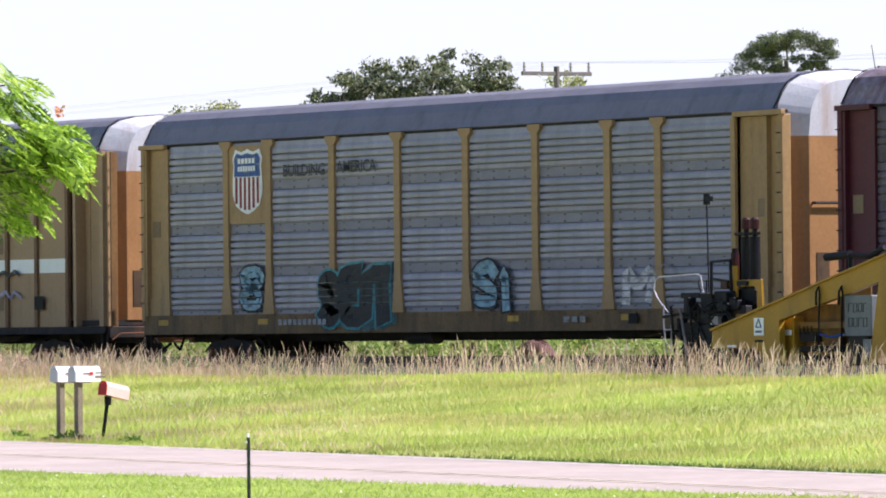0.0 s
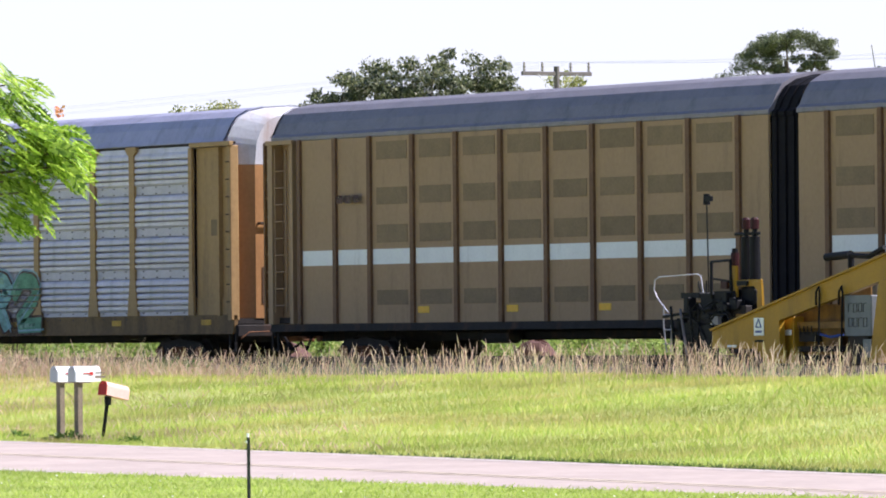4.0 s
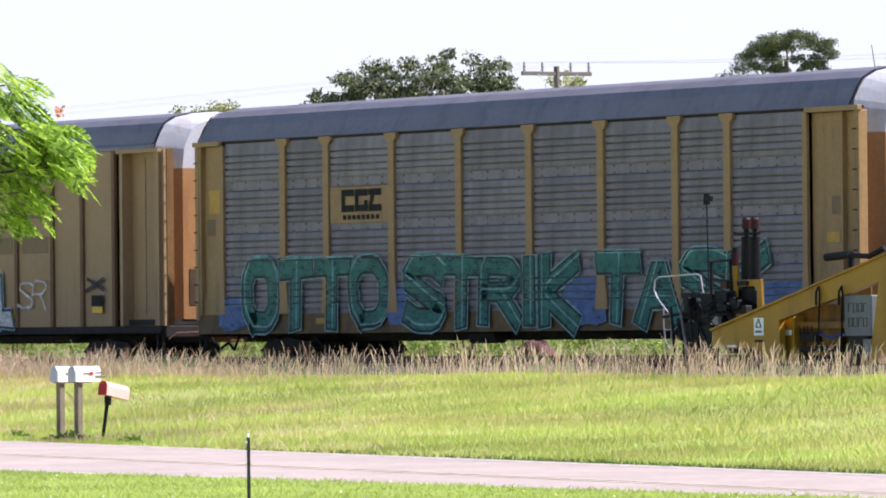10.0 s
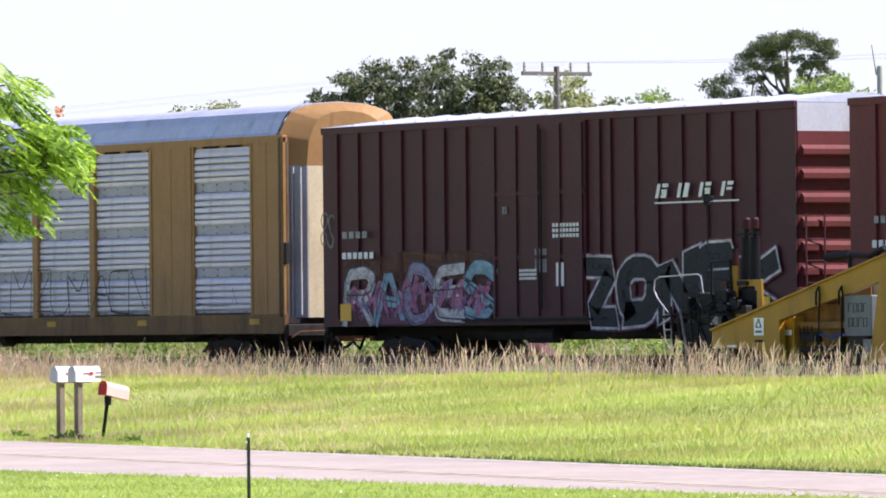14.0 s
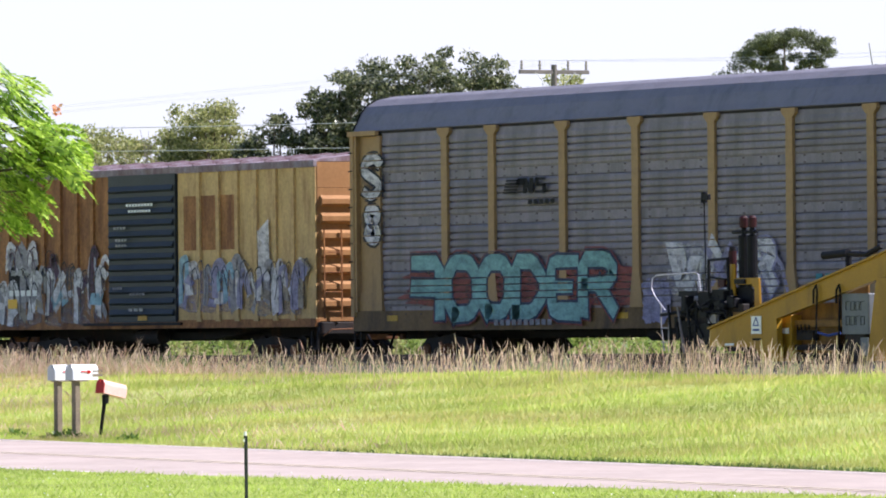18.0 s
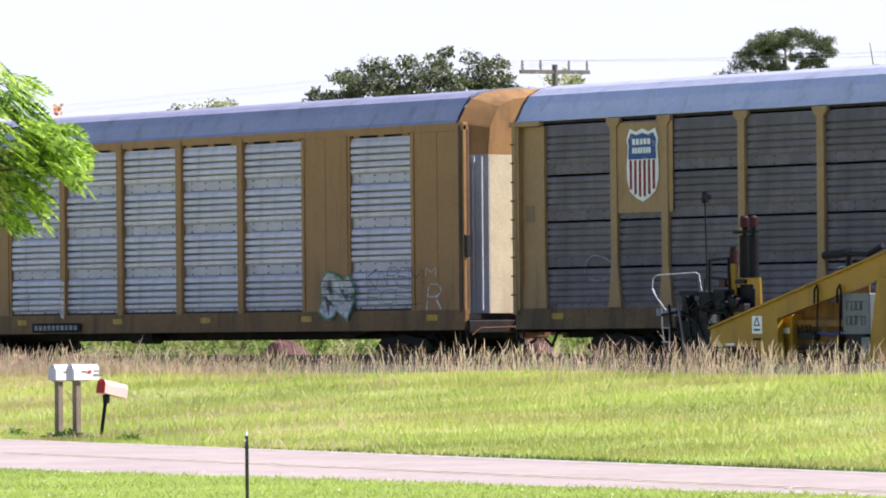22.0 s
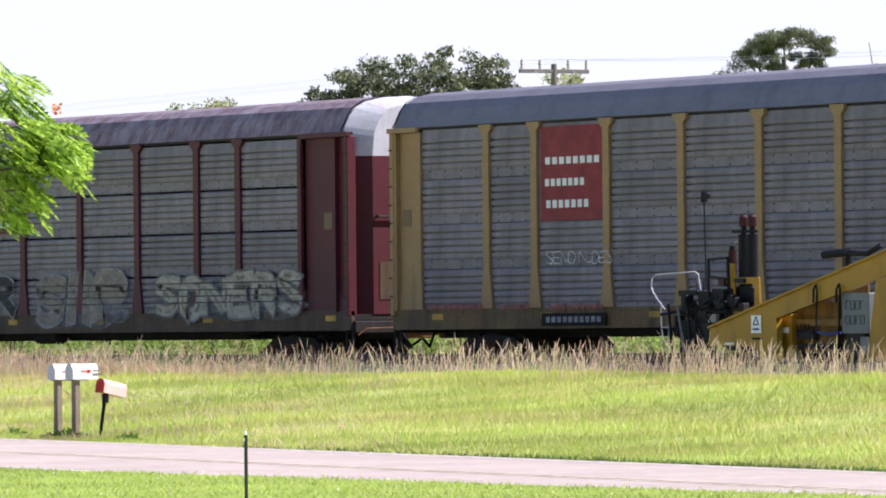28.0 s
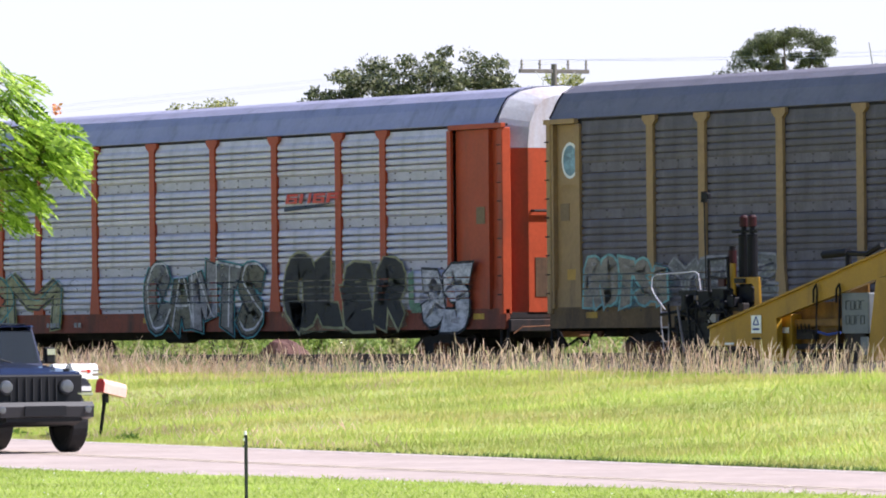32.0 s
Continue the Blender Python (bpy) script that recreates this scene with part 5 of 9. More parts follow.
def bush_belt(name, x0, y0, x1, y1, count, h0, h1, leaf, label, seed, size=0.24, per=900):
    rr = np.random.default_rng(seed)
    for i in range(count):
        t = (i + rr.uniform(0.2, 0.8)) / count
        x, y = x0 + (x1 - x0) * t, y0 + (y1 - y0) * t + rr.uniform(-1, 1)
        h = rr.uniform(h0, h1)
        r = h * rr.uniform(0.45, 0.6)
        ob = thing(name, (x, y, ground_z(x, y)), label, "bush", "bushes behind the railway")
        stems, pts = Shape(), []
        for k in range(7):
            a = rr.uniform(0, 6.28)
            c = np.array([r * 0.6 * math.cos(a), r * 0.6 * math.sin(a), h * rr.uniform(0.35, 0.85)])
            stems.tube((0, 0, -0.05), c, 0.04, 0.015, 5, False)
            u = rr.normal(0, 1, (per // 7, 3))
            u /= np.linalg.norm(u, axis=1)[:, None]
            pts.append(c + u * (r * 0.5 * (0.4 + 0.7 * rr.random(per // 7)))[:, None])
            low = np.array([r * math.cos(a + 1) * 0.7, r * math.sin(a + 1) * 0.7, h * 0.2])
            pts.append(low + u * (r * 0.42 * (0.4 + 0.7 * rr.random(per // 7)))[:, None])
        part("stem", stems, bark, ob)
        pp = np.concatenate(pts)
        pp[:, 2] = np.abs(pp[:, 2])
        v, fc = leaves_at(pp, size)
        part("foliage", raw_mesh("foliage", v, fc, leaf), leaf, ob)


bush_belt("bush", -225, 104, -180, 123, 15, 4.8, 6.4, olive_leaves, "leafy bush in the belt behind the railway", 41)
bush_belt("bush", -236, 112, -188, 131, 15, 5.6, 7.4, oak_leaves, "dark leafy bush in the belt behind the railway", 42)
bush_belt("low_bush", -186, 85, -135, 88.5, 22, 1.2, 2.0, bright_leaves, "sunlit green weedy bush behind the track", 43, 0.12, 1300)
bush_belt("low_bush", -200, 95, -150, 99, 18, 2.4, 3.4, olive_leaves, "green bush behind the track", 44, 0.16, 1100)

# bare grey twigs beside the olive trees
t = thing("bare_shrub", (-231.6, 121.0, ground_z(-231.6, 121)), "leafless pale grey shrub among green trees", "shrub")
tw = Shape()
for k in range(60):
    a, h = rng.uniform(0, 6.28), rng.uniform(6.5, 8.6)
    m = Vector((0.5 * math.cos(a), 0.5 * math.sin(a), h * 0.6))
    e = m + Vector((rng.uniform(-0.8, 0.8), rng.uniform(-0.8, 0.8), h * 0.4))
    tw.tube((0, 0, 0), m, 0.04, 0.02, 4, False).tube(m, e, 0.02, 0.006, 4, False)
part("twig_mass", tw, pale_bark, t)


def heap(name, x, y, w, h, mat, label, seed):
    """A rough mound."""
    s, n, m = Shape(), 28, 9
    rr = np.random.default_rng(seed)
    for j in range(m):
        f = j / (m - 1)
        for i in range(n):
            a = 2 * math.pi * i / n
            r = w * math.sqrt(max(0.0, 1 - f ** 2.4)) * (1 + 0.18 * noise.noise((math.cos(a) * 2, math.sin(a) * 2, f * 3 + seed)))
            s.v.append((r * math.cos(a), r * 0.8 * math.sin(a), h * f * (1 + 0.12 * noise.noise((a, f * 4, seed)))))
    for j in range(m - 1):
        for i in range(n):
            k = (i + 1) % n
            s.f.append((j * n + i, j * n + k, (j + 1) * n + k, (j + 1) * n + i))
    solid(name, s, mat, label, "mound", at=(x, y, ground_z(x, y) - 0.05))


dirt_red = material("red_brown_dirt", (0.115, 0.062, 0.052), 0.95, vary=0.35, scale=3, bump=0.06, bump_scale=8)
heap("dirt_mound", -142.1, 84.0, 0.75, 1.2, dirt_red, "red-brown mound of dirt behind the track", 1)
heap("dirt_mound", -153.8, 84.0, 0.9, 1.2, dirt_red, "red-brown mound of dirt behind the track", 2)


# the feathery tree whose boughs hang in from the side of the lawn
def feathery_tree():
    t = thing("poinciana_tree", (-47.62, 21.08, 0), "feathery bright green tree with an orange blossom", "tree")
    rr = np.random.default_rng(55)
    side = Vector((0.498, 0.867, 0))
    deep = Vector((-0.867, 0.498, 0))
    wood, v, fc = Shape(), [], []
    wood.tube((0, 0, -0.1), (0.05, 0.1, 1.7), 0.16, 0.12, 10)
    # boughs fan out in layers with air between them: (reach, height, spread, rise of the spread, fronds)
    layers = ((2.20, 3.50, 0.16, 0.04, 9), (2.36, 3.38, 0.18, 0.06, 18), (2.30, 3.30, 0.14, 0.06, 18), (2.42, 3.20, 0.14, 0.05, 16), (2.55, 3.08, 0.16, 0.05, 22), (2.66, 3.00, 0.14, 0.05, 26),
              (2.75, 2.90, 0.10, 0.05, 20), (2.54, 2.90, 0.16, 0.05, 24), (2.40, 3.04, 0.16, 0.06, 22), (2.40, 2.86, 0.14, 0.06, 24), (2.72, 2.80, 0.10, 0.04, 12), (2.36, 2.70, 0.12, 0.05, 22), (2.48, 2.62, 0.10, 0.05, 16),
              (2.30, 2.52, 0.12, 0.05, 16), (2.0, 3.25, 0.3, 0.12, 40), (1.9, 2.9, 0.3, 0.2, 40), (1.4, 3.4, 0.5, 0.1, 40), (0.6, 3.5, 0.6, 0.1, 40), (-0.6, 3.6, 0.7, 0.2, 40), (-1.6, 3.3, 0.6, 0.25, 40))
    for reach, high, wide, rise, fronds in layers:
        c = side * reach + Vector((0, 0, high))
        mid = side * (reach * 0.55) + Vector((0, 0, 2.2 + (high - 2.2) * 0.8))
        wood.tube((0.05, 0.1, 1.6), mid, 0.05, 0.028, 6, False).tube(mid, c, 0.022, 0.006, 5, False)
        for f in range(int(fronds * 0.85)):
            # one frond: a bowed rachis with paired leaflets, drooping outwards
            start = c + side * (rr.uniform(-1, 1) * wide) + deep * rr.normal(0, 0.22) + Vector((0, 0, rr.normal(0, rise)))
            d = (side * (0.85 if rr.random() < 0.9 else -0.4) + deep * rr.normal(0, 0.35) + Vector((0, 0, rr.normal(-0.5, 0.22)))).normalized()
            length = rr.uniform(0.16, 0.29)
            across = d.cross(Vector((0, 0, 1))).normalized()
            roll = rr.normal(0, 0.5)
            across = (across * math.cos(roll) + d.cross(across) * math.sin(roll)).normalized()
            for i in range(12):
                s0 = (i + 1) / 12
                q = start + d * (length * s0) + Vector((0, 0, -0.22 * length * s0 * s0))
                for sg in (-1, 1):
                    w = 0.072 * math.sin(math.pi * (0.12 + 0.80 * s0)) * rr.uniform(0.85, 1.1)
                    e = (across * sg + d * 0.55 + Vector((0, 0, rr.uniform(-0.35, 0.0)))).normalized()
                    n0 = len(v)
                    v += [tuple(q), tuple(q + e * w * 0.5 + d * 0.019), tuple(q + e * w), tuple(q + e * w * 0.5 - d * 0.019)]
                    fc.append((n0, n0 + 1, n0 + 2, n0 + 3))
    part("trunk", wood, bark, t)
    part("crown", raw_mesh("crown", v, fc, fern_leaves), fern_leaves, t)
    c = side * 2.74 + Vector((0, 0, 3.19))
    pts = np.array(c) + rr.normal(0, 0.014, (26, 3))
    pv, pf = leaves_at(pts, 0.035, 0, 1.3)
    part("blossom", raw_mesh("blossom", pv, pf, petal), petal, t, "orange blossom")


petal = leafy("orange_petals", [(0.62, 0.22, 0.12), (0.75, 0.38, 0.2)], 0.3)
feathery_tree()

# ---- poles and wires ----
timber = material("weathered_timber", (0.15, 0.132, 0.128), 0.85, vary=0.25, scale=3, bump=0.01, bump_scale=25)
grey_timber = material("silvery_weathered_timber", (0.20, 0.16, 0.12), 0.85, vary=0.3, scale=5, bump=0.01, bump_scale=40)
concrete = material("pale_concrete", (0.42, 0.41, 0.40), 0.8, vary=0.12)
wire_mat = material("aluminium_wire", (0.5, 0.5, 0.5), 0.5, 0.6, vary=0.05)
glass_brown = material("glazed_insulator", (0.3, 0.27, 0.26), 0.25, vary=0.1)


def utility_pole(x, y, top, label):
    p = thing("utility_pole", (x, y, ground_z(x, y)), label, "utility pole")
    h = top - ground_z(x, y)
    part("pole", Shape().tube((0, 0, -0.2), (0, 0, h), 0.13, 0.09, 12), timber, p)
    part("crossarm", Shape().bevelled(-0.06, 0.06, -1.22, 1.22, h - 0.28, h - 0.16, 0.01), timber, p)
    for d in (-0.7, 0.7):
        part("brace", Shape().tube((0.07, 0, h - 0.95), (0.07, d, h - 0.24), 0.015, seg=5), wire_mat, p)
    for d in (-1.14, -0.5, 0.5, 1.14):
        part("insulator", Shape().lathe([(0, 0.02), (0.06, 0.05), (0.1, 0.03), (0.16, 0.055), (0.2, 0.03), (0.26, 0.04), (0.3, 0.01)], "z", (0, d, h - 0.16), 10), glass_brown, p)
    return p


utility_pole(-191.45, 114.0, 9.66, "weathered timber utility pole with a crossarm and insulators")
utility_pole(-251.45, 114.0, 9.66, "weathered timber utility pole with a crossarm and insulators")
utility_pole(-131.45, 114.0, 9.66, "weathered timber utility pole with a crossarm and insulators")
solid("grey_pole", Shape().tube((0, 0, 0), (0, 0, 9.9), 0.13, 0.1, 10).tube((-0.05, -0.1, 9.6), (-0.1, -0.25, 10.6), 0.03, 0.02, 6), concrete, "pale grey pole beside the trees", "pole", at=(-201.0, 132.0, 0.3))
solid("grey_pole", Shape().tube((0, 0, 0), (0, 0, 7.6), 0.07, 0.05, 8), concrete, "thin pale pole in front of the trees", "pole", at=(-187.0, 112.5, 0.3))
for dy, z, sag in ((-1.14, 9.78, 0.55), (-0.5, 9.78, 0.55), (0.5, 9.78, 0.6), (1.14, 9.78, 0.6)):
    pts = [(x0 + 60 * k / 14, 114 + dy, z - sag * 4 * (k / 14) * (1 - k / 14)) for x0 in (-251.45, -191.45) for k in range(6)]
    solid("overhead_wire", Shape().pipe(pts, 0.0032, 4), wire_mat, "thin overhead wire strung between poles", "wire")
utility_pole(-203.0, 95.6, 8.6, "weathered timber utility pole with a crossarm and insulators")
for z0, z1, sag in ((7.9, 8.1, 0.1), (7.25, 7.3, 0.1), (6.7, 6.7, 0.1)):
    pts = [(-203.0 + 11.45 * k / 10, 95.7 + 18.2 * k / 10, z0 + (z1 - z0) * k / 10 - sag * 4 * (k / 10) * (1 - k / 10)) for k in range(11)]
    solid("service_wire", Shape().pipe(pts, 0.012, 5), wire_mat, "pale service wire between two poles", "wire")


# ---- the roadside ----
mail_white = material("white_enamel_mailbox", (0.80, 0.80, 0.82), 0.35, vary=0.04)
mail_red = material("red_plastic_flag", (0.55, 0.04, 0.03), 0.4, vary=0.08)
mail_pink = material("sun_faded_red_mailbox", (0.66, 0.40, 0.36), 0.5, vary=0.14)
mail_door = material("deep_red_mailbox_door", (0.35, 0.03, 0.025), 0.5, vary=0.1)
mail_grey = material("grey_mailbox_door", (0.42, 0.43, 0.47), 0.4, 0.3, vary=0.05)
ink = material("black_marking_paint", (0.010, 0.010, 0.011), 0.6, vary=0.2, spec=0.1)
white_mark = material("white_marking_paint", (0.78, 0.78, 0.76), 0.5, vary=0.08)


def mailbox(x, y, box_top, mat, door_mat, label, post=True, turn=10.0, tilt=0.0, wide=0.18, high=0.235, long=0.47, lean=0.0):
    m = thing("mailbox", (x, y, ground_z(x, y) - 0.02), label, "mailbox", "mailboxes at the roadside", turn)
    arch = [(-wide / 2, 0), (wide / 2, 0), (wide / 2, high * 0.6)] + [(wide / 2 * math.cos(radians(a)), high * 0.6 + high * 0.4 * math.sin(radians(a))) for a in range(15, 180, 15)] + [(-wide / 2, high * 0.6)]
    z = box_top - high
    y0, y1 = -0.12, long - 0.12
    ca, sa = math.cos(radians(tilt)), math.sin(radians(tilt))

    def tip(s):
        s.v = [(a + lean, b * ca + (c - z) * sa, z - b * sa + (c - z) * ca) for a, b, c in s.v]
        return s
    body = part("box", tip(Shape().extrude([(a, z + b) for a, b in arch], y0, y1, "y")), mat, m)
    part("door", tip(Shape().extrude([(a * 1.05, z - 0.004 + b * 1.03) for a, b in arch], y0 - 0.018, y0 - 0.002, "y").box(-0.015, 0.015, y0 - 0.05, y0 - 0.018, z + high * 0.8, z + high * 0.92)), door_mat, m)
    if mat is mail_white:
        part("flag", tip(Shape().box(wide / 2 + 0.004, wide / 2 + 0.012, 0.02, 0.2, z + high * 0.5, z + high * 0.57).box(wide / 2 + 0.004, wide / 2 + 0.012, 0.14, 0.2, z + high * 0.42, z + high * 0.62)), mail_red, m)
        bars = Shape()
        for k in range(4):
            bars.box(wide / 2 + 0.002, wide / 2 + 0.005, 0.25 + 0.045 * k, 0.28 + 0.045 * k, z + high * 0.5, z + high * 0.62)
        bars.box(wide / 2 + 0.002, wide / 2 + 0.005, 0.24, 0.43, z + high * 0.22, z + high * 0.38)
        part("marking", tip(bars), grey_timber, m)
    if post:
        part("post", Shape().bevelled(-0.05, 0.05, -0.06, 0.04, 0, z - 0.02, 0.008), grey_timber, m)
        part("shelf", Shape().box(-wide / 2, wide / 2, y0 + 0.05, y1 - 0.2, z - 0.022, z - 0.002), grey_timber, m)
    else:
        part("post", Shape().tube((-0.04, 0.0, 0), (lean, 0.0, z - 0.02), 0.025, 0.03, 8).tube((lean, 0, z - 0.14), (lean, 0.0, z - 0.005), 0.05, 0.055, 8), ink, m)
    return m


mailbox(-100.05, 50.72, 1.145, mail_white, mail_grey, "white metal mailbox on a weathered timber post")
mailbox(-99.45, 50.72, 1.145, mail_white, mail_grey, "white metal mailbox with a red flag on a timber post")
mailbox(-98.62, 50.72, 0.90, mail_pink, mail_door, "sun-faded red mailbox tilted on a thin leaning post", False, 20.0, 10.0, 0.16, 0.21, 0.5, 0.08)

stake = thing("marker_stake", (-38.74, 20.89, 0.0), "thin dark green steel stake with a white tip in the lawn", "stake")
stake_green = material("dark_green_stake_paint", (0.015, 0.022, 0.017), 0.5, vary=0.2)
part("post", Shape().box(-0.009, 0.009, -0.003, 0.003, -0.3, 0.985).box(-0.003, 0.003, -0.003, 0.014, -0.3, 0.985), stake_green, stake)
part("tip", Shape().box(-0.01, 0.01, -0.005, 0.005, 0.985, 1.01).box(-0.006, 0.006, -0.012, -0.006, 0.95, 0.965), white_mark, stake)

# ---- the track machine on the siding ----
mach_yellow = material("machine_yellow_paint", (0.33, 0.18, 0.013), 0.45, vary=0.10, scale=2.0, dirt=(0.14, 0.08, 0.02), dirt_amount=0.2)
# The machine's yellow darkened to carry the shade of its inner parts.
mach_shade = material("grimy_machine_yellow", (0.20, 0.105, 0.025), 0.6, vary=0.25, scale=3.0, dirt=(0.03, 0.02, 0.012), dirt_amount=0.4)
mach_grey = material("grey_steel_cabinet", (0.15, 0.16, 0.175), 0.5, vary=0.15, scale=4.0)
mach_red = material("red_hydraulic_paint", (0.035, 0.007, 0.009), 0.55, vary=0.1)
hose_blue = material("blue_hose", (0.03, 0.06, 0.25), 0.5, vary=0.1)
black_iron = material("black_machine_iron", (0.009, 0.009, 0.012), 0.6, vary=0.3, scale=6.0, spec=0.15)


# strokes of letters on a grid of eight
STROKES = {"A": "00 48 80|23 63", "B": "00 08 68 75 44 04|44 74 81 60 00", "C": "86 68 28 06 02 20 60 82", "D": "00 08 58 85 83 50 00", "E": "80 10 02 06 18 88|04 64", "F": "00 08 88|04 64", "f": "70 78 08|74 04",
           "G": "86 68 28 06 02 20 60 82 84 54", "H": "00 08|80 88|04 84", "I": "40 48", "J": "88 82 60 20 02", "K": "00 08|88 04 80", "L": "08 00 80", "M": "00 08 43 88 80", "N": "00 08 80 88",
           "O": "20 02 06 28 68 86 82 60 20", "P": "00 08 68 86 64 04", "R": "00 08 68 86 64 04|44 80", "S": "87 68 28 06 25 63 82 60 20 01", "T": "08 88|48 40", "U": "08 02 20 60 82 88", "V": "08 40 88",
           "W": "08 20 45 60 88", "X": "00 88|08 80", "Y": "08 44 88|44 40", "Z": "08 88 00 80", "8": "44 06 28 68 86 44 02 20 60 82 44", "1": "26 48 40", "2": "06 28 68 86 00 80", "3": "08 78 45 83 60 10 02",
           "5": "88 08 05 65 82 60 00", "9": "84 34 06 28 68 86 82 60 10", "~": "03 26 42 66 83", "#": "20 28|60 68|05 85|02 82", "[": "80 00 08 88", "]": "00 80 88 08", ".": "40 41", "n": "00 06 38 66 60",
           "m": "00 06 26 40 46 66 80", "h": "00 08|05 45 60", "l": "48 40", "i": "40 46", "u": "06 02 20 60 66|66 60", " ": ""}
scrawl_grey = material("grey_marker_scrawl", (0.05, 0.05, 0.055), 0.6, vary=0.2)


def track_machine():
    m = thing("track_machine", (-112.0, 71.1, SIDING_RAIL), "yellow and black railway track machine parked on the siding", "track machine")
    X = lambda x: x + 112.0
    Z = lambda z: z - SIDING_RAIL

    def box(name, x0, x1, y0, y1, z0, z1, mat, b=0.012, parent=None, label=""):
        back = 1.74 * y0 if 0 < y0 < 0.85 else 0.0
        return part(name, Shape().bevelled(X(x0) - back, X(x1) - back, y0, y1, Z(z0), Z(z1), b), mat, parent or m, label)

    def rod(name, pts, r, mat, y=0.3, parent=None):
        back = 1.74 * y if 0 < y < 0.85 else 0.0
        return part(name, Shape().pipe([(X(q[0]) - back, y, Z(q[1])) for q in pts], r), mat, parent or m)

    def slab(name, pts, y0, y1, mat, parent=None):
        return part(name, Shape().extrude([(X(u), Z(v)) for u, v in pts], y0, y1, "y"), mat, parent or m)
    for d in (0.0, 1.9):
        slab("side_beam", [(-113.93, 1.28), (-112.42, 1.26), (-112.12, 1.0), (-111.62, 1.0), (-111.66, 1.77), (-108.4, 2.43), (-106.6, 2.78), (-106.6, 3.25), (-108.13, 2.91), (-113.93, 1.6)], d, d + 0.12, mach_yellow)
        slab("rear_leg", [(-108.68, 1.0), (-108.1, 1.0), (-107.9, 2.5), (-108.36, 2.44)], d - 0.01, d + 0.14, mach_yellow)
        slab("edge_flange", [(-113.93, 1.59), (-106.6, 3.24), (-106.6, 3.27), (-113.95, 1.625)], d - 0.05, d + 0.17, mach_yellow)
    # the works between the beams, their shade put into a darker yellow
    box("inner_leg", -111.58, -111.14, 0.22, 0.5, 1.0, 1.84, mach_yellow, 0.015)
    box("inner_plate", -111.14, -109.55, 0.45, 0.5, 1.0, 2.05, mach_shade)
    box("inner_plate", -109.6, -108.5, 0.7, 0.75, 1.0, 2.4, mach_shade)
    box("cross_member", -111.1, -109.4, 0.3, 0.44, 1.62, 1.74, mach_shade)
    box("cross_member", -111.1, -109.6, 0.3, 0.44, 1.2, 1.3, dark_steel)
    box("engine_block", -111.2, -108.9, 0.9, 1.7, 1.5, 2.05, dark_steel, 0.04)
    box("valve_bank", -110.95, -110.4, 0.3, 0.44, 1.38, 1.56, dark_steel)
    for k in range(4):
        rod("valve_lever", [(-110.9 + 0.13 * k, 1.5), (-110.92 + 0.13 * k, 1.66)], 0.012, dark_steel, 0.28)
    cab = box("cabinet", -109.5, -108.62, 0.03, 0.4, 1.48, 2.2, mach_grey, 0.02, None, "grey steel cabinet with scrawled marks")
    for r in range(2):      # two scrawled rows that cannot be read
        for k in range(4):
            x, z, w, h = -109.40 + 0.16 * k, 1.90 - 0.26 * r, 0.11, 0.16
            ring = [(x, z), (x + w, z + 0.01), (x + w, z + h), (x, z + h - 0.01), (x, z)]
            part("scrawl_bar", Shape().pipe([(X(a), 0.026, Z(b)) for a, b in (ring if (k + r) % 3 else ring[2:])], 0.009, 4), scrawl_grey, cab)
    box("cabinet_stand", -109.4, -108.75, 0.06, 0.4, 1.0, 1.48, dark_steel, 0.02)
    box("side_hatch", -108.9, -108.66, 0.01, 0.03, 1.1, 1.42, mach_grey, 0.004)
    sign = box("warning_sign", -112.48, -112.15, -0.02, -0.004, 1.5, 1.82, white_mark, 0.003, None, "white warning sign with a triangle")
    tri = Shape()
    for (ax, az), (bx, bz) in (((-0.09, -0.05), (0.09, -0.05)), ((0.09, -0.05), (0.0, 0.1)), ((0.0, 0.1), (-0.09, -0.05))):
        tri.tube((X(-112.31) + ax, -0.025, Z(1.7) + az), (X(-112.31) + bx, -0.025, Z(1.7) + bz), 0.011, seg=5)
    part("triangle_mark", tri, hose_blue, sign)
    part("triangle_bar", Shape().box(X(-112.42), X(-112.21), -0.026, -0.02, Z(1.55), Z(1.59)), hose_blue, sign)
    part("label_bar", Shape().box(X(-112.46), X(-112.16), -0.012, -0.003, Z(1.38), Z(1.42)), ink, m)
    part("decal", Shape().box(X(-113.4), X(-113.1), -0.012, -0.003, Z(1.29), Z(1.33)), white_mark, m)
    part("decal", Shape().box(X(-111.80), X(-111.58), 0.2, 0.218, Z(1.5), Z(1.6)), white_mark, m)
    # lift masts, clamp bracket and hook
    for x0 in (-113.62, -113.33):
        mast = part("mast", Shape().lathe([(1.85, 0.05), (1.86, 0.10), (3.30, 0.10), (3.31, 0.05), (3.46, 0.05)], "z", (X(x0), 0.56, Z(0)), 12), black_iron, m)
        part("mast_head", Shape().lathe([(3.44, 0.05), (3.45, 0.085), (3.62, 0.085), (3.66, 0.05)], "z", (X(x0), 0.56, Z(0)), 10), mach_red, mast)
    rod("mast_pin", [(-113.02, 3.36), (-112.2, 3.36)], 0.03, black_iron, 0.56)
    box("mast_foot", -113.05, -112.4, 0.45, 0.6, 2.05, 2.35, black_iron, 0.03)
    part("side_cylinder", Shape().tube((X(-114.0), 0.55, Z(2.45)), (X(-114.0), 0.55, Z(3.02)), 0.08, seg=10), mach_red, m)
    part("cylinder_cap", Shape().tube((X(-114.0), 0.55, Z(3.02)), (X(-114.0), 0.55, Z(3.1)), 0.06, seg=10), black_iron, m)
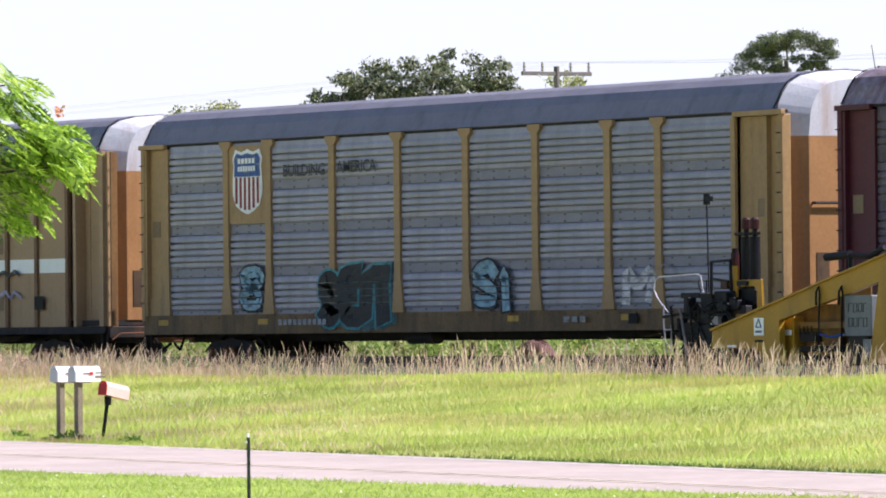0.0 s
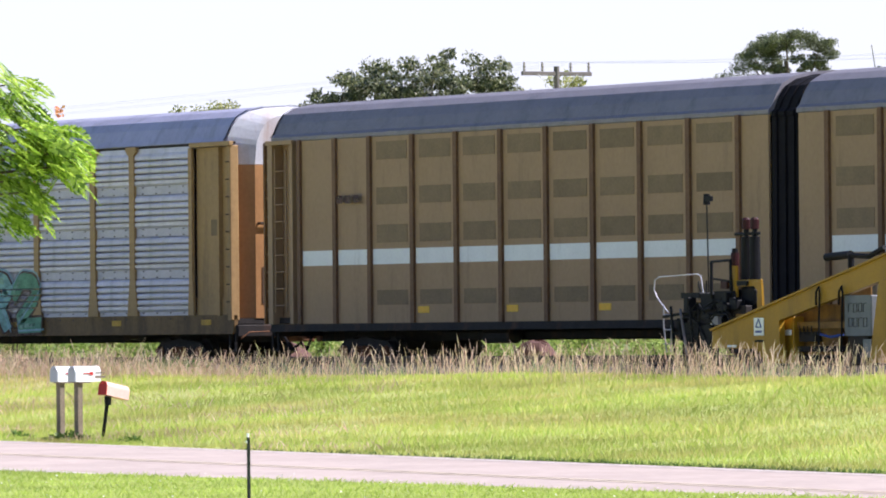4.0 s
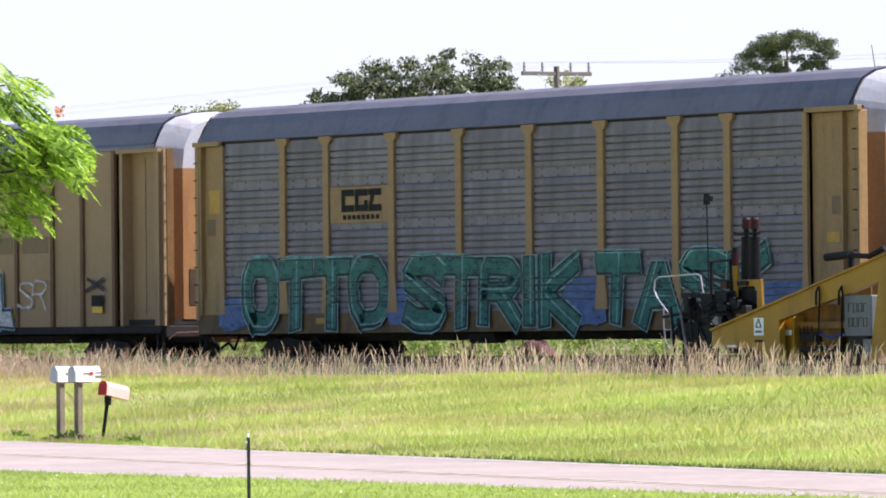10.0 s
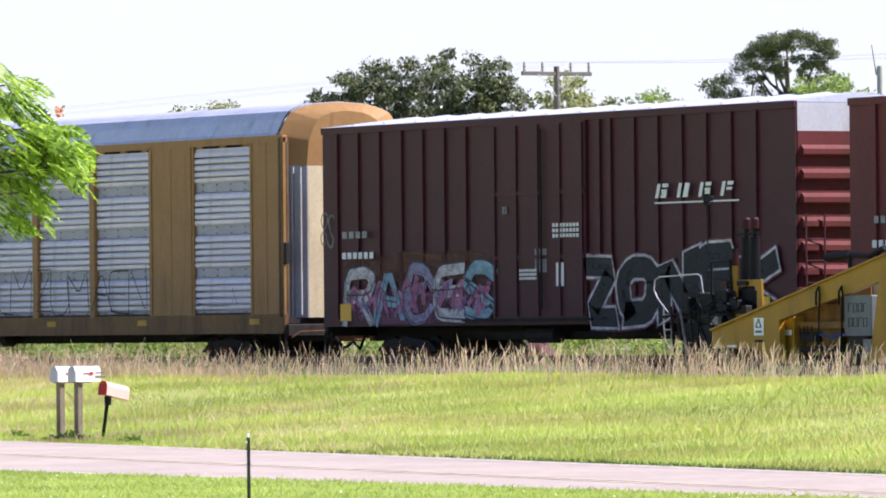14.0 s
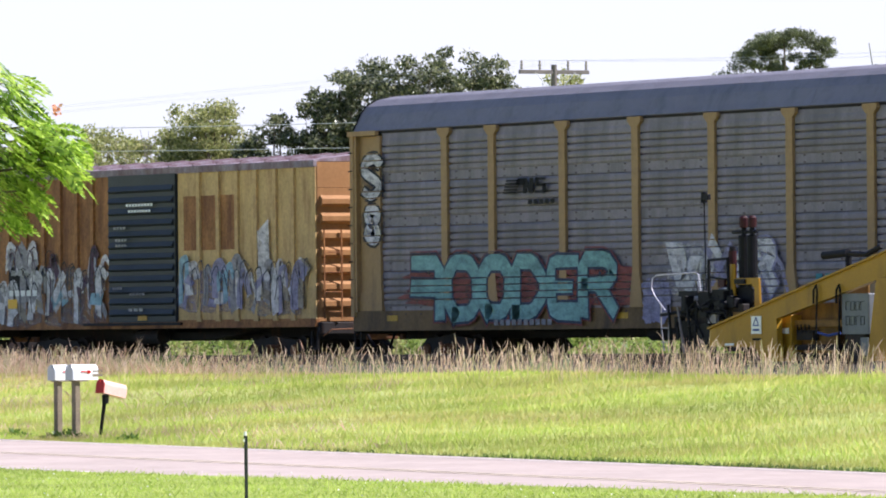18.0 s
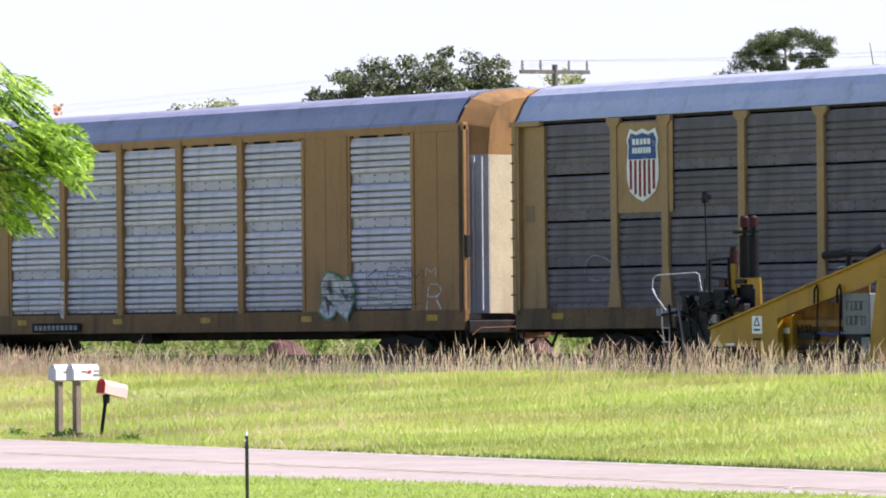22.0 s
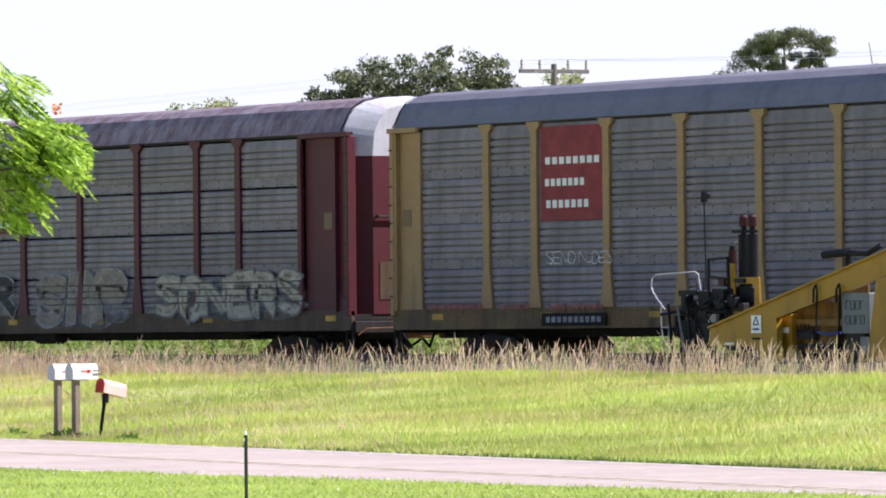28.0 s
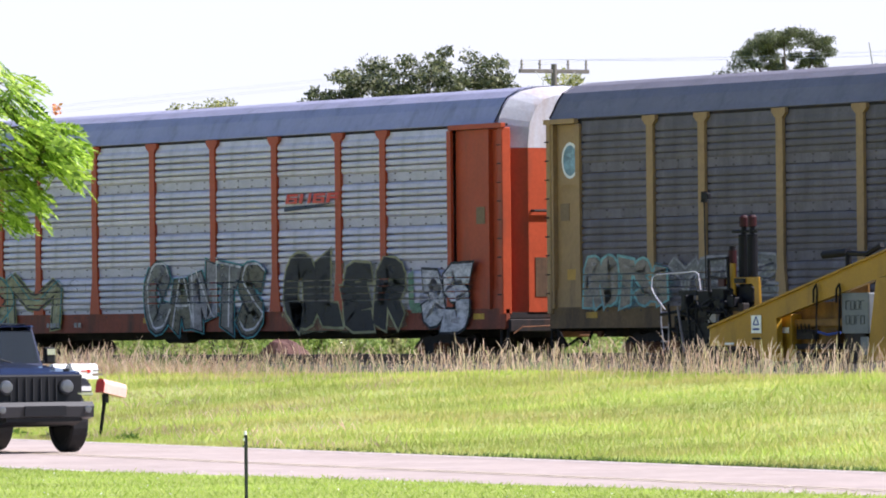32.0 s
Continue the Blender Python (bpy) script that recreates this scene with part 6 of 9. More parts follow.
    box("bracket_bar", -113.3, -112.2, 0.35, 0.40, 2.4, 2.52, mach_yellow)
    box("bracket_post", -113.2, -113.02, 0.36, 0.41, 1.95, 2.78, mach_yellow)
    slab("bracket_hook", [(-113.02, 2.5), (-112.78, 2.46), (-112.74, 1.85), (-112.86, 1.70), (-112.98, 1.74), (-112.93, 1.88), (-112.92, 2.32), (-113.02, 2.4)], 0.34, 0.385, mach_yellow)
    box("bracket_block", -113.05, -112.7, 0.3, 0.42, 2.41, 2.5, black_iron)
    box("red_block", -113.6, -113.38, 0.3, 0.42, 2.36, 2.5, mach_red)
    box("slide_block", -113.1, -112.62, 0.2, 0.34, 1.62, 1.9, mach_shade)
    rod("antenna", [(-113.95, 1.9), (-113.96, 2.6), (-114.0, 3.95)], 0.014, black_iron, 0.6)
    part("antenna_head", Shape().tube((X(-115.04), 0.6, Z(3.92)), (X(-115.04), 0.6, Z(4.12)), 0.07, 0.06, 10), black_iron, m)
    box("antenna_knob", -114.07, -113.88, 0.53, 0.6, 3.98, 4.08, black_iron)
    part("exhaust", Shape().tube((X(-111.3), 0.8, Z(2.9)), (X(-110.5), 0.8, Z(2.94)), 0.075, seg=10), black_iron, m)
    rod("exhaust_stack", [(-109.1, 2.92), (-108.5, 2.9), (-108.0, 3.05)], 0.05, black_iron, 0.8)
    rod("exhaust_riser", [(-109.1, 2.1), (-109.1, 2.9)], 0.06, black_iron, 0.8)
    # operator's end: guard rail, control frame, black workhead of many castings
    guard = rod("guard_rail", [(-115.45, 1.95), (-115.8, 2.2), (-115.93, 2.36), (-115.9, 2.54), (-115.75, 2.6), (-114.4, 2.64), (-114.28, 2.6), (-114.2, 2.3)], 0.011, panel_fair, 0.2)
    rod("guard_rail", [(-115.6, 2.1), (-115.6, 1.7), (-115.5, 1.2)], 0.014, panel_mid, 0.22)
    rod("guard_rail", [(-115.3, 2.0), (-115.35, 1.2)], 0.013, panel_mid, 0.26)
    for z in (1.9, 1.62, 1.36):
        rod("step_rung", [(-115.6, z), (-115.28, z)], 0.014, panel_mid, 0.24)
    frame_ = [(-113.9, 2.2), (-113.9, 2.86), (-113.24, 2.88), (-113.22, 2.3)]
    rod("control_frame", frame_, 0.035, black_iron, 0.3)
    rod("control_frame", [(-113.9, 2.55), (-113.3, 2.5)], 0.02, black_iron, 0.3)
    box("seat", -115.0, -114.3, 0.3, 0.8, 2.2, 2.3, black_iron, 0.03)
    box("seat_post", -114.7, -114.58, 0.5, 0.6, 1.8, 2.2, black_iron)
    box("console", -114.32, -113.85, 0.3, 0.8, 1.95, 2.28, black_iron, 0.04)
    rod("lever", [(-114.25, 2.25), (-114.35, 2.5)], 0.014, black_iron, 0.35)
    rod("lever", [(-114.08, 2.25), (-114.06, 2.52)], 0.014, black_iron, 0.35)
    rg = random.Random(5)
    box("engine_housing", -114.50, -113.45, 0.35, 0.75, 1.35, 2.12, black_iron, 0.06)
    box("engine_cover", -113.85, -113.10, 0.32, 0.6, 2.05, 2.32, black_iron, 0.05)
    box("gearbox", -115.00, -114.15, 0.30, 0.6, 1.2, 1.75, black_iron, 0.08)
    box("radiator", -113.25, -112.75, 0.25, 0.4, 1.62, 2.05, dark_steel, 0.02)
    part("flywheel", Shape().lathe([(0, 0.08), (0, 0.30), (0.06, 0.34), (0.12, 0.34), (0.14, 0.1)], "y", (X(-114.5), 0.22, Z(1.75)), 20), dark_steel, m)
    for k in range(30):
        x, z, d, w = rg.uniform(-115.2, -113.3), rg.uniform(1.15, 2.1), rg.uniform(0.05, 0.4), rg.uniform(0.08, 0.26)
        box("casting", x, x + w, d, d + 0.2, z, z + rg.uniform(0.08, 0.26), black_iron, 0.02)
    for k in range(20):
        x, z, d = rg.uniform(-115.1, -113.6), rg.uniform(1.3, 2.1), rg.uniform(0.05, 0.5)
        rod("hydraulic_hose", [(x, z), (x + rg.uniform(0.1, 0.3), z + rg.uniform(0.05, 0.2)), (x + rg.uniform(0.3, 0.6), z + rg.uniform(-0.1, 0.15)), (x + rg.uniform(0.5, 0.9), z - rg.uniform(0.05, 0.3))], rg.uniform(0.012, 0.024), black_iron, d)
    for k in range(4):
        x = -115.35 + 0.33 * k
        rod("tie_rod", [(x, 2.05 - 0.05 * (k % 2)), (x + rg.uniform(-0.1, 0.25), 1.15)], 0.026, panel_dull if k == 1 else black_iron, 0.15)
    rod("cross_rod", [(-115.6, 1.86), (-113.9, 2.0)], 0.03, black_iron, 0.2)
    rod("cross_rod", [(-115.3, 1.55), (-113.95, 1.5)], 0.028, black_iron, 0.3)
    part("work_wheel", Shape().lathe([(0, 0.1), (0, 0.26), (0.07, 0.29), (0.09, 0.1)], "y", (X(-114.3), 0.12, Z(1.45)), 18), black_iron, m)
    box("pale_box", -113.98, -113.72, 0.12, 0.24, 1.7, 1.86, panel_mid, 0.01)
    for x in (-113.2, -108.6):
        for d in (0.30, 1.75):
            part("rail_wheel", Shape().lathe([(0, 0.08), (0, 0.22), (0.09, 0.23), (0.1, 0.26), (0.13, 0.26), (0.13, 0.08)], "y", (X(x), d, 0.235), 18), dark_steel, m)
    for x, z0 in ((-110.25, 2.33), (-109.5, 2.33)):
        rod("hose", [(x - 0.1, z0 - 0.3), (x - 0.09, z0 - 0.06), (x, z0 + 0.03), (x + 0.03, z0 - 0.08), (x, z0 - 0.5), (x - 0.03, 1.0)], 0.02, ink, -0.05)
    rod("hose", [(-110.3, 1.52), (-109.9, 1.46), (-109.5, 1.5)], 0.025, hose_blue, 0.25)
    rod("hose", [(-110.9, 1.15), (-110.3, 1.08), (-109.6, 1.12)], 0.025, ink, 0.25)


track_machine()

# the white hazy sky far behind everything
haze = bpy.data.materials.new("hazy_white_sky")
haze.use_nodes = True
em = haze.node_tree.nodes.new("ShaderNodeEmission")
em.inputs[0].default_value, em.inputs[1].default_value = (0.97, 0.985, 1.0, 1), 0.47
haze.node_tree.links.new(em.outputs[0], haze.node_tree.nodes["Material Output"].inputs[0])
s = Shape()
for k in range(24):
    a0, a1 = radians(135 + 30 * k / 24), radians(135 + 30 * (k + 1) / 24)
    s.quad(*[(3600 * math.cos(a), 3600 * math.sin(a), z) for a, z in ((a0, -30), (a1, -30), (a1, 420), (a0, 420))])
solid("backdrop", s, haze, "pale hazy sky in the distance", "sky", "structure")


# ---- lettering, emblems and spray paint on the cars ----
def spray(name, c, thin=0.55, full=0.97):
    """Thin spray paint: uneven, with the sheet below showing through in places; a second one that misses the creases of ridged sheets."""
    spray_colours[name] = c
    for ridged in (False, True):
        m = material(name if not ridged else name + "_on_ridges", tuple(0.8 * v for v in c), 0.55, vary=0.3, scale=2.5)
        t, link = m.node_tree, m.node_tree.links.new
        co = t.nodes.new("ShaderNodeTexCoord")
        mp = t.nodes.new("ShaderNodeMapping")
        mp.inputs["Scale"].default_value = (1.0, 1.0, 2.2)
        link(co.outputs["Object"], mp.inputs["Vector"])
        nz = node(t, "ShaderNodeTexNoise", Scale=3.2, Detail=8.0, Roughness=0.75)
        link(mp.outputs[0], nz.inputs["Vector"])
        rg = node(t, "ShaderNodeMapRange")
        rg.inputs["From Min"].default_value, rg.inputs["From Max"].default_value = 0.36, 0.56
        rg.inputs["To Min"].default_value, rg.inputs["To Max"].default_value = thin, full
        link(nz.outputs[0], rg.inputs["Value"])
        cover = rg.outputs[0]

        def calc(kind, a, b):
            n = t.nodes.new("ShaderNodeMath")
            n.operation = kind
            for k, val in enumerate((a, b)):
                if isinstance(val, float):
                    n.inputs[k].default_value = val
                else:
                    link(val, n.inputs[k])
            return n.outputs[0]
        if ridged:
            xyz = t.nodes.new("ShaderNodeSeparateXYZ")
            link(co.outputs["Object"], xyz.inputs[0])
            u = calc("FLOORED_MODULO", calc("SUBTRACT", xyz.outputs["Z"], TIER_Z), TIER)
            v = calc("FLOORED_MODULO", calc("SUBTRACT", u, 0.308), 0.142)
            crease = calc("LESS_THAN", v, CREASE + 0.008)
            crease = calc("MULTIPLY", crease, calc("MULTIPLY", calc("GREATER_THAN", u, 0.30), calc("LESS_THAN", u, 0.78)))
            crease = calc("MULTIPLY", crease, calc("GREATER_THAN", xyz.outputs["Z"], 1.22))
            cover = calc("MULTIPLY", cover, calc("SUBTRACT", 1.0, calc("MULTIPLY", crease, 0.8)))
        clear = t.nodes.new("ShaderNodeBsdfTransparent")
        mx = t.nodes.new("ShaderNodeMixShader")
        link(cover, mx.inputs[0])
        link(clear.outputs[0], mx.inputs[1])
        link(t.nodes["Principled BSDF"].outputs[0], mx.inputs[2])
        link(mx.outputs[0], t.nodes["Material Output"].inputs[0])
        if not ridged:
            plain = m
        else:
            on_ridges[plain.name] = m
    return plain


on_ridges, spray_colours = {}, {}


def on_car(mat, car):
    """The paint as it lies on this car's sides."""
    return on_ridges.get(mat.name, mat) if car.name in ridged_cars else mat


black_spray = spray("black_spray_paint", (0.016, 0.016, 0.022), 0.8, 1.0)
paint_white = spray("white_spray_paint", (0.78, 0.74, 0.755), 0.35, 0.95)
paint_cream = spray("cream_spray_paint", (0.52, 0.47, 0.38))
paint_tan = spray("brownish_spray_paint", (0.34, 0.28, 0.22))
paint_grey = spray("grey_spray_paint", (0.36, 0.335, 0.35))
paint_greyfade = spray("faded_grey_spray_paint", (0.22, 0.21, 0.20))
paint_sky = spray("pale_blue_spray_paint", (0.30, 0.48, 0.58))
paint_mint = spray("mint_spray_paint", (0.26, 0.50, 0.48))
paint_teal = spray("teal_spray_paint", (0.07, 0.33, 0.36))
paint_tealdark = spray("dark_teal_spray_paint", (0.05, 0.13, 0.14))
paint_blue = spray("blue_spray_paint", (0.11, 0.19, 0.42))
paint_navy = spray("navy_spray_paint", (0.03, 0.05, 0.10), 0.75, 1.0)
paint_bluegrey = spray("blue_grey_spray_paint", (0.17, 0.32, 0.41))
paint_lilac = spray("lilac_spray_paint", (0.35, 0.32, 0.48))
paint_violet = spray("violet_spray_paint", (0.17, 0.11, 0.29))
paint_plum = spray("plum_spray_paint", (0.09, 0.04, 0.08))
paint_coral = spray("coral_red_spray_paint", (0.52, 0.17, 0.12))
paint_pinkpale = spray("pale_coral_spray_paint", (0.52, 0.27, 0.25))
paint_pink = spray("pink_spray_paint", (0.48, 0.18, 0.32))
paint_pinkdark = spray("dark_pink_spray_paint", (0.20, 0.06, 0.10))
paint_redfade = spray("faded_red_spray_paint", (0.26, 0.06, 0.05))
paint_rust = spray("orange_brown_spray_paint", (0.24, 0.09, 0.04))
paint_green = spray("green_spray_paint", (0.13, 0.34, 0.22))
paint_greenfade = spray("faded_green_spray_paint", (0.16, 0.30, 0.17))
paint_green_dark = spray("sea_green_spray_paint", (0.045, 0.21, 0.17))
paint_olive = spray("olive_spray_paint", (0.20, 0.23, 0.06))
paint_olivegrey = spray("olive_grey_spray_paint", (0.17, 0.155, 0.11))
paint_olivefade = spray("yellow_green_spray_paint", (0.36, 0.37, 0.14))
paint_straw = spray("straw_yellow_spray_paint", (0.40, 0.37, 0.20))
paint_brown = spray("dark_brown_spray_paint", (0.10, 0.05, 0.04))
paint_cnred = spray("weathered_red_paint", (0.36, 0.06, 0.04))
paint_cpred = spray("sign_red_paint", (0.30, 0.03, 0.04), 0.9, 0.98)
paint_stripe = spray("red_stripe_paint", (0.42, 0.12, 0.10))
paint_emblem_blue = spray("emblem_blue_paint", (0.04, 0.11, 0.36))
stencil_white = spray("worn_stencil_paint", (0.42, 0.41, 0.40), 0.5, 0.95)
letter_store = {}


def letters(text, fat):
    """The outline of a word in the built-in font, as flat vertices and faces that fill the unit square."""
    key = (text, fat)
    if key not in letter_store:
        cu = bpy.data.curves.new("word", "FONT")
        cu.body, cu.offset, cu.resolution_u, cu.space_character = text, fat, 2, 0.92
        ob = bpy.data.objects.new("word", cu)
        me = bpy.data.meshes.new_from_object(ob)
        bpy.data.objects.remove(ob)
        v = np.array([p.co[:] for p in me.vertices])
        lo, hi = v.min(0), v.max(0)
        letter_store[key] = ((v - lo) / np.maximum(hi - lo, 1e-6), [tuple(p.vertices) for p in me.polygons])
        bpy.data.meshes.remove(me)
    return letter_store[key]


def word(name, car, text, x0, x1, z0, z1, mat, fat, y):
    """A word as one flat mesh."""
    v, faces = letters(text, fat)
    me = bpy.data.meshes.new(name)
    me.from_pydata([(x0 + p * (x1 - x0), y, z0 + q * (z1 - z0)) for p, q, _ in v], [], faces)
    me.materials.append(on_car(mat, car))
    ob = new(name, me)
    ob.parent = car
    return ob


def soften(pts, turns=1):
    """Cuts the corners of a stroke a little, keeping its two ends."""
    for _ in range(turns):
        cut = [pts[0]]
        for (a, b), (c, d) in zip(pts, pts[1:]):
            cut += [(a * 0.84 + c * 0.16, b * 0.84 + d * 0.16), (a * 0.16 + c * 0.84, b * 0.16 + d * 0.84)]
        pts = cut + [pts[-1]]
    return pts


def ribbon(verts, faces, pts, y, w0, w1, grow, slant=0.0, stout=1.0):
    """A flat stroke with blunt, slanted ends whose breadth changes along it."""
    n = len(pts)
    n0 = len(verts)
    for i, (x, z) in enumerate(pts):
        (ax, az), (bx, bz) = pts[max(0, i - 1)], pts[min(n - 1, i + 1)]
        d = math.hypot(bx - ax, bz - az) or 1.0
        k = (w0 + (w1 - w0) * i / (n - 1)) + grow
        ux, uz = (bx - ax) / d, (bz - az) / d
        e = (-(k * 0.75) if i == 0 else (k * 0.75 if i == n - 1 else 0.0))
        sl = slant * k if i in (0, n - 1) else 0.0
        verts += [(x + ux * (e + sl) - uz * k * stout, y, z + uz * (e + sl) + ux * k), (x + ux * (e - sl) + uz * k * stout, y, z + uz * (e - sl) - ux * k)]
    faces += [(n0 + 2 * i, n0 + 2 * i + 1, n0 + 2 * i + 3, n0 + 2 * i + 2) for i in range(n - 1)]


def strokes(car, text, x0, x1, z0, z1, mat, half, y, grow=0.0, inner=0.0, dabs=False, stout=1.0, calm=1.0):
    """Hand-sprayed letters, each a flat mesh that jostles its neighbours."""
    rr = random.Random(text + str(round(x0, 1)))
    share = {"I": 0.5, "l": 0.45, "i": 0.45, "1": 0.55, "L": 0.85, "M": 1.25, "W": 1.35, "m": 1.3}
    dab = random.Random(len(text) + x0)
    widths = [share.get(ch, 1.0) for ch in text]
    unit, at, lift = (x1 - x0) / sum(widths), x0, 0
    for nth, (ch, wide) in enumerate(zip(text, widths)):
        step, start = unit * wide, at
        at += step
        tight = rr.uniform(-0.02, 0.06)
        a, b = start + half * 0.8 * stout - step * tight, start + step * (1 + tight) - half * 0.8 * stout
        c, d = z0 + calm * (z1 - z0) * rr.uniform(-0.03, 0.08) + half * 0.95, z1 - calm * (z1 - z0) * rr.uniform(-0.03, 0.12) - half * 0.95
        lean, tilt = calm * rr.uniform(-0.10, 0.18) * (d - c), calm * rr.uniform(-0.06, 0.06) * (b - a)
        verts, faces = [], []
        glyph = STROKES.get(ch) or STROKES.get(ch.upper(), "")
        for piece in [s for s in glyph.split("|") if s]:
            pts = []
            for pt in piece.split():
                u, v = int(pt[0]) / 8 + calm * rr.uniform(-0.07, 0.07), int(pt[1]) / 8 + calm * rr.uniform(-0.05, 0.05)
                pts.append((a + u * (b - a) + (v - 0.5) * lean, c + v * (d - c) + (u - 0.5) * tilt))
            w0, w1 = half * rr.uniform(0.8, 1.15), half * rr.uniform(0.65, 1.15)
            slant = calm * rr.uniform(-0.55, 0.55)
            line = [(px_ + inner, pz_ + inner) for px_, pz_ in soften(pts)]
            if dabs:    # short lighter touches inside the letter
                for k in range(len(line) - 1):
                    (p0, q0), (p1, q1) = line[k], line[k + 1]
                    if math.hypot(p1 - p0, q1 - q0) > half * 1.2 and dab.random() < 0.6:
                        a0, a1, o = dab.uniform(0.0, 0.3), dab.uniform(0.6, 1.0), dab.uniform(-0.35, 0.35) * half
                        ribbon(verts, faces, [(p0 + (p1 - p0) * a0 + o, q0 + (q1 - q0) * a0), (p0 + (p1 - p0) * a1 + o, q0 + (q1 - q0) * a1)], y - 0.0005 * lift, half * dab.uniform(0.15, 0.42), half * dab.uniform(0.1, 0.35), 0.0, slant)
            else:
                ribbon(verts, faces, line, y - 0.0005 * lift, w0, w1, grow, slant, stout)
            lift = (lift + 1) % 4
        if verts:
            me = bpy.data.meshes.new("sprayed_letter")
            me.from_pydata(verts, [], faces)
            me.materials.append(on_car(mat[nth % len(mat)] if isinstance(mat, tuple) else mat, car))
            new("sprayed_letter", me).parent = car


def haze_of(mat):
    """The same paint as a faint overspray."""
    if mat.name + "_haze" not in hazes:
        hazes[mat.name + "_haze"] = spray(mat.name + "_haze", spray_colours.get(mat.name, (0.1, 0.1, 0.1)), 0.0, 0.5)
    return hazes[mat.name + "_haze"]


def lighter(mat):
    """The same paint, paler, for the touches inside letters."""
    if mat.name + "_pale" not in hazes:
        c = spray_colours.get(mat.name, (0.1, 0.1, 0.1))
        k = 0.015 if max(c) < 0.06 else (0.16 if max(c) < 0.5 else -0.2)
        hazes[mat.name + "_pale"] = spray(mat.name + "_pale", tuple(max(0.02, v + k) for v in c), 0.1, 0.85)
    return hazes[mat.name + "_pale"]


hazes = {}


def graffiti(car, text, x0, x1, z0, z1, fill, line, fat=0.03, y=-0.092, glow=None, second=None, calm=1.0):
    """Sprayed letters: a wider shape in the outline's colour, the letters before it."""
    y = min(y, skin.get(car.name, y)) if y > -0.09 else skin.get(car.name, -0.074)
    fill, line = (black_spray if m is ink else m for m in (fill, line))
    if len(text) > 5 and line is None and text.isalpha():
        word("lettering", car, text, x0, x1, z0, z1, fill, fat, y)
        return
    h = z1 - z0
    half = h * (0.062 + 1.5 * fat if fat > 0 else max(0.018, 0.05 + 0.75 * fat))
    if fill and line:
        half = max(half, 0.13 * h) if calm > 0.5 else 0.12 * h
        if not glow:      # thin overspray round the letters
            plate(car, "spray_patch", x0 - 0.1, x1 + 0.1, z0 - 0.02, z1 - 0.12 * h, haze_of(line), y + 0.008)
    kw = {"stout": 1.2 if fill and line and calm > 0.5 else (1.12 if fill and line else 1.0), "calm": calm}
    if glow:
        strokes(car, text, x0, x1, z0, z1, glow, half, y + 0.006, 0.09, **kw)
    if line:
        strokes(car, text, x0, x1, z0, z1, line, half if fill else 0.03 * h, y + 0.003, 0.055 if fill else 0.0, **kw)
    if fill:
        strokes(car, text, x0, x1, z0, z1, fill, half, y, **kw)
        if line and calm > 0.5:
            strokes(car, text, x0, x1, z0, z1, lighter(fill[0] if isinstance(fill, tuple) else fill), half, y - 0.002, dabs=True, **kw)
    if second:
        strokes(car, text, x0, x1, z0, z1, second, half * 0.12, y - 0.003, 0.0, half * 0.3, **kw)


def mural(car, x0, x1, z0, z1, paints, seed, lines=black_spray, thick=1.0):
    """A crowded sprayed field: short overlapping strokes of several paints, thin outlines over them."""
    rr = random.Random(seed)
    y, w, h = skin.get(car.name, -0.074), x1 - x0, z1 - z0
    n = max(3, int(w * 5.5 / len(paints)))
    plate(car, "spray_patch", x0, x1, z0 + 0.03, z1 - 0.25 * h, haze_of(paints[0]), y + 0.006)
    for k, mat in enumerate(list(paints) + [lines]):
        count = n if k < len(paints) else int(w * 3)
        for i in range(count):
            verts, faces = [], []
            cx, top = x0 + w * (i + rr.uniform(0.1, 0.9)) / count, z1 - h * rr.uniform(0.0, 0.3)
            low = z0 + h * rr.uniform(0.09, 0.45)
            if k >= len(paints) or rr.random() < 0.6:   # upright letter stems and arches
                pts = [(cx, low), (cx + rr.uniform(-0.1, 0.1), (low + top) / 2), (cx + rr.uniform(-0.05, 0.12), top - 0.08), (cx + rr.uniform(0.12, 0.3), top), (cx + rr.uniform(0.3, 0.42), top - rr.uniform(0.1, 0.5))]
            else:
                pts = [(cx, low + rr.uniform(0, 0.5)), (cx + rr.uniform(0.2, 0.45), low + rr.uniform(0, 0.6))]
            half = 0.018 if k == len(paints) else thick * rr.uniform(0.07, 0.17)
            ribbon(verts, faces, soften(pts, 2), y - 0.0012 * k - 0.0002 * (i % 5), half, half * rr.uniform(0.5, 1.1), 0.0, rr.uniform(-0.5, 0.5))
            me = bpy.data.meshes.new("sprayed_stroke")
            me.from_pydata(verts, [], faces)
            me.materials.append(on_car(mat, car))
            new("sprayed_stroke", me).parent = car


ridged_cars = {c.name for c in (car_b, car_c, car_d, car_h, car_l, car_m, car_n, car_r, car_cn, car_u, car_v, car_w, car_y, car_z, car_aa, car_cc, car_dd)}
skin = {c.name: -0.064 for c in (car_a, car_e, car_f, car_j, car_k)}
skin.update({c.name: -0.060 for c in (car_o, car_p, car_x)})
skin.update({c.name: -0.054 for c in (car_h, car_n, car_cn, car_v, car_aa, car_s)})


def bars(car, n, x0, x1, z0, z1, mat, y=-0.092, rows=1):
    """Lettering that cannot be made out: plain upright bars of its size."""
    step, h = (x1 - x0) / n, (z1 - z0) / rows
    for r in range(rows):
        for i in range(n):
            part("letter_bar", Shape().box(x0 + (i + 0.16) * step, x0 + (i + 0.84) * step, y, y + 0.006, z0 + (r + 0.12) * h, z0 + (r + 0.8) * h), mat, car)


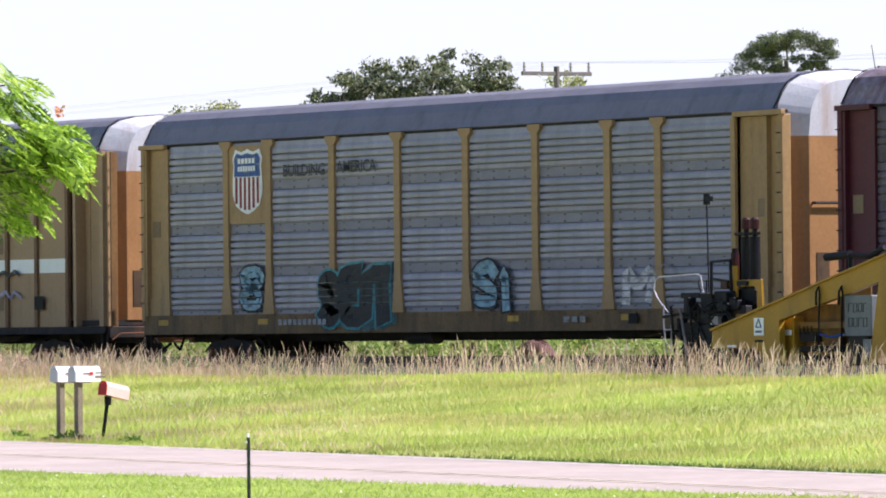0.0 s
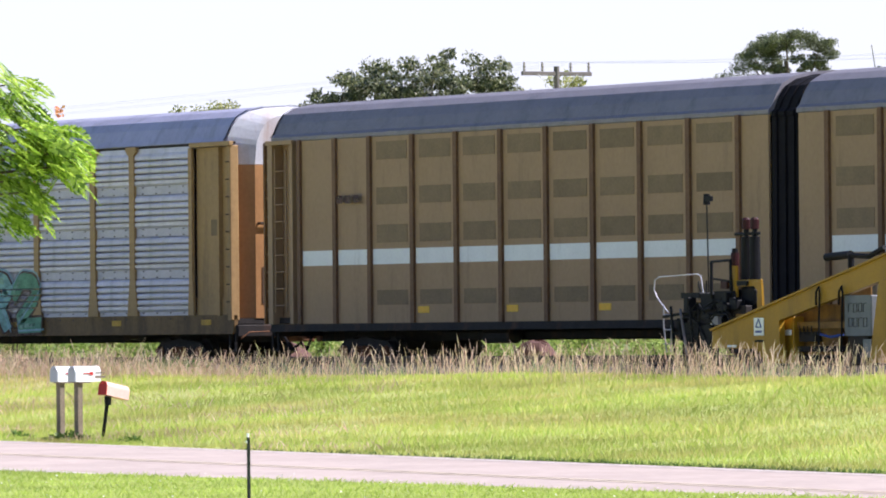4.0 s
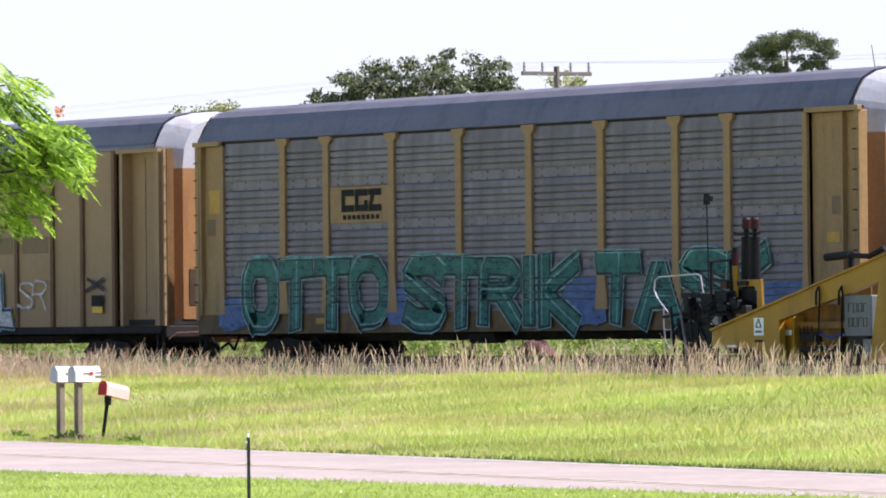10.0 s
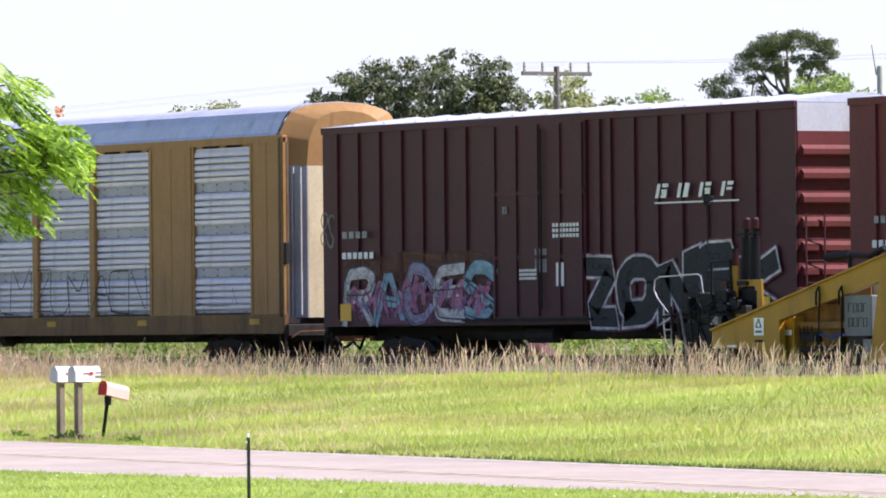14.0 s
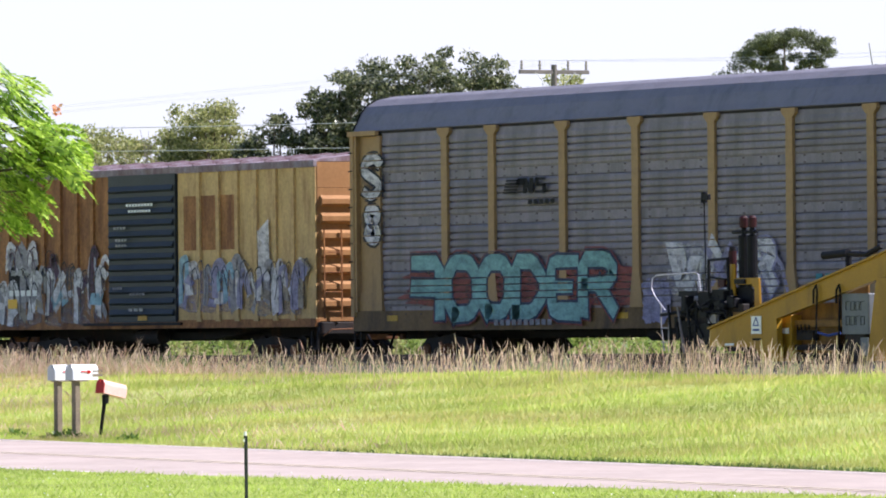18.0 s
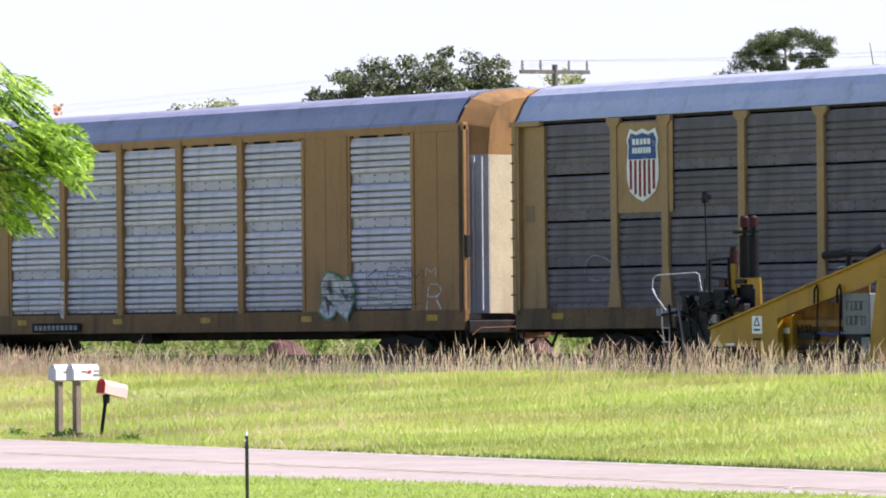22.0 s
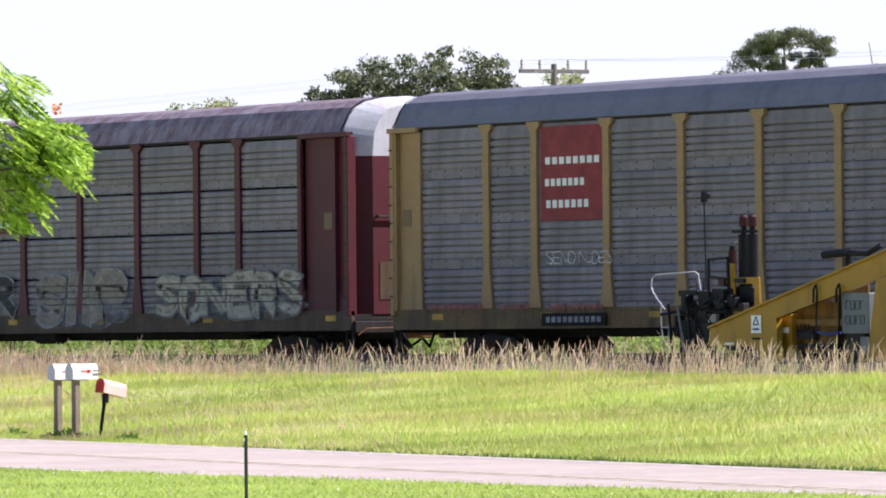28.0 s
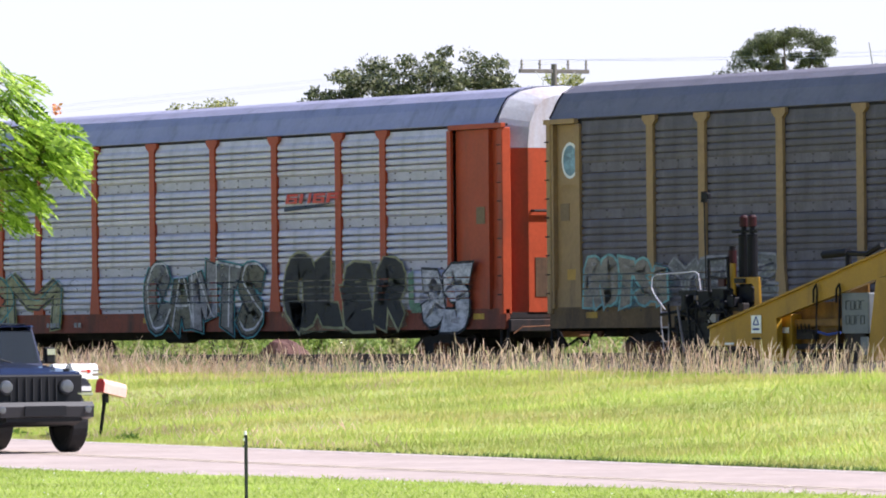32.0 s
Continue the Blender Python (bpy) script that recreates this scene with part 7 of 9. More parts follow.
def plate(car, name, x0, x1, z0, z1, mat, y=-0.08):
    if name == "spray_patch":
        # an uneven sprayed cloud
        s, n = Shape(), 90
        cx, cz, w, h = (x0 + x1) / 2, (z0 + z1) / 2, (x1 - x0) / 2, (z1 - z0) / 2
        ring = []
        for i in range(n):
            a = 2 * math.pi * i / n
            ca, sa = math.cos(a), math.sin(a)
            k = (abs(ca) ** 5 + abs(sa) ** 5) ** (-1 / 5) * (0.98 + 0.12 * noise.noise((ca * 3 + x0, sa * 3, z0 * 5)) + 0.12 * noise.noise((ca * 9 + x0, sa * 9, z0 * 5)))
            ring.append((cx + w * ca * k, y, cz + h * sa * k))
        s.quad(*ring)
        mat = black_spray if mat is ink else mat
        s.v = [(a_, max(y, skin.get(car.name, -0.066) + 0.005) if y < 0 else y, c_) for a_, _, c_ in s.v]
        me = s.mesh("spray_patch", on_car(mat, car))
        return part("graffiti", me, mat, car)
    return part(name, Shape().box(x0, x1, y, y + 0.008, z0, z1), mat, car)


def shield(car, x0, x1, z0, z1):
    """A shield: white rim, blue head, upright red and white stripes."""
    w, h, cx = x1 - x0, z1 - z0, (x0 + x1) / 2

    def outline(k, top=1.0, bottom=0.0):
        left = [(-0.5, 0.86), (-0.40, 1.0), (-0.20, 0.955), (0.0, 1.0)]
        low = [(-0.5, 0.86), (-0.46, 0.74), (-0.5, 0.5), (-0.49, 0.3), (-0.40, 0.14), (-0.2, 0.05), (0.0, 0.0)]
        pts = low[::-1] + left[1:]
        pts = pts + [(-a, b) for a, b in pts[-2:0:-1]]
        return [(cx + a * w * k, z0 + h * (0.5 + (b - 0.5) * k)) for a, b in pts]
    part("emblem_rim", Shape().extrude(outline(1.0), -0.062, -0.05, "y"), white_mark, car)
    part("emblem_field", Shape().extrude(outline(0.88), -0.066, -0.06, "y"), white_mark, car)
    part("emblem_head", Shape().extrude([(cx + a * w, z0 + h * b) for a, b in ((-0.44, 0.58), (0.44, 0.58), (0.42, 0.74), (0.44, 0.85), (0.35, 0.94), (0.19, 0.91), (0.0, 0.94), (-0.19, 0.91), (-0.35, 0.94), (-0.44, 0.85), (-0.42, 0.74))], -0.071, -0.064, "y"), paint_emblem_blue, car)
    for i in range(6):
        a = -0.40 + 0.145 * i
        low = 0.17 if i in (0, 5) else (0.10 if i in (1, 4) else 0.07)
        part("emblem_stripe", Shape().box(cx + a * w, cx + (a + 0.075) * w, -0.071, -0.064, z0 + h * low, z0 + h * 0.57), paint_cpred, car)
    for z, n in ((0.78, 5), (0.66, 7)):
        for i in range(n):
            a = -0.30 + 0.60 * i / n
            part("emblem_lettering", Shape().box(cx + a * w, cx + (a + 0.42 / n) * w, -0.076, -0.07, z0 + h * z, z0 + h * (z + 0.08)), white_mark, car)


def slanted(x0, x1, z0, z1, y, lean=0.25):
    k = (z1 - z0) * lean
    return Shape().extrude([(x0, z0), (x1, z0), (x1 + k, z1), (x0 + k, z1)], y, y + 0.006, "y")


def horse_bars(car, x0, x1, z0, z1, mat):
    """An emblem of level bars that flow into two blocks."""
    w, h = x1 - x0, z1 - z0
    for i in range(5):
        z = z0 + h * i / 5
        part("emblem_bar", slanted(x0 + w * 0.02 * i, x0 + w * (0.30 + 0.03 * i), z, z + h * 0.12, -0.092), mat, car)
    part("emblem_bar", slanted(x0 + w * 0.30, x0 + w * 0.50, z0 + h * 0.55, z1, -0.092, 0.4), mat, car)
    for a in (0.46, 0.60):
        part("emblem_bar", slanted(x0 + w * a, x0 + w * (a + 0.08), z0, z1, -0.092, 0.1), mat, car)
    part("emblem_bar", Shape().extrude([(x0 + w * 0.48, z1), (x0 + w * 0.55, z1), (x0 + w * 0.68, z0), (x0 + w * 0.61, z0)], -0.093, -0.087, "y"), mat, car)
    for z in (0.0, 0.42, 0.84):
        part("emblem_bar", slanted(x0 + w * 0.74, x0 + w * 0.97, z0 + h * z, z0 + h * (z + 0.16), -0.092, 0.1), mat, car)
    part("emblem_bar", Shape().box(x0 + w * 0.74, x0 + w * 0.82, -0.092, -0.086, z0 + h * 0.45, z0 + h * 0.9), mat, car)
    part("emblem_bar", Shape().box(x0 + w * 0.90, x0 + w * 0.98, -0.092, -0.086, z0 + h * 0.1, z0 + h * 0.55), mat, car)


def block_word(car, x0, x1, z0, z1, mat, n):
    """An emblem of a few squared loops."""
    step, h = (x1 - x0) / n, z1 - z0
    for i in range(n):
        a, b, t = x0 + i * step + 0.02, x0 + (i + 1) * step - 0.03, step * 0.24
        part("emblem_bar", Shape().box(a, b, -0.066, -0.06, z0, z0 + t), mat, car)
        part("emblem_bar", Shape().box(a, b, -0.066, -0.06, z1 - t, z1), mat, car)
        part("emblem_bar", Shape().box(a, a + t, -0.066, -0.06, z0 + t, z1 - t) if i != 2 else slanted(a, a + t, z0 + t, z1 - t, -0.066, 0.5), mat, car)
        if i == 1:
            part("emblem_bar", Shape().box(b - t, b, -0.066, -0.06, z0 + t, z0 + h * 0.5), mat, car)


def slant_word(car, x0, x1, z0, z1, mat, n, wide=0.84):
    """An emblem of slanted blocks, each with its own cut-outs."""
    step, h = (x1 - x0) / n, z1 - z0
    for i in range(n):
        a, b = x0 + i * step, x0 + (i + wide) * step
        part("emblem_bar", slanted(a, a + step * 0.24 * wide / 0.84, z0, z1, -0.092, 0.35), mat, car)
        if i != 1:
            part("emblem_bar", slanted(a + step * 0.24 + h * 0.26, b + h * 0.26, z1 - h * 0.26, z1, -0.092, 0.35), mat, car)
            part("emblem_bar", slanted(a + step * 0.24 + h * 0.13, b + h * 0.1, z0 + h * 0.40, z0 + h * 0.6, -0.092, 0.35), mat, car)
        if i in (0, 1, 2):
            part("emblem_bar", slanted(b - step * 0.22, b, z0, z1 if i == 1 else z0 + h * 0.42, -0.092, 0.35), mat, car)
        if i in (0, 2):
            part("emblem_bar", slanted(a + step * 0.24, b - step * 0.22, z0, z0 + h * 0.2, -0.092, 0.35), mat, car)


def swoosh_bar(car, x0, x1, z0, z1):
    part("emblem_bar", Shape().extrude([(x0, z0), (x0 + (x1 - x0) * 0.5, z0 + (z1 - z0) * 0.35), (x1, z1), (x0 + (x1 - x0) * 0.4, z0 + (z1 - z0) * 0.75), (x0, z0 + (z1 - z0) * 0.55)], -0.092, -0.086, "y"), paint_navy, car)


def monogram(car, x0, x1, z0, z1, mat):
    """An emblem of one unbroken bent band."""
    w, h, t = x1 - x0, z1 - z0, (z1 - z0) * 0.17
    for box_ in ((x0, x0 + t, z0, z1), (x0 + t, x0 + w * 0.44, z0, z0 + t), (x0 + t, x0 + w * 0.44, z1 - t, z1), (x0 + w * 0.54, x0 + w * 0.54 + t, z0, z1), (x1 - t, x1, z0, z1)):
        part("emblem_bar", Shape().box(box_[0], box_[1], -0.03, -0.022, box_[2], box_[3]), mat, car)
    part("emblem_bar", Shape().extrude([(x0 + w * 0.54 + t * 0.2, z1), (x0 + w * 0.54 + t * 1.3, z1), (x1 - t * 0.2, z0), (x1 - t * 1.3, z0)], -0.034, -0.027, "y"), mat, car)


def ring_shape(cx, cz, rx, rz, thick, y):
    s, n = Shape(), 32
    for i in range(n):
        a, b = 2 * math.pi * i / n, 2 * math.pi * (i + 1) / n
        s.quad(*[(cx + rx * k * math.cos(t), y, cz + rz * k * math.sin(t)) for t, k in ((a, 1), (b, 1), (b, 1 - thick), (a, 1 - thick))])
    return s


def crest(car, x0, x1, z0, z1):
    cx, cz, rx, rz = (x0 + x1) / 2, (z0 + z1) / 2, (x1 - x0) / 2, (z1 - z0) / 2
    part("emblem_ring", ring_shape(cx, cz, rx, rz, 0.22, -0.03), ink, car)
    part("emblem_ring", ring_shape(cx, cz + rz * 0.25, rx * 0.6, rz * 0.42, 0.9, -0.03), ink, car)
    part("emblem_bar", Shape().box(cx - rx * 0.45, cx + rx * 0.45, -0.034, -0.028, cz - rz * 0.55, cz - rz * 0.1), line_yellow, car)
    part("emblem_bar", Shape().extrude([(cx - rx * 0.2, cz - rz * 0.45), (cx + rx * 0.2, cz - rz * 0.45), (cx, cz - rz * 0.15)], -0.04, -0.034, "y"), ink, car)


def oval_emblem(car, x0, x1, z0, z1):
    cx, cz, rx, rz = (x0 + x1) / 2, (z0 + z1) / 2, (x1 - x0) / 2, (z1 - z0) / 2
    part("emblem_ring", ring_shape(cx, cz, rx, rz, 0.16, -0.03), white_mark, car)
    part("emblem_ring", ring_shape(cx, cz, rx * 0.84, rz * 0.84, 0.98, -0.028), paint_sky, car)


def tank_point(x, z, lift):
    """On the tank's skin at height z."""
    r = 1.47 + lift
    dz = max(-1.4, min(1.4, z - 2.64))
    return (x, 1.55 - math.sqrt(r * r - dz * dz), z)


def tank_bars(car, n, x0, x1, z0, z1, mat, rows):
    step, h = (x1 - x0) / n, (z1 - z0) / rows
    for r in range(rows):
        for i in range(n):
            a, b, c, d = x0 + (i + 0.12) * step, x0 + (i + 0.88) * step, z0 + (r + 0.15) * h, z0 + (r + 0.8) * h
            part("letter_bar", Shape().quad(tank_point(a, c, 0.012), tank_point(b, c, 0.012), tank_point(b, d, 0.012), tank_point(a, d, 0.012)), mat, car)


def tank_disc(car, x0, x1, z0, z1):
    cx, cz, rx, rz = (x0 + x1) / 2, (z0 + z1) / 2, (x1 - x0) / 2, (z1 - z0) / 2
    s, n = Shape(), 28
    for i in range(n):
        a, b = 2 * math.pi * i / n, 2 * math.pi * (i + 1) / n
        s.quad(tank_point(cx, cz, 0.014), tank_point(cx + rx * math.cos(a), cz + rz * math.sin(a), 0.014), tank_point(cx + rx * math.cos(b), cz + rz * math.sin(b), 0.014))
    part("emblem_disc", s, white_mark, car)
    for i in range(5):
        a = radians(200 + 35 * i)
        part("emblem_ray", Shape().quad(tank_point(cx, cz - rz * 0.1, 0.018), tank_point(cx + rx * 0.8 * math.cos(a), cz + rz * 0.8 * math.sin(a), 0.018), tank_point(cx + rx * 0.8 * math.cos(a + 0.08), cz + rz * 0.8 * math.sin(a + 0.08), 0.018)), paint_grey, car)


graffiti(car_a, "~", 15.19, 16.35, 2.04, 2.43, ink, None)
graffiti(car_a, "~", 15.33, 16.34, 1.52, 1.97, paint_lilac, None)
plate(car_a, "placard", 17.09, 17.55, 1.40, 1.70, ink)
plate(car_b, "emblem_plate", 4.07, 5.97, 3.18, 4.87, gold, y=-0.045)
shield(car_b, 4.30, 5.64, 3.38, 4.79)
graffiti(car_b, "BUILDING", 6.61, 8.45, 4.15, 4.41, ink, None, fat=0.02)
graffiti(car_b, "AMERICA", 8.95, 10.68, 4.18, 4.44, ink, None, fat=0.02)
graffiti(car_b, "8", 4.62, 5.69, 1.28, 2.25, paint_sky, ink)
graffiti(car_b, "SEIT", 8.15, 11.32, 0.89, 2.24, ink, paint_teal, fat=0.07)
graffiti(car_b, "S1", 14.61, 16.26, 1.23, 2.26, paint_sky, ink)
graffiti(car_b, "M", 20.62, 21.69, 1.27, 2.16, paint_white, None, fat=0.08)
graffiti(car_b, "n", 21.86, 22.64, 1.62, 2.11, paint_grey, None, fat=0.0)
bars(car_b, 10, 6.34, 8.51, 0.96, 1.14, stencil_white)
bars(car_b, 3, 18.25, 19.20, 0.95, 1.12, stencil_white)
plate(car_b, "placard", 20.78, 21.12, 0.93, 1.13, ink)
horse_bars(car_c, 6.2, 8.4, 3.32, 3.8, paint_greyfade)
graffiti(car_c, "nnm", 1.66, 6.15, 1.27, 2.04, paint_white, None, fat=-0.008)
plate(car_c, "number_plate", 5.51, 7.82, 0.89, 1.18, ink)
bars(car_c, 10, 5.60, 7.73, 0.92, 1.16, stencil_white)
plate(car_c, "placard", 0.42, 1.10, 1.68, 1.93, white_mark, y=0.035)
graffiti(car_c, "GOWS", 14.48, 19.62, 1.22, 2.05, paint_white, paint_white, fat=0.09)
graffiti(car_c, "RUSA", 20.07, 24.01, 1.24, 1.91, paint_tan, paint_grey, fat=0.06)
plate(car_c, "placard", 25.16, 25.81, 2.95, 3.31, white_mark, y=0.035)
plate(car_c, "placard", 25.09, 25.88, 1.69, 1.81, white_mark, y=0.035)
horse_bars(car_d, 6.04, 8.53, 3.43, 3.87, ink)
bars(car_d, 9, 6.03, 8.53, 3.26, 3.38, ink)
graffiti(car_d, "KIENT", 3.88, 10.26, 0.84, 2.43, (paint_coral, paint_coral, paint_pinkpale, paint_coral, paint_pinkpale), paint_blue, fat=0.06, second=paint_white)
graffiti(car_d, "ISUR2", 10.70, 17.43, 0.81, 2.29, (paint_green, paint_sky, paint_tan, paint_mint, paint_green), paint_brown, fat=0.06, second=paint_sky)
bars(car_d, 10, 6.19, 8.81, 0.94, 1.11, stencil_white)
graffiti(car_d, "~~", 1.39, 2.80, 1.39, 1.63, ink, None)
bars(car_e, 3, 3.05, 4.11, 3.50, 3.75, paint_brown)
bars(car_f, 3, 15.96, 16.96, 3.53, 3.79, paint_brown)
plate(car_f, "placard", 17.54, 18.03, 1.40, 1.66, ink)
plate(car_f, "placard", 17.54, 18.34, 1.27, 1.38, line_yellow_bright)
horse_bars(car_h, 6.41, 8.59, 3.42, 3.83, ink)
bars(car_h, 9, 6.45, 8.50, 3.31, 3.40, ink)
plate(car_h, "number_plate", 7.44, 9.66, 0.83, 1.05, ink)
bars(car_h, 10, 7.52, 9.58, 0.85, 1.02, stencil_white)
horse_bars(car_j, 2.36, 3.95, 3.46, 3.78, ink)
bars(car_j, 6, 3.02, 4.02, 3.14, 3.35, ink)
bars(car_j, 7, 2.28, 4.11, 2.30, 2.50, ink)
plate(car_j, "spray_patch", 2.25, 4.25, 1.0, 2.1, ink, y=-0.07)
graffiti(car_j, "8S", 2.19, 4.31, 1.62, 2.14, ink, paint_white)
graffiti(car_j, "SA", 2.17, 4.30, 0.98, 1.63, ink, paint_white, fat=0.03)
graffiti(car_j, "GROE", 4.96, 10.15, 1.32, 2.19, None, paint_violet, fat=0.0)
graffiti(car_j, "SAWE", 10.10, 13.67, 1.28, 2.11, paint_greyfade, paint_violet, fat=0.0)
graffiti(car_j, "XK", 14.3, 15.0, 1.7, 2.25, ink, None, fat=-0.01)
graffiti(car_j, "OO", 15.40, 18.69, 1.28, 2.03, None, paint_violet, fat=-0.01)
graffiti(car_k, "CEIM", 1.20, 4.75, 0.97, 2.36, paint_white, paint_navy, fat=0.03, glow=paint_sky)
graffiti(car_k, "VESTR", 4.88, 9.29, 0.97, 2.28, paint_white, paint_navy, fat=0.03, glow=paint_sky)
graffiti(car_k, "OWEL", 9.46, 13.60, 1.00, 2.34, paint_white, paint_navy, fat=0.03, glow=paint_sky)
graffiti(car_k, "SR", 13.96, 15.39, 1.35, 2.14, paint_white, None, fat=-0.012)
graffiti(car_k, "X", 17.38, 18.19, 1.74, 2.14, ink, None)
plate(car_k, "placard", 17.65, 18.18, 1.46, 1.70, ink)
plate(car_k, "placard", 17.69, 18.18, 1.30, 1.44, line_yellow_bright)
plate(car_l, "emblem_plate", 6.08, 8.63, 3.12, 3.88, gold, y=-0.05)
block_word(car_l, 6.57, 8.32, 3.35, 3.82, ink, 3)
bars(car_l, 8, 6.61, 8.22, 3.17, 3.31, ink, y=-0.06)
plate(car_l, "notice", 0.46, 1.11, 3.42, 3.94, line_yellow, y=0.035)
graffiti(car_l, "OTTO", 2.18, 8.52, 0.86, 2.42, paint_green_dark, ink, fat=0.05, glow=paint_mint, second=paint_mint, calm=0.4)
graffiti(car_l, "STRIK", 9.29, 16.32, 0.85, 2.38, paint_green_dark, ink, fat=0.05, glow=paint_mint, second=paint_mint, calm=0.4)
plate(car_l, "spray_patch", 1.06, 2.30, 0.88, 1.61, paint_blue, y=-0.075)
plate(car_l, "spray_patch", 8.52, 9.47, 0.96, 1.78, paint_blue, y=-0.075)
plate(car_l, "spray_patch", 15.66, 17.30, 0.92, 1.87, paint_blue, y=-0.075)
graffiti(car_l, "TASK", 16.96, 23.39, 0.85, 2.37, paint_green_dark, ink, fat=0.05, glow=paint_mint, second=paint_mint, calm=0.4)
plate(car_l, "spray_patch", 23.13, 24.77, 0.90, 1.71, paint_blue, y=-0.075)
plate(car_l, "notice", 25.29, 25.73, 2.42, 2.62, line_yellow, y=0.035)
plate(car_m, "emblem_plate", 6.12, 8.54, 3.08, 3.96, panel_mid, y=-0.05)
block_word(car_m, 6.73, 8.04, 3.41, 3.80, ink, 3)
bars(car_m, 2, 6.94, 7.93, 3.14, 3.26, ink, y=-0.06)
graffiti(car_m, "[", 6.55, 6.77, 3.41, 3.84, ink, None, y=-0.06)
graffiti(car_m, "]", 8.00, 8.22, 3.38, 3.80, ink, None, y=-0.06)
graffiti(car_m, "CRANE", 1.44, 7.46, 1.25, 2.20, paint_white, paint_lilac, fat=0.05)
plate(car_m, "number_plate", 5.20, 7.27, 0.90, 1.14, ink)
bars(car_m, 10, 5.29, 7.19, 0.93, 1.12, stencil_white)
graffiti(car_m, "SERSGT", 8.93, 15.89, 0.92, 1.96, paint_lilac, paint_violet, fat=0.01)
graffiti(car_m, "SIME", 17.38, 20.19, 1.00, 1.95, paint_white, paint_blue, fat=0.06)
graffiti(car_m, "GE", 22.17, 24.24, 0.94, 1.95, paint_green, paint_mint, fat=0.0)
plate(car_m, "notice", 25.17, 25.62, 2.74, 2.90, line_yellow, y=0.035)
horse_bars(car_n, 6.16, 8.61, 3.40, 3.84, ink)
bars(car_n, 9, 6.20, 8.55, 3.28, 3.38, ink)
plate(car_n, "number_plate", 7.26, 9.68, 0.83, 1.07, ink)
bars(car_n, 10, 7.36, 9.59, 0.86, 1.05, stencil_white)
graffiti(car_n, "mm", 1.45, 3.87, 1.29, 2.63, ink, None, fat=-0.045)
graffiti(car_n, "nun", 6.13, 8.58, 1.89, 2.66, ink, None, fat=-0.045)
graffiti(car_n, "OO", 8.82, 11.44, 1.29, 2.57, paint_violet, None, fat=-0.045)
graffiti(car_n, "ZLM", 11.72, 14.26, 1.27, 2.39, ink, None, fat=-0.045)
graffiti(car_n, "ZUM", 14.49, 17.08, 1.28, 2.37, ink, None, fat=-0.045)
graffiti(car_n, "AEN", 17.30, 19.94, 1.26, 2.35, ink, None, fat=-0.045)
graffiti(car_n, "~", 3.90, 6.08, 2.03, 2.42, paint_violet, None, fat=-0.01)
graffiti(car_n, "u", 22.45, 24.52, 1.38, 1.87, ink, None, fat=-0.045)
slant_word(car_o, 13.62, 16.82, 3.38, 3.66, white_mark, 4, 0.5)
plate(car_o, "emblem_bar", 13.6, 16.7, 3.27, 3.30, white_mark, y=-0.092)
bars(car_o, 4, 0.95, 2.09, 2.76, 2.97, stencil_white)
bars(car_o, 6, 0.94, 2.35, 2.33, 2.53, white_mark)
bars(car_o, 2, 7.67, 7.88, 3.15, 3.38, stencil_white)
bars(car_o, 8, 9.65, 10.71, 2.66, 2.98, white_mark, rows=3)
bars(car_o, 8, 8.33, 9.08, 1.83, 2.07, white_mark, rows=3)
plate(car_o, "placard", 9.78, 10.08, 1.70, 2.17, white_mark)
plate(car_o, "placard", 8.94, 9.41, 1.98, 2.46, paint_grey)
plate(car_o, "spray_patch", 1.04, 7.32, 1.84, 2.46, haze_of(paint_rust), y=-0.062)
mural(car_o, 1.03, 6.9, 0.95, 1.9, (paint_pink, paint_lilac, paint_pink), 11, paint_pinkdark, 0.7)
graffiti(car_o, "RACES", 1.03, 7.31, 0.92, 2.24, (paint_white, paint_sky, paint_lilac), None, fat=0.025, second=paint_navy)
graffiti(car_o, "ZONEK", 10.76, 17.92, 0.89, 2.39, ink, paint_white, fat=0.06, glow=paint_pinkdark)
plate(car_o, "reflector", 0.86, 1.32, 1.05, 1.41, line_yellow_bright)
plate(car_o, "reflector", 17.35, 17.76, 1.05, 1.42, line_yellow_bright)
graffiti(car_o, "8S", -0.01, 0.59, 2.61, 3.37, paint_greyfade, None, fat=-0.02)
bars(car_p, 2, 0.92, 1.36, 2.73, 2.93, stencil_white)
bars(car_p, 6, 0.85, 2.16, 2.27, 2.48, white_mark)
mural(car_p, 2.06, 5.4, 0.86, 2.2, (paint_grey, paint_white, paint_sky), 12)
plate(car_p, "placard", 5.88, 6.13, 3.12, 3.39, white_mark)
plate(car_p, "placard", 5.50, 5.81, 2.49, 2.69, white_mark)
plate(car_p, "reflector", 0.90, 1.50, 1.17, 1.86, box_yellow)
plate(car_p, "placard", 7.05, 7.42, 1.69, 1.96, white_mark, y=-0.11)
bars(car_p, 4, 7.83, 8.47, 2.83, 2.90, stencil_white, y=-0.11)
graffiti(car_p, "GR", 9.40, 11.07, 1.66, 2.40, paint_grey, None, fat=0.0)
horse_bars(car_r, 6.41, 8.16, 3.55, 3.86, ink)
bars(car_r, 5, 7.38, 8.49, 3.31, 3.45, ink)
plate(car_r, "spray_patch", 2.27, 11.67, 1.24, 2.10, paint_redfade, y=-0.075)
graffiti(car_r, "S", 0.55, 1.40, 3.5, 4.5, paint_white, ink, fat=0.0)
graffiti(car_r, "8", 0.60, 1.35, 2.6, 3.5, paint_white, ink, fat=0.0)
graffiti(car_r, "fOODER", 2.66, 10.79, 0.98, 2.36, paint_mint, paint_navy, fat=0.04, glow=paint_redfade, calm=0.3)
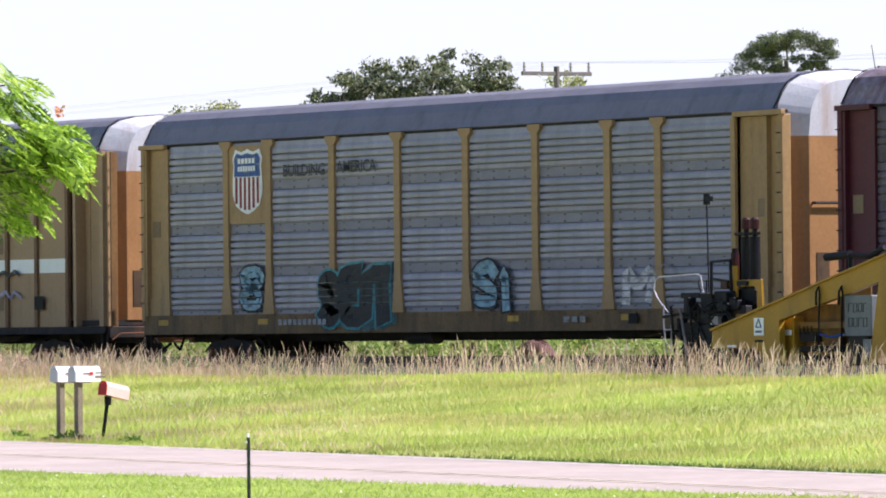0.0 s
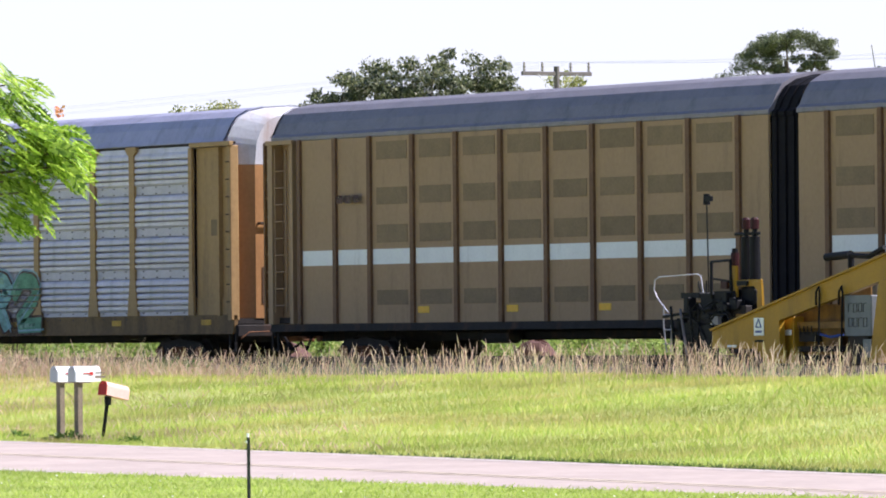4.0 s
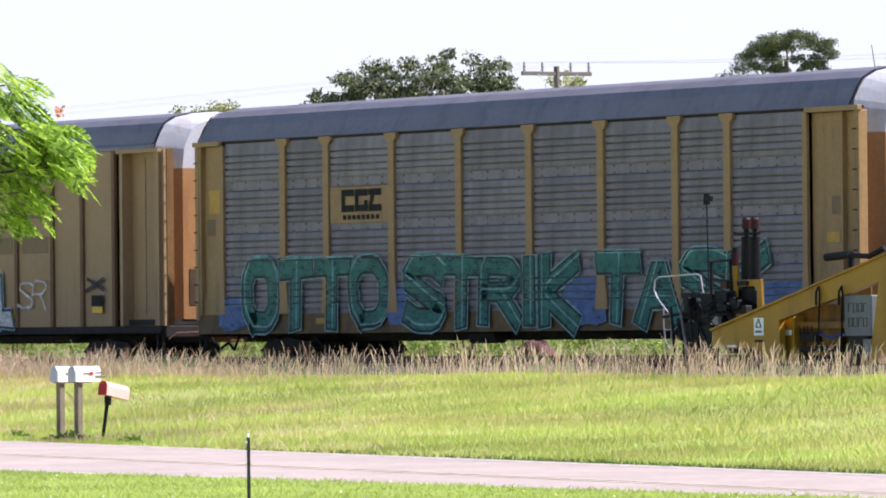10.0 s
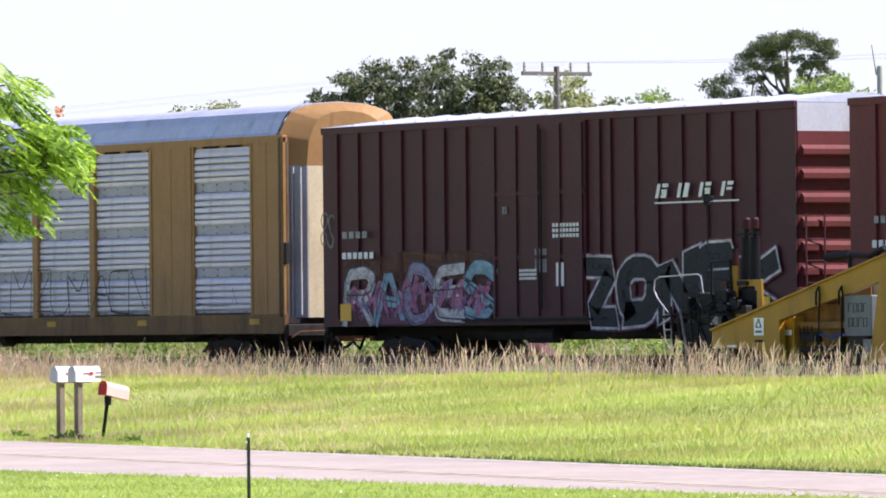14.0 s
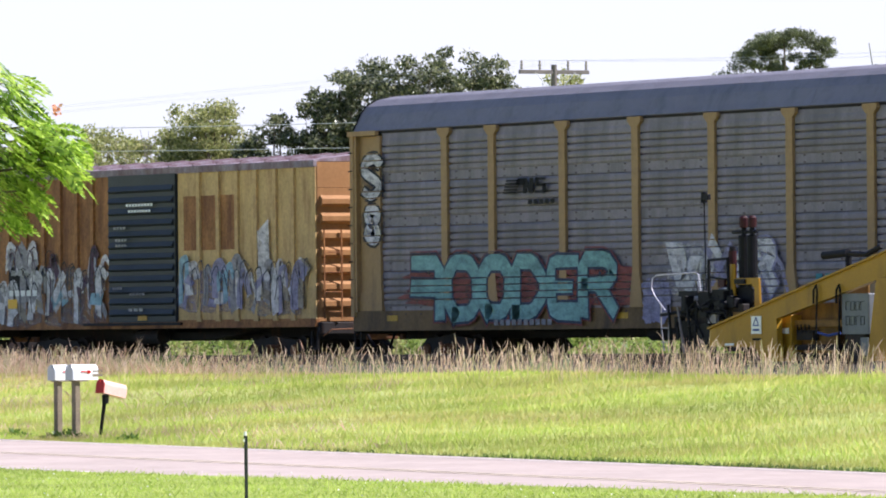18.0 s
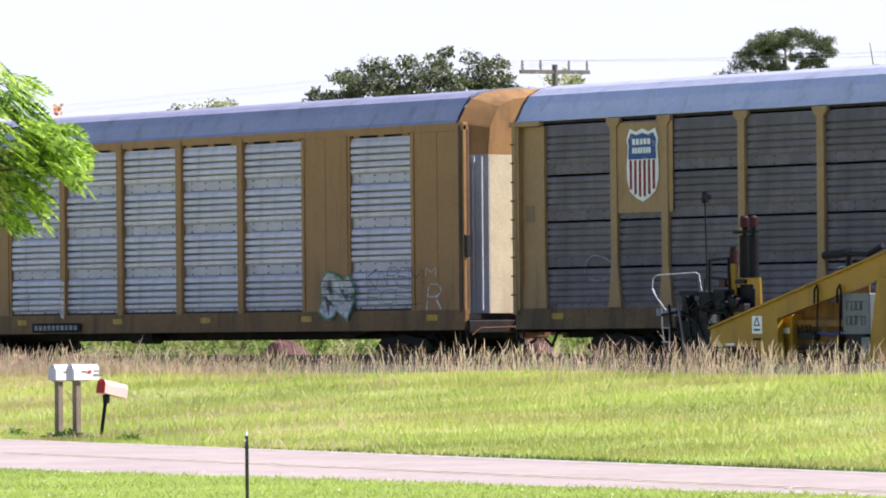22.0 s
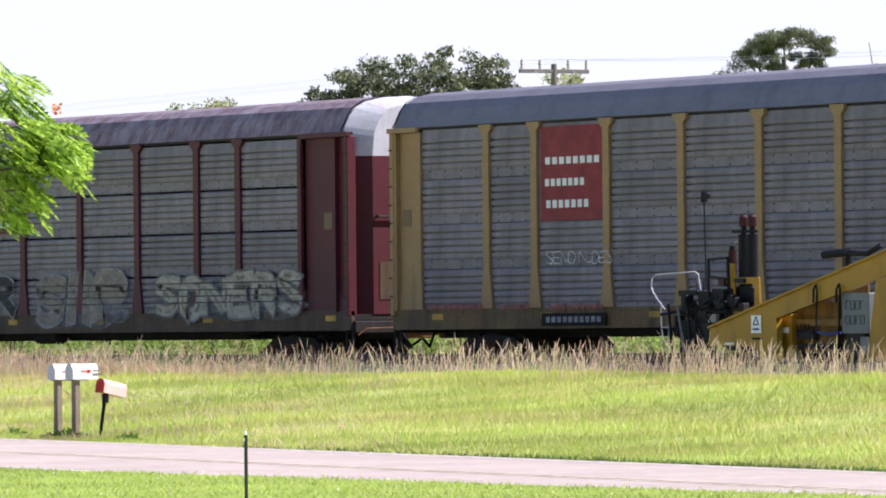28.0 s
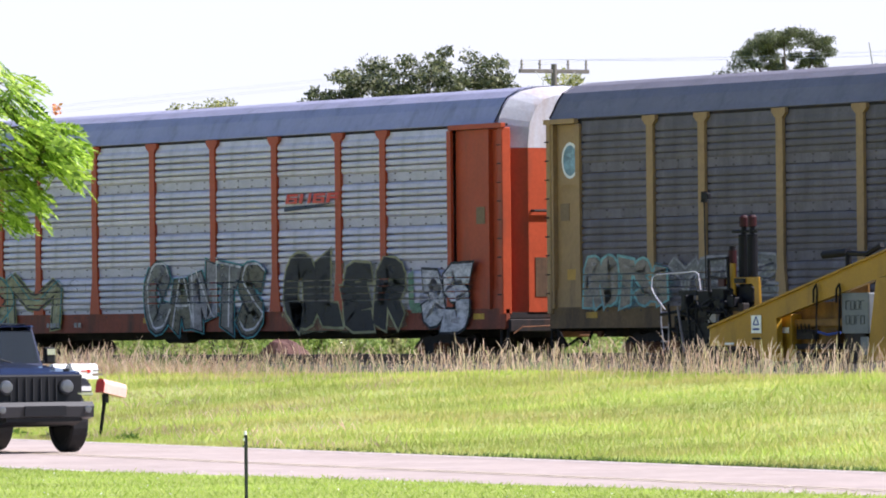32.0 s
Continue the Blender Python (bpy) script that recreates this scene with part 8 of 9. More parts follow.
graffiti(car_r, "8l", 0.33, 1.35, 2.71, 4.60, None, paint_white, fat=0.0, y=0.05)
bars(car_r, 10, 5.98, 8.34, 0.87, 1.04, paint_grey)
graffiti(car_r, "W", 12.81, 14.64, 1.40, 2.60, paint_white, paint_white, fat=0.08)
graffiti(car_r, "X", 14.12, 15.15, 1.51, 2.49, paint_lilac, None, fat=0.03)
graffiti(car_r, "AR", 14.89, 16.68, 1.32, 2.54, paint_white, paint_lilac, fat=0.03)
graffiti(car_r, "h", 16.04, 17.56, 1.13, 2.68, paint_lilac, None, fat=-0.01)
plate(car_r, "spray_patch", 11.74, 12.80, 0.91, 1.78, paint_lilac, y=-0.075)
bars(car_r, 4, 17.98, 19.29, 1.58, 1.86, paint_teal, y=-0.05)
plate(car_s, "number_plate", 4.43, 7.61, 1.74, 2.06, ink)
bars(car_s, 7, 4.59, 7.54, 1.79, 1.99, white_mark)
graffiti(car_s, "AM", 1.07, 3.29, 1.3, 2.2, paint_white, None, fat=0.005)
graffiti(car_s, "WERK", 2.9, 8.2, 1.05, 1.72, paint_white, ink, fat=0.0)
graffiti(car_s, "8N", 0.95, 2.4, 1.0, 1.7, paint_white, None, fat=0.02)
graffiti(car_s, "SMS", 7.66, 11.40, 1.43, 1.94, paint_straw, None, fat=0.0)
graffiti(car_s, "LED", 12.44, 16.45, 1.07, 2.20, paint_plum, paint_olive, fat=0.09)
plate(car_s, "spray_patch", 16.60, 24.40, 0.94, 1.60, paint_tealdark, y=-0.062)
graffiti(car_s, "VGNS", 16.31, 21.46, 1.52, 2.43, paint_white, ink, fat=0.06)
graffiti(car_s, "Li", 22.28, 23.03, 1.54, 2.27, paint_grey, None)
graffiti(car_s, "ul", 23.67, 25.34, 1.47, 2.08, paint_grey, None, fat=-0.01)
graffiti(car_s, "OEL", 26.20, 26.92, 3.54, 3.79, white_mark, None, fat=-0.04)
graffiti(car_s, "EY", 0.21, 0.65, 3.43, 3.96, white_mark, None, fat=-0.04)
plate(car_s, "spray_patch", 0.93, 16.49, 1.18, 1.67, haze_of(paint_greyfade), y=-0.056)
plate(car_s, "placard", 23.94, 24.32, 1.72, 2.03, ink)
monogram(car_cn, 4.17, 5.90, 3.97, 4.56, paint_cnred)
bars(car_cn, 8, 4.23, 5.89, 3.73, 3.91, paint_cnred)
plate(car_cn, "number_plate", 7.32, 9.69, 0.83, 1.04, ink)
bars(car_cn, 10, 7.42, 9.60, 0.86, 1.02, stencil_white)
graffiti(car_cn, "l", 8.62, 8.94, 1.12, 2.05, paint_white, None, fat=0.03)
graffiti(car_cn, "i", 6.94, 7.29, 1.26, 1.89, ink, None, fat=-0.04)
graffiti(car_cn, "SK", 20.90, 22.25, 1.12, 1.99, paint_white, paint_green, fat=0.11)
graffiti(car_cn, "KAREM", 22.86, 25.25, 1.69, 2.14, ink, None, fat=-0.04)
graffiti(car_cn, "ROEL", 22.93, 25.20, 1.34, 1.69, ink, None, fat=-0.04)
graffiti(car_cn, "M", 25.37, 25.80, 1.91, 2.14, paint_white, None, fat=-0.01)
graffiti(car_cn, "R", 25.43, 26.04, 1.21, 1.85, paint_white, None, fat=-0.01)
plate(car_u, "emblem_plate", 3.99, 6.18, 3.08, 4.86, gold, y=-0.045)
shield(car_u, 4.48, 5.67, 3.29, 4.73)
graffiti(car_u, "GSK", 12.02, 13.32, 1.50, 1.99, paint_white, None, fat=-0.04)
graffiti(car_u, "MPS", 15.22, 17.23, 1.46, 2.06, paint_white, None, fat=-0.04)
graffiti(car_u, "YAAG", 17.46, 19.41, 1.41, 2.08, paint_white, None, fat=-0.015)
graffiti(car_u, "OI", 2.92, 4.27, 1.73, 2.32, paint_grey, None, fat=-0.04)
bars(car_u, 10, 5.54, 8.28, 1.01, 1.23, stencil_white)
bars(car_u, 3, 18.53, 19.49, 1.03, 1.22, stencil_white)
plate(car_u, "placard", 25.19, 25.70, 3.39, 3.81, tan_mesh, y=0.035)
crest(car_v, 4.27, 5.89, 3.21, 4.73)
plate(car_v, "spray_patch", 1.00, 18.32, 1.07, 3.23, paint_navy, y=-0.062)
graffiti(car_v, "CAPUS", 1.35, 7.45, 1.38, 3.12, paint_bluegrey, black_spray, fat=0.035, y=-0.075, calm=0.25)
graffiti(car_v, "LAFE", 7.55, 11.74, 1.38, 3.15, paint_bluegrey, black_spray, fat=0.035, y=-0.075, calm=0.25)
graffiti(car_v, "AEROE", 11.90, 18.26, 1.40, 3.58, paint_bluegrey, black_spray, fat=0.035, y=-0.075, calm=0.3)
graffiti(car_v, "PEBES.", 7.08, 9.67, 3.36, 3.96, ink, None, fat=0.01)
graffiti(car_v, "CAP", 3.16, 4.09, 3.44, 3.69, ink, None, fat=0.0)
plate(car_v, "number_plate", 7.41, 9.80, 0.83, 1.05, ink)
bars(car_v, 10, 7.50, 9.71, 0.85, 1.03, stencil_white)
graffiti(car_v, "W", 13.99, 15.33, 3.57, 4.58, paint_teal, None, fat=0.02)
plate(car_v, "spray_patch", 18.28, 25.90, 0.72, 3.31, ink, y=-0.062)
graffiti(car_v, "WONER", 18.50, 25.61, 1.30, 3.45, paint_bluegrey, black_spray, fat=0.035, y=-0.075)
graffiti(car_v, "2", 21.88, 23.13, 3.34, 3.78, paint_teal, None, fat=0.02)
graffiti(car_w, "19EHZ", 3.06, 9.11, 1.22, 2.62, paint_olive, ink, fat=0.06)
plate(car_w, "spray_patch", 10.38, 18.54, 2.06, 2.52, paint_olivefade, y=-0.072)
graffiti(car_w, "WE", 10.64, 13.59, 0.92, 2.46, paint_violet, paint_plum, fat=0.07)
graffiti(car_w, "3", 13.44, 15.21, 0.93, 2.41, ink, paint_white, fat=0.12)
graffiti(car_w, "CH", 15.36, 18.15, 0.92, 2.42, paint_teal, ink, fat=0.07)
plate(car_w, "spray_patch", 1.86, 3.13, 1.30, 2.31, paint_blue, y=-0.072)
plate(car_w, "number_plate", 5.30, 7.81, 0.94, 1.18, ink)
bars(car_w, 10, 5.40, 7.72, 0.97, 1.16, stencil_white)
graffiti(car_w, "ii", 1.73, 2.62, 1.00, 1.97, line_yellow, None, fat=0.0)
graffiti(car_w, "OPO", 9.33, 10.19, 2.12, 2.65, ink, None, fat=-0.04)
graffiti(car_w, "X", 16.53, 17.23, 2.50, 2.68, ink, None, fat=-0.01)
plate(car_y, "emblem_plate", 9.06, 11.69, 3.09, 3.98, maroon, y=-0.05)
bars(car_y, 7, 9.14, 10.36, 3.55, 3.77, white_mark, y=-0.06)
plate(car_y, "swoosh", 9.14, 11.21, 3.23, 3.33, white_mark, y=-0.06)
plate(car_y, "swoosh", 9.14, 10.83, 3.41, 3.46, white_mark, y=-0.06)
graffiti(car_y, "C", 10.93, 11.56, 3.23, 3.82, white_mark, None, fat=0.05, y=-0.06)
graffiti(car_y, "NIKO", 1.37, 6.10, 1.24, 2.27, paint_white, paint_grey, fat=0.05)
graffiti(car_y, "BAIR", 6.38, 11.05, 1.25, 2.13, ink, paint_grey, fat=0.03)
graffiti(car_y, "SIIP", 12.14, 16.66, 0.94, 2.20, paint_tan, paint_grey, fat=0.05)
graffiti(car_y, "SONERS", 18.07, 24.79, 1.07, 2.12, paint_cream, paint_greyfade, fat=0.05)
bars(car_y, 10, 5.81, 8.26, 0.91, 1.14, stencil_white)
bars(car_y, 2, 9.01, 9.46, 0.94, 1.15, stencil_white)
plate(car_z, "sign_field", 6.16, 8.68, 2.96, 4.86, paint_cpred, y=-0.05)
bars(car_z, 8, 6.32, 8.49, 4.07, 4.28, white_mark, y=-0.06)
bars(car_z, 7, 6.31, 7.90, 3.63, 3.85, white_mark, y=-0.06)
bars(car_z, 7, 6.35, 8.06, 3.19, 3.42, white_mark, y=-0.06)
graffiti(car_z, "SEND", 6.37, 7.55, 2.08, 2.36, paint_white, None, fat=-0.005)
graffiti(car_z, "NUDES", 7.68, 8.95, 2.08, 2.36, paint_white, None, fat=-0.005)
plate(car_z, "number_plate", 6.19, 8.67, 0.85, 1.11, ink)
bars(car_z, 10, 6.35, 8.54, 0.90, 1.07, paint_grey)
bars(car_z, 9, 1.62, 3.87, 1.20, 1.34, paint_stripe)
bars(car_z, 9, 4.58, 5.75, 1.18, 1.32, paint_stripe)
bars(car_z, 9, 6.49, 8.63, 1.17, 1.30, paint_stripe)
graffiti(car_z, "VEGN", 22.19, 24.67, 2.08, 2.45, paint_white, None, fat=-0.01)
bars(car_z, 4, 23.18, 24.21, 1.76, 1.90, paint_white)
bars(car_z, 4, 23.29, 24.09, 1.55, 1.70, paint_white)
bars(car_z, 4, 23.40, 24.20, 1.35, 1.49, paint_white)
graffiti(car_z, "GTH", 13.46, 14.22, 2.18, 2.47, paint_white, None, fat=-0.04)
bars(car_z, 9, 12.61, 14.20, 1.20, 1.35, paint_stripe)
bars(car_z, 9, 14.89, 16.96, 1.19, 1.33, paint_stripe)
bars(car_z, 9, 17.70, 19.64, 1.17, 1.31, paint_stripe)
bars(car_z, 9, 20.59, 21.77, 1.15, 1.29, paint_stripe)
bars(car_z, 9, 22.35, 24.65, 1.14, 1.27, paint_stripe)
monogram(car_aa, 4.20, 5.99, 3.91, 4.55, white_mark)
bars(car_aa, 8, 4.22, 5.98, 3.60, 3.77, white_mark)
plate(car_aa, "number_plate", 7.44, 9.73, 0.82, 1.03, ink)
bars(car_aa, 10, 7.54, 9.63, 0.84, 1.01, stencil_white)
graffiti(car_aa, "ERAS", 1.13, 5.81, 0.95, 2.02, paint_cream, paint_lilac, fat=0.05)
plate(car_aa, "spray_patch", 8.46, 15.95, 0.87, 1.90, paint_sky, y=-0.058)
graffiti(car_aa, "FORS", 8.89, 14.98, 0.83, 2.30, paint_white, ink, fat=0.09)
graffiti(car_aa, "8k", 15.62, 16.97, 1.40, 2.11, paint_grey, None, fat=-0.04)
graffiti(car_aa, "CO", 19.44, 21.96, 1.01, 2.17, paint_white, paint_teal, fat=0.03)
graffiti(car_aa, "SRMA", 19.66, 25.56, 0.85, 2.15, paint_grey, paint_teal, fat=0.02)
graffiti(car_cc, "DM", 2.60, 6.91, 0.82, 2.21, paint_straw, ink, fat=0.02, glow=paint_olivefade, second=paint_teal)
graffiti(car_cc, "Lisu", 6.87, 8.38, 1.70, 1.99, ink, None, fat=-0.04)
bars(car_cc, 4, 6.33, 7.02, 0.91, 1.06, stencil_white)
bars(car_cc, 2, 7.70, 8.08, 0.91, 1.06, stencil_white)
plate(car_cc, "reflector", 0.30, 1.22, 0.99, 1.10, line_yellow_bright)
plate(car_cc, "reflector", 2.24, 2.67, 0.98, 1.09, line_yellow_bright)
plate(car_cc, "spray_patch", 0.31, 1.28, 1.22, 2.17, paint_rust, y=0.02)
slant_word(car_cc, 17.71, 20.10, 3.51, 3.72, mail_red, 4)
swoosh_bar(car_cc, 17.66, 19.90, 3.35, 3.51)
graffiti(car_cc, "CANTS", 11.23, 16.61, 0.77, 2.28, (paint_greyfade, paint_olivegrey, paint_grey), ink, fat=0.04, glow=paint_teal, second=paint_white)
graffiti(car_cc, "OLER", 17.68, 22.88, 0.79, 2.44, ink, paint_straw, fat=0.07)
graffiti(car_cc, "35", 23.52, 25.45, 0.82, 2.16, paint_white, ink, fat=0.07)
graffiti(car_cc, "L", 23.00, 23.47, 1.08, 2.02, paint_greenfade, None, fat=0.04)
plate(car_dd, "emblem_plate", 0.46, 1.14, 3.66, 4.64, gold, y=-0.02)
oval_emblem(car_dd, 0.56, 1.20, 3.79, 4.52)
graffiti(car_dd, "ROTSA", 1.50, 4.63, 1.20, 2.26, paint_tan, paint_mint, fat=0.05)
graffiti(car_dd, "YESZ", 4.78, 8.68, 1.44, 2.15, paint_greyfade, paint_grey, fat=0.03)
plate(car_dd, "notice", 0.63, 1.11, 1.77, 1.98, line_yellow, y=0.035)
plate(car_x, "placard", 1.07, 2.55, 1.64, 2.34, ink, y=-0.06)
bars(car_x, 4, 1.16, 2.51, 2.12, 2.30, stencil_white, y=-0.07)
bars(car_x, 5, 1.06, 2.55, 1.65, 1.84, white_mark, y=-0.07)
plate(car_x, "reflector", 1.06, 1.52, 1.39, 1.60, line_yellow_bright)
plate(car_x, "placard", 2.17, 2.63, 1.35, 1.58, line_yellow, y=-0.06)
mural(car_x, 0.05, 2.9, 0.95, 2.35, (paint_grey, paint_white, paint_tan, paint_white, paint_grey), 5)
mural(car_x, 2.5, 5.85, 0.95, 2.75, (paint_grey, paint_white, paint_plum, paint_white, paint_sky, paint_white), 6)
mural(car_x, 0.9, 2.5, 2.1, 2.9, (paint_white, paint_grey), 7, paint_plum)
plate(car_x, "rust_patch", 9.57, 12.07, 2.60, 3.79, box_rust, y=-0.003)
mural(car_x, 9.4, 12.4, 1.2, 2.5, (paint_lilac, paint_white, paint_grey, paint_sky, paint_lilac), 8, paint_navy)
mural(car_x, 12.4, 15.2, 1.1, 2.4, (paint_grey, paint_white, paint_tan, paint_white, paint_lilac), 9)
graffiti(car_x, "I", 12.88, 13.79, 2.02, 3.23, paint_white, None, fat=0.1)
bars(car_x, 9, 7.04, 8.36, 3.60, 3.69, white_mark, y=-0.13)
bars(car_x, 8, 7.15, 8.25, 3.47, 3.55, white_mark, y=-0.13)
bars(car_x, 4, 6.44, 7.03, 3.10, 3.19, stencil_white, y=-0.13)
bars(car_x, 4, 6.52, 7.09, 2.83, 2.92, stencil_white, y=-0.13)
bars(car_x, 4, 6.52, 7.09, 2.71, 2.79, stencil_white, y=-0.13)
bars(car_x, 3, 7.11, 7.87, 1.27, 1.37, stencil_white, y=-0.13)
bars(car_x, 4, 6.37, 6.85, 1.76, 1.85, paint_grey, y=-0.13)
bars(car_x, 5, 7.18, 7.94, 1.63, 1.71, paint_grey, y=-0.13)
plate(car_x, "reflector", 7.50, 7.93, 1.08, 1.25, line_yellow)
tank_bars(car_t1, 7, 7.33, 10.68, 3.10, 3.47, white_mark, 1)
tank_bars(car_t1, 13, 7.04, 10.45, 2.89, 3.06, white_mark, 1)
tank_disc(car_t1, 4.58, 5.72, 2.70, 3.50)
tank_bars(car_t1, 8, 1.53, 2.99, 2.17, 2.39, white_mark, 1)
tank_bars(car_t1, 6, 9.45, 10.59, 2.16, 2.62, white_mark, 5)
tank_bars(car_t1, 4, 1.39, 3.26, 1.88, 2.11, paint_grey, 2)
tank_bars(car_t1, 4, 3.86, 4.45, 2.02, 2.39, paint_grey, 2)
tank_bars(car_t1, 3, 11.65, 13.27, 2.71, 3.01, white_mark, 1)
tank_bars(car_t2, 5, 1.34, 4.01, 2.70, 3.02, paint_grey, 1)
tank_bars(car_t2, 4, 1.19, 1.99, 2.45, 2.64, line_yellow_bright, 1)
tank_bars(car_t2, 6, 2.13, 3.39, 2.44, 2.65, white_mark, 1)
tank_bars(car_t2, 6, 7.96, 8.78, 2.31, 2.69, paint_grey, 4)
tank_bars(car_t2, 7, 9.22, 10.23, 2.38, 2.86, paint_grey, 6)
tank_bars(car_t2, 5, 8.15, 8.88, 3.13, 3.32, white_mark, 3)
tank_bars(car_t2, 6, 1.62, 3.24, 1.92, 2.13, paint_grey, 2)
tank_bars(car_t2, 4, 9.48, 9.93, 1.88, 1.95, white_mark, 1)


# ---- the vehicle that drives in on the road ----
jeep_blue = material("dark_blue_car_paint", (0.012, 0.017, 0.045), 0.16, vary=0.05, spec=0.7)
jeep_black = material("black_car_trim", (0.010, 0.010, 0.012), 0.5, vary=0.1, spec=0.25)
jeep_grey = material("grey_steel_bumper", (0.035, 0.035, 0.038), 0.35, vary=0.1)
jeep_lamp = material("clear_headlamp_glass", (0.10, 0.105, 0.115), 0.12, vary=0.05, spec=0.8)
tyre_mat = material("tyre_rubber", (0.02, 0.02, 0.021), 0.8, vary=0.2, bump=0.004, bump_scale=60)
jeep_glass = bpy.data.materials.new("tinted_car_glass")
jeep_glass.use_nodes = True
jg = jeep_glass.node_tree.nodes["Principled BSDF"]
jg.inputs["Base Color"].default_value = (0.05, 0.065, 0.07, 1)
jg.inputs["Roughness"].default_value, jg.inputs["Transmission Weight"].default_value = 0.05, 0.75
chrome = material("bright_chrome", (0.6, 0.6, 0.62), 0.15, 1.0, vary=0.05)
amber = material("pale_marker_lens", (0.72, 0.70, 0.68), 0.2, vary=0.05)


def build_jeep():
    """Forward is +x, left is +y, the origin under the front axle's middle."""
    j = thing("off_road_car", (0, 0, 0), "dark blue boxy off-road car driving on the road", "car")
    part("body", Shape().extrude([(-3.3, 0.55), (0.62, 0.55), (0.66, 0.7), (0.64, 1.05), (-0.75, 1.12), (-3.35, 1.12), (-3.4, 0.8)], -0.66, 0.66, "y")
         .extrude([(-3.35, 0.5), (-0.75, 0.5), (-0.75, 1.14), (-3.35, 1.14)], -0.79, 0.79, "y"), jeep_blue, j)
    hood = part("hood", Shape().extrude([(-0.72, 0.99), (0.60, 0.95), (0.66, 1.02), (0.55, 1.08), (-0.72, 1.17)], -0.68, 0.68, "y").extrude([(-0.6, 1.15), (0.4, 1.08), (0.3, 1.13), (-0.6, 1.2)], -0.36, 0.36, "y"), jeep_blue, j)
    for y in (-0.55, 0.55):
        part("hood_latch", Shape().box(0.42, 0.5, y - 0.03, y + 0.03, 1.06, 1.12), jeep_black, hood)
    grille = part("grille", Shape().bevelled(0.62, 0.70, -0.68, 0.68, 0.66, 1.04, 0.02), jeep_black, j)
    for k in range(7):
        y = -0.33 + 0.11 * k
        part("grille_bar", Shape().box(0.695, 0.72, y - 0.048, y - 0.034, 0.70, 1.0), jeep_grey, grille)
    for y in (-0.44, 0.44):
        lamp = part("headlight", Shape().lathe([(0.66, 0.098), (0.725, 0.098), (0.745, 0.075), (0.75, 0.02)], "x", (0, y, 0.88), 20), jeep_lamp, j)
        part("headlight_ring", Shape().lathe([(0.68, 0.115), (0.732, 0.115), (0.732, 0.10), (0.70, 0.10)], "x", (0, y, 0.88), 20), jeep_black, lamp)
    bumper = part("front_bumper", Shape().extrude([(0.78, 0.44), (0.98, 0.48), (1.0, 0.62), (0.96, 0.68), (0.78, 0.68)], -0.71, 0.71, "y"), jeep_grey, j, "grey steel bumper")
    part("skid_plate", Shape().extrude([(0.70, 0.36), (0.95, 0.42), (0.95, 0.48), (0.7, 0.48)], -0.55, 0.55, "y"), jeep_black, j)
    part("licence_recess", Shape().box(0.995, 1.012, -0.3, 0.3, 0.50, 0.63), jeep_black, bumper)
    for y in (-0.62, 0.62):
        part("fog_lamp", Shape().lathe([(0.97, 0.05), (1.01, 0.05), (1.015, 0.03)], "x", (0, y, 0.58), 14), jeep_lamp, bumper)
    for sg in (-1, 1):
        f = [(-0.62, 0.62), (-0.52, 0.86), (-0.36, 0.99), (0.46, 0.99), (0.62, 0.90), (0.68, 0.76), (0.62, 0.76), (0.56, 0.86), (0.42, 0.93), (-0.34, 0.93), (-0.46, 0.83), (-0.56, 0.6)]
        fender = part("front_fender", Shape().extrude(f, min(sg * 0.60, sg * 0.83), max(sg * 0.60, sg * 0.83), "y"), jeep_black, j)
        part("side_marker", Shape().box(0.62, 0.69, sg * 0.72 - 0.09, sg * 0.72 + 0.09, 0.82, 0.88), amber, fender)
        part("daytime_lamp", Shape().box(0.655, 0.70, sg * 0.72 - 0.11, sg * 0.72 + 0.11, 0.765, 0.80), chrome, fender)
        r = [(a - 2.46, b) for a, b in f]
        part("rear_fender", Shape().extrude(r, min(sg * 0.78, sg * 0.94), max(sg * 0.78, sg * 0.94), "y"), jeep_black, j)
        part("door", Shape().bevelled(-1.75, -0.78, min(sg * 0.79, sg * 0.815), max(sg * 0.79, sg * 0.815), 0.58, 1.16, 0.01), jeep_blue, j)
        part("rocker_step", Shape().tube((-1.95, sg * 0.85, 0.46), (-0.7, sg * 0.85, 0.46), 0.05, seg=8), jeep_black, j)
        mir = part("mirror", Shape().bevelled(-0.98, -0.86, min(sg * 0.84, sg * 1.0), max(sg * 0.84, sg * 1.0), 1.18, 1.40, 0.03).tube((-0.9, sg * 0.8, 1.2), (-0.92, sg * 0.95, 1.22), 0.025), jeep_black, j)
        part("mirror_glass", Shape().box(-0.855, -0.845, min(sg * 0.86, sg * 0.98), max(sg * 0.86, sg * 0.98), 1.30, 1.38), chrome, mir)
        part("side_window", Shape().extrude([(-1.0, 1.16), (-1.7, 1.16), (-1.7, 1.7), (-1.3, 1.72)], min(sg * 0.73, sg * 0.74), max(sg * 0.73, sg * 0.74), "y"), jeep_glass, j)
        for x in (0.0, -2.46):
            wheel = part("wheel", Shape().lathe([(-0.10, 0.12), (-0.10, 0.27), (-0.125, 0.31), (-0.125, 0.375), (-0.10, 0.405), (0.10, 0.405), (0.125, 0.375), (0.125, 0.31), (0.10, 0.27), (0.10, 0.12)], "y", (0, 0, 0), 28), tyre_mat, j, "black off-road tyre", at=(x, sg * 0.78, 0.405))
            part("rim", Shape().lathe([(0.09 * sg, 0.05), (0.09 * sg, 0.235), (0.112 * sg, 0.255), (0.112 * sg, 0.27), (0.07 * sg, 0.27)], "y", (0, 0, 0), 20), jeep_grey, wheel)
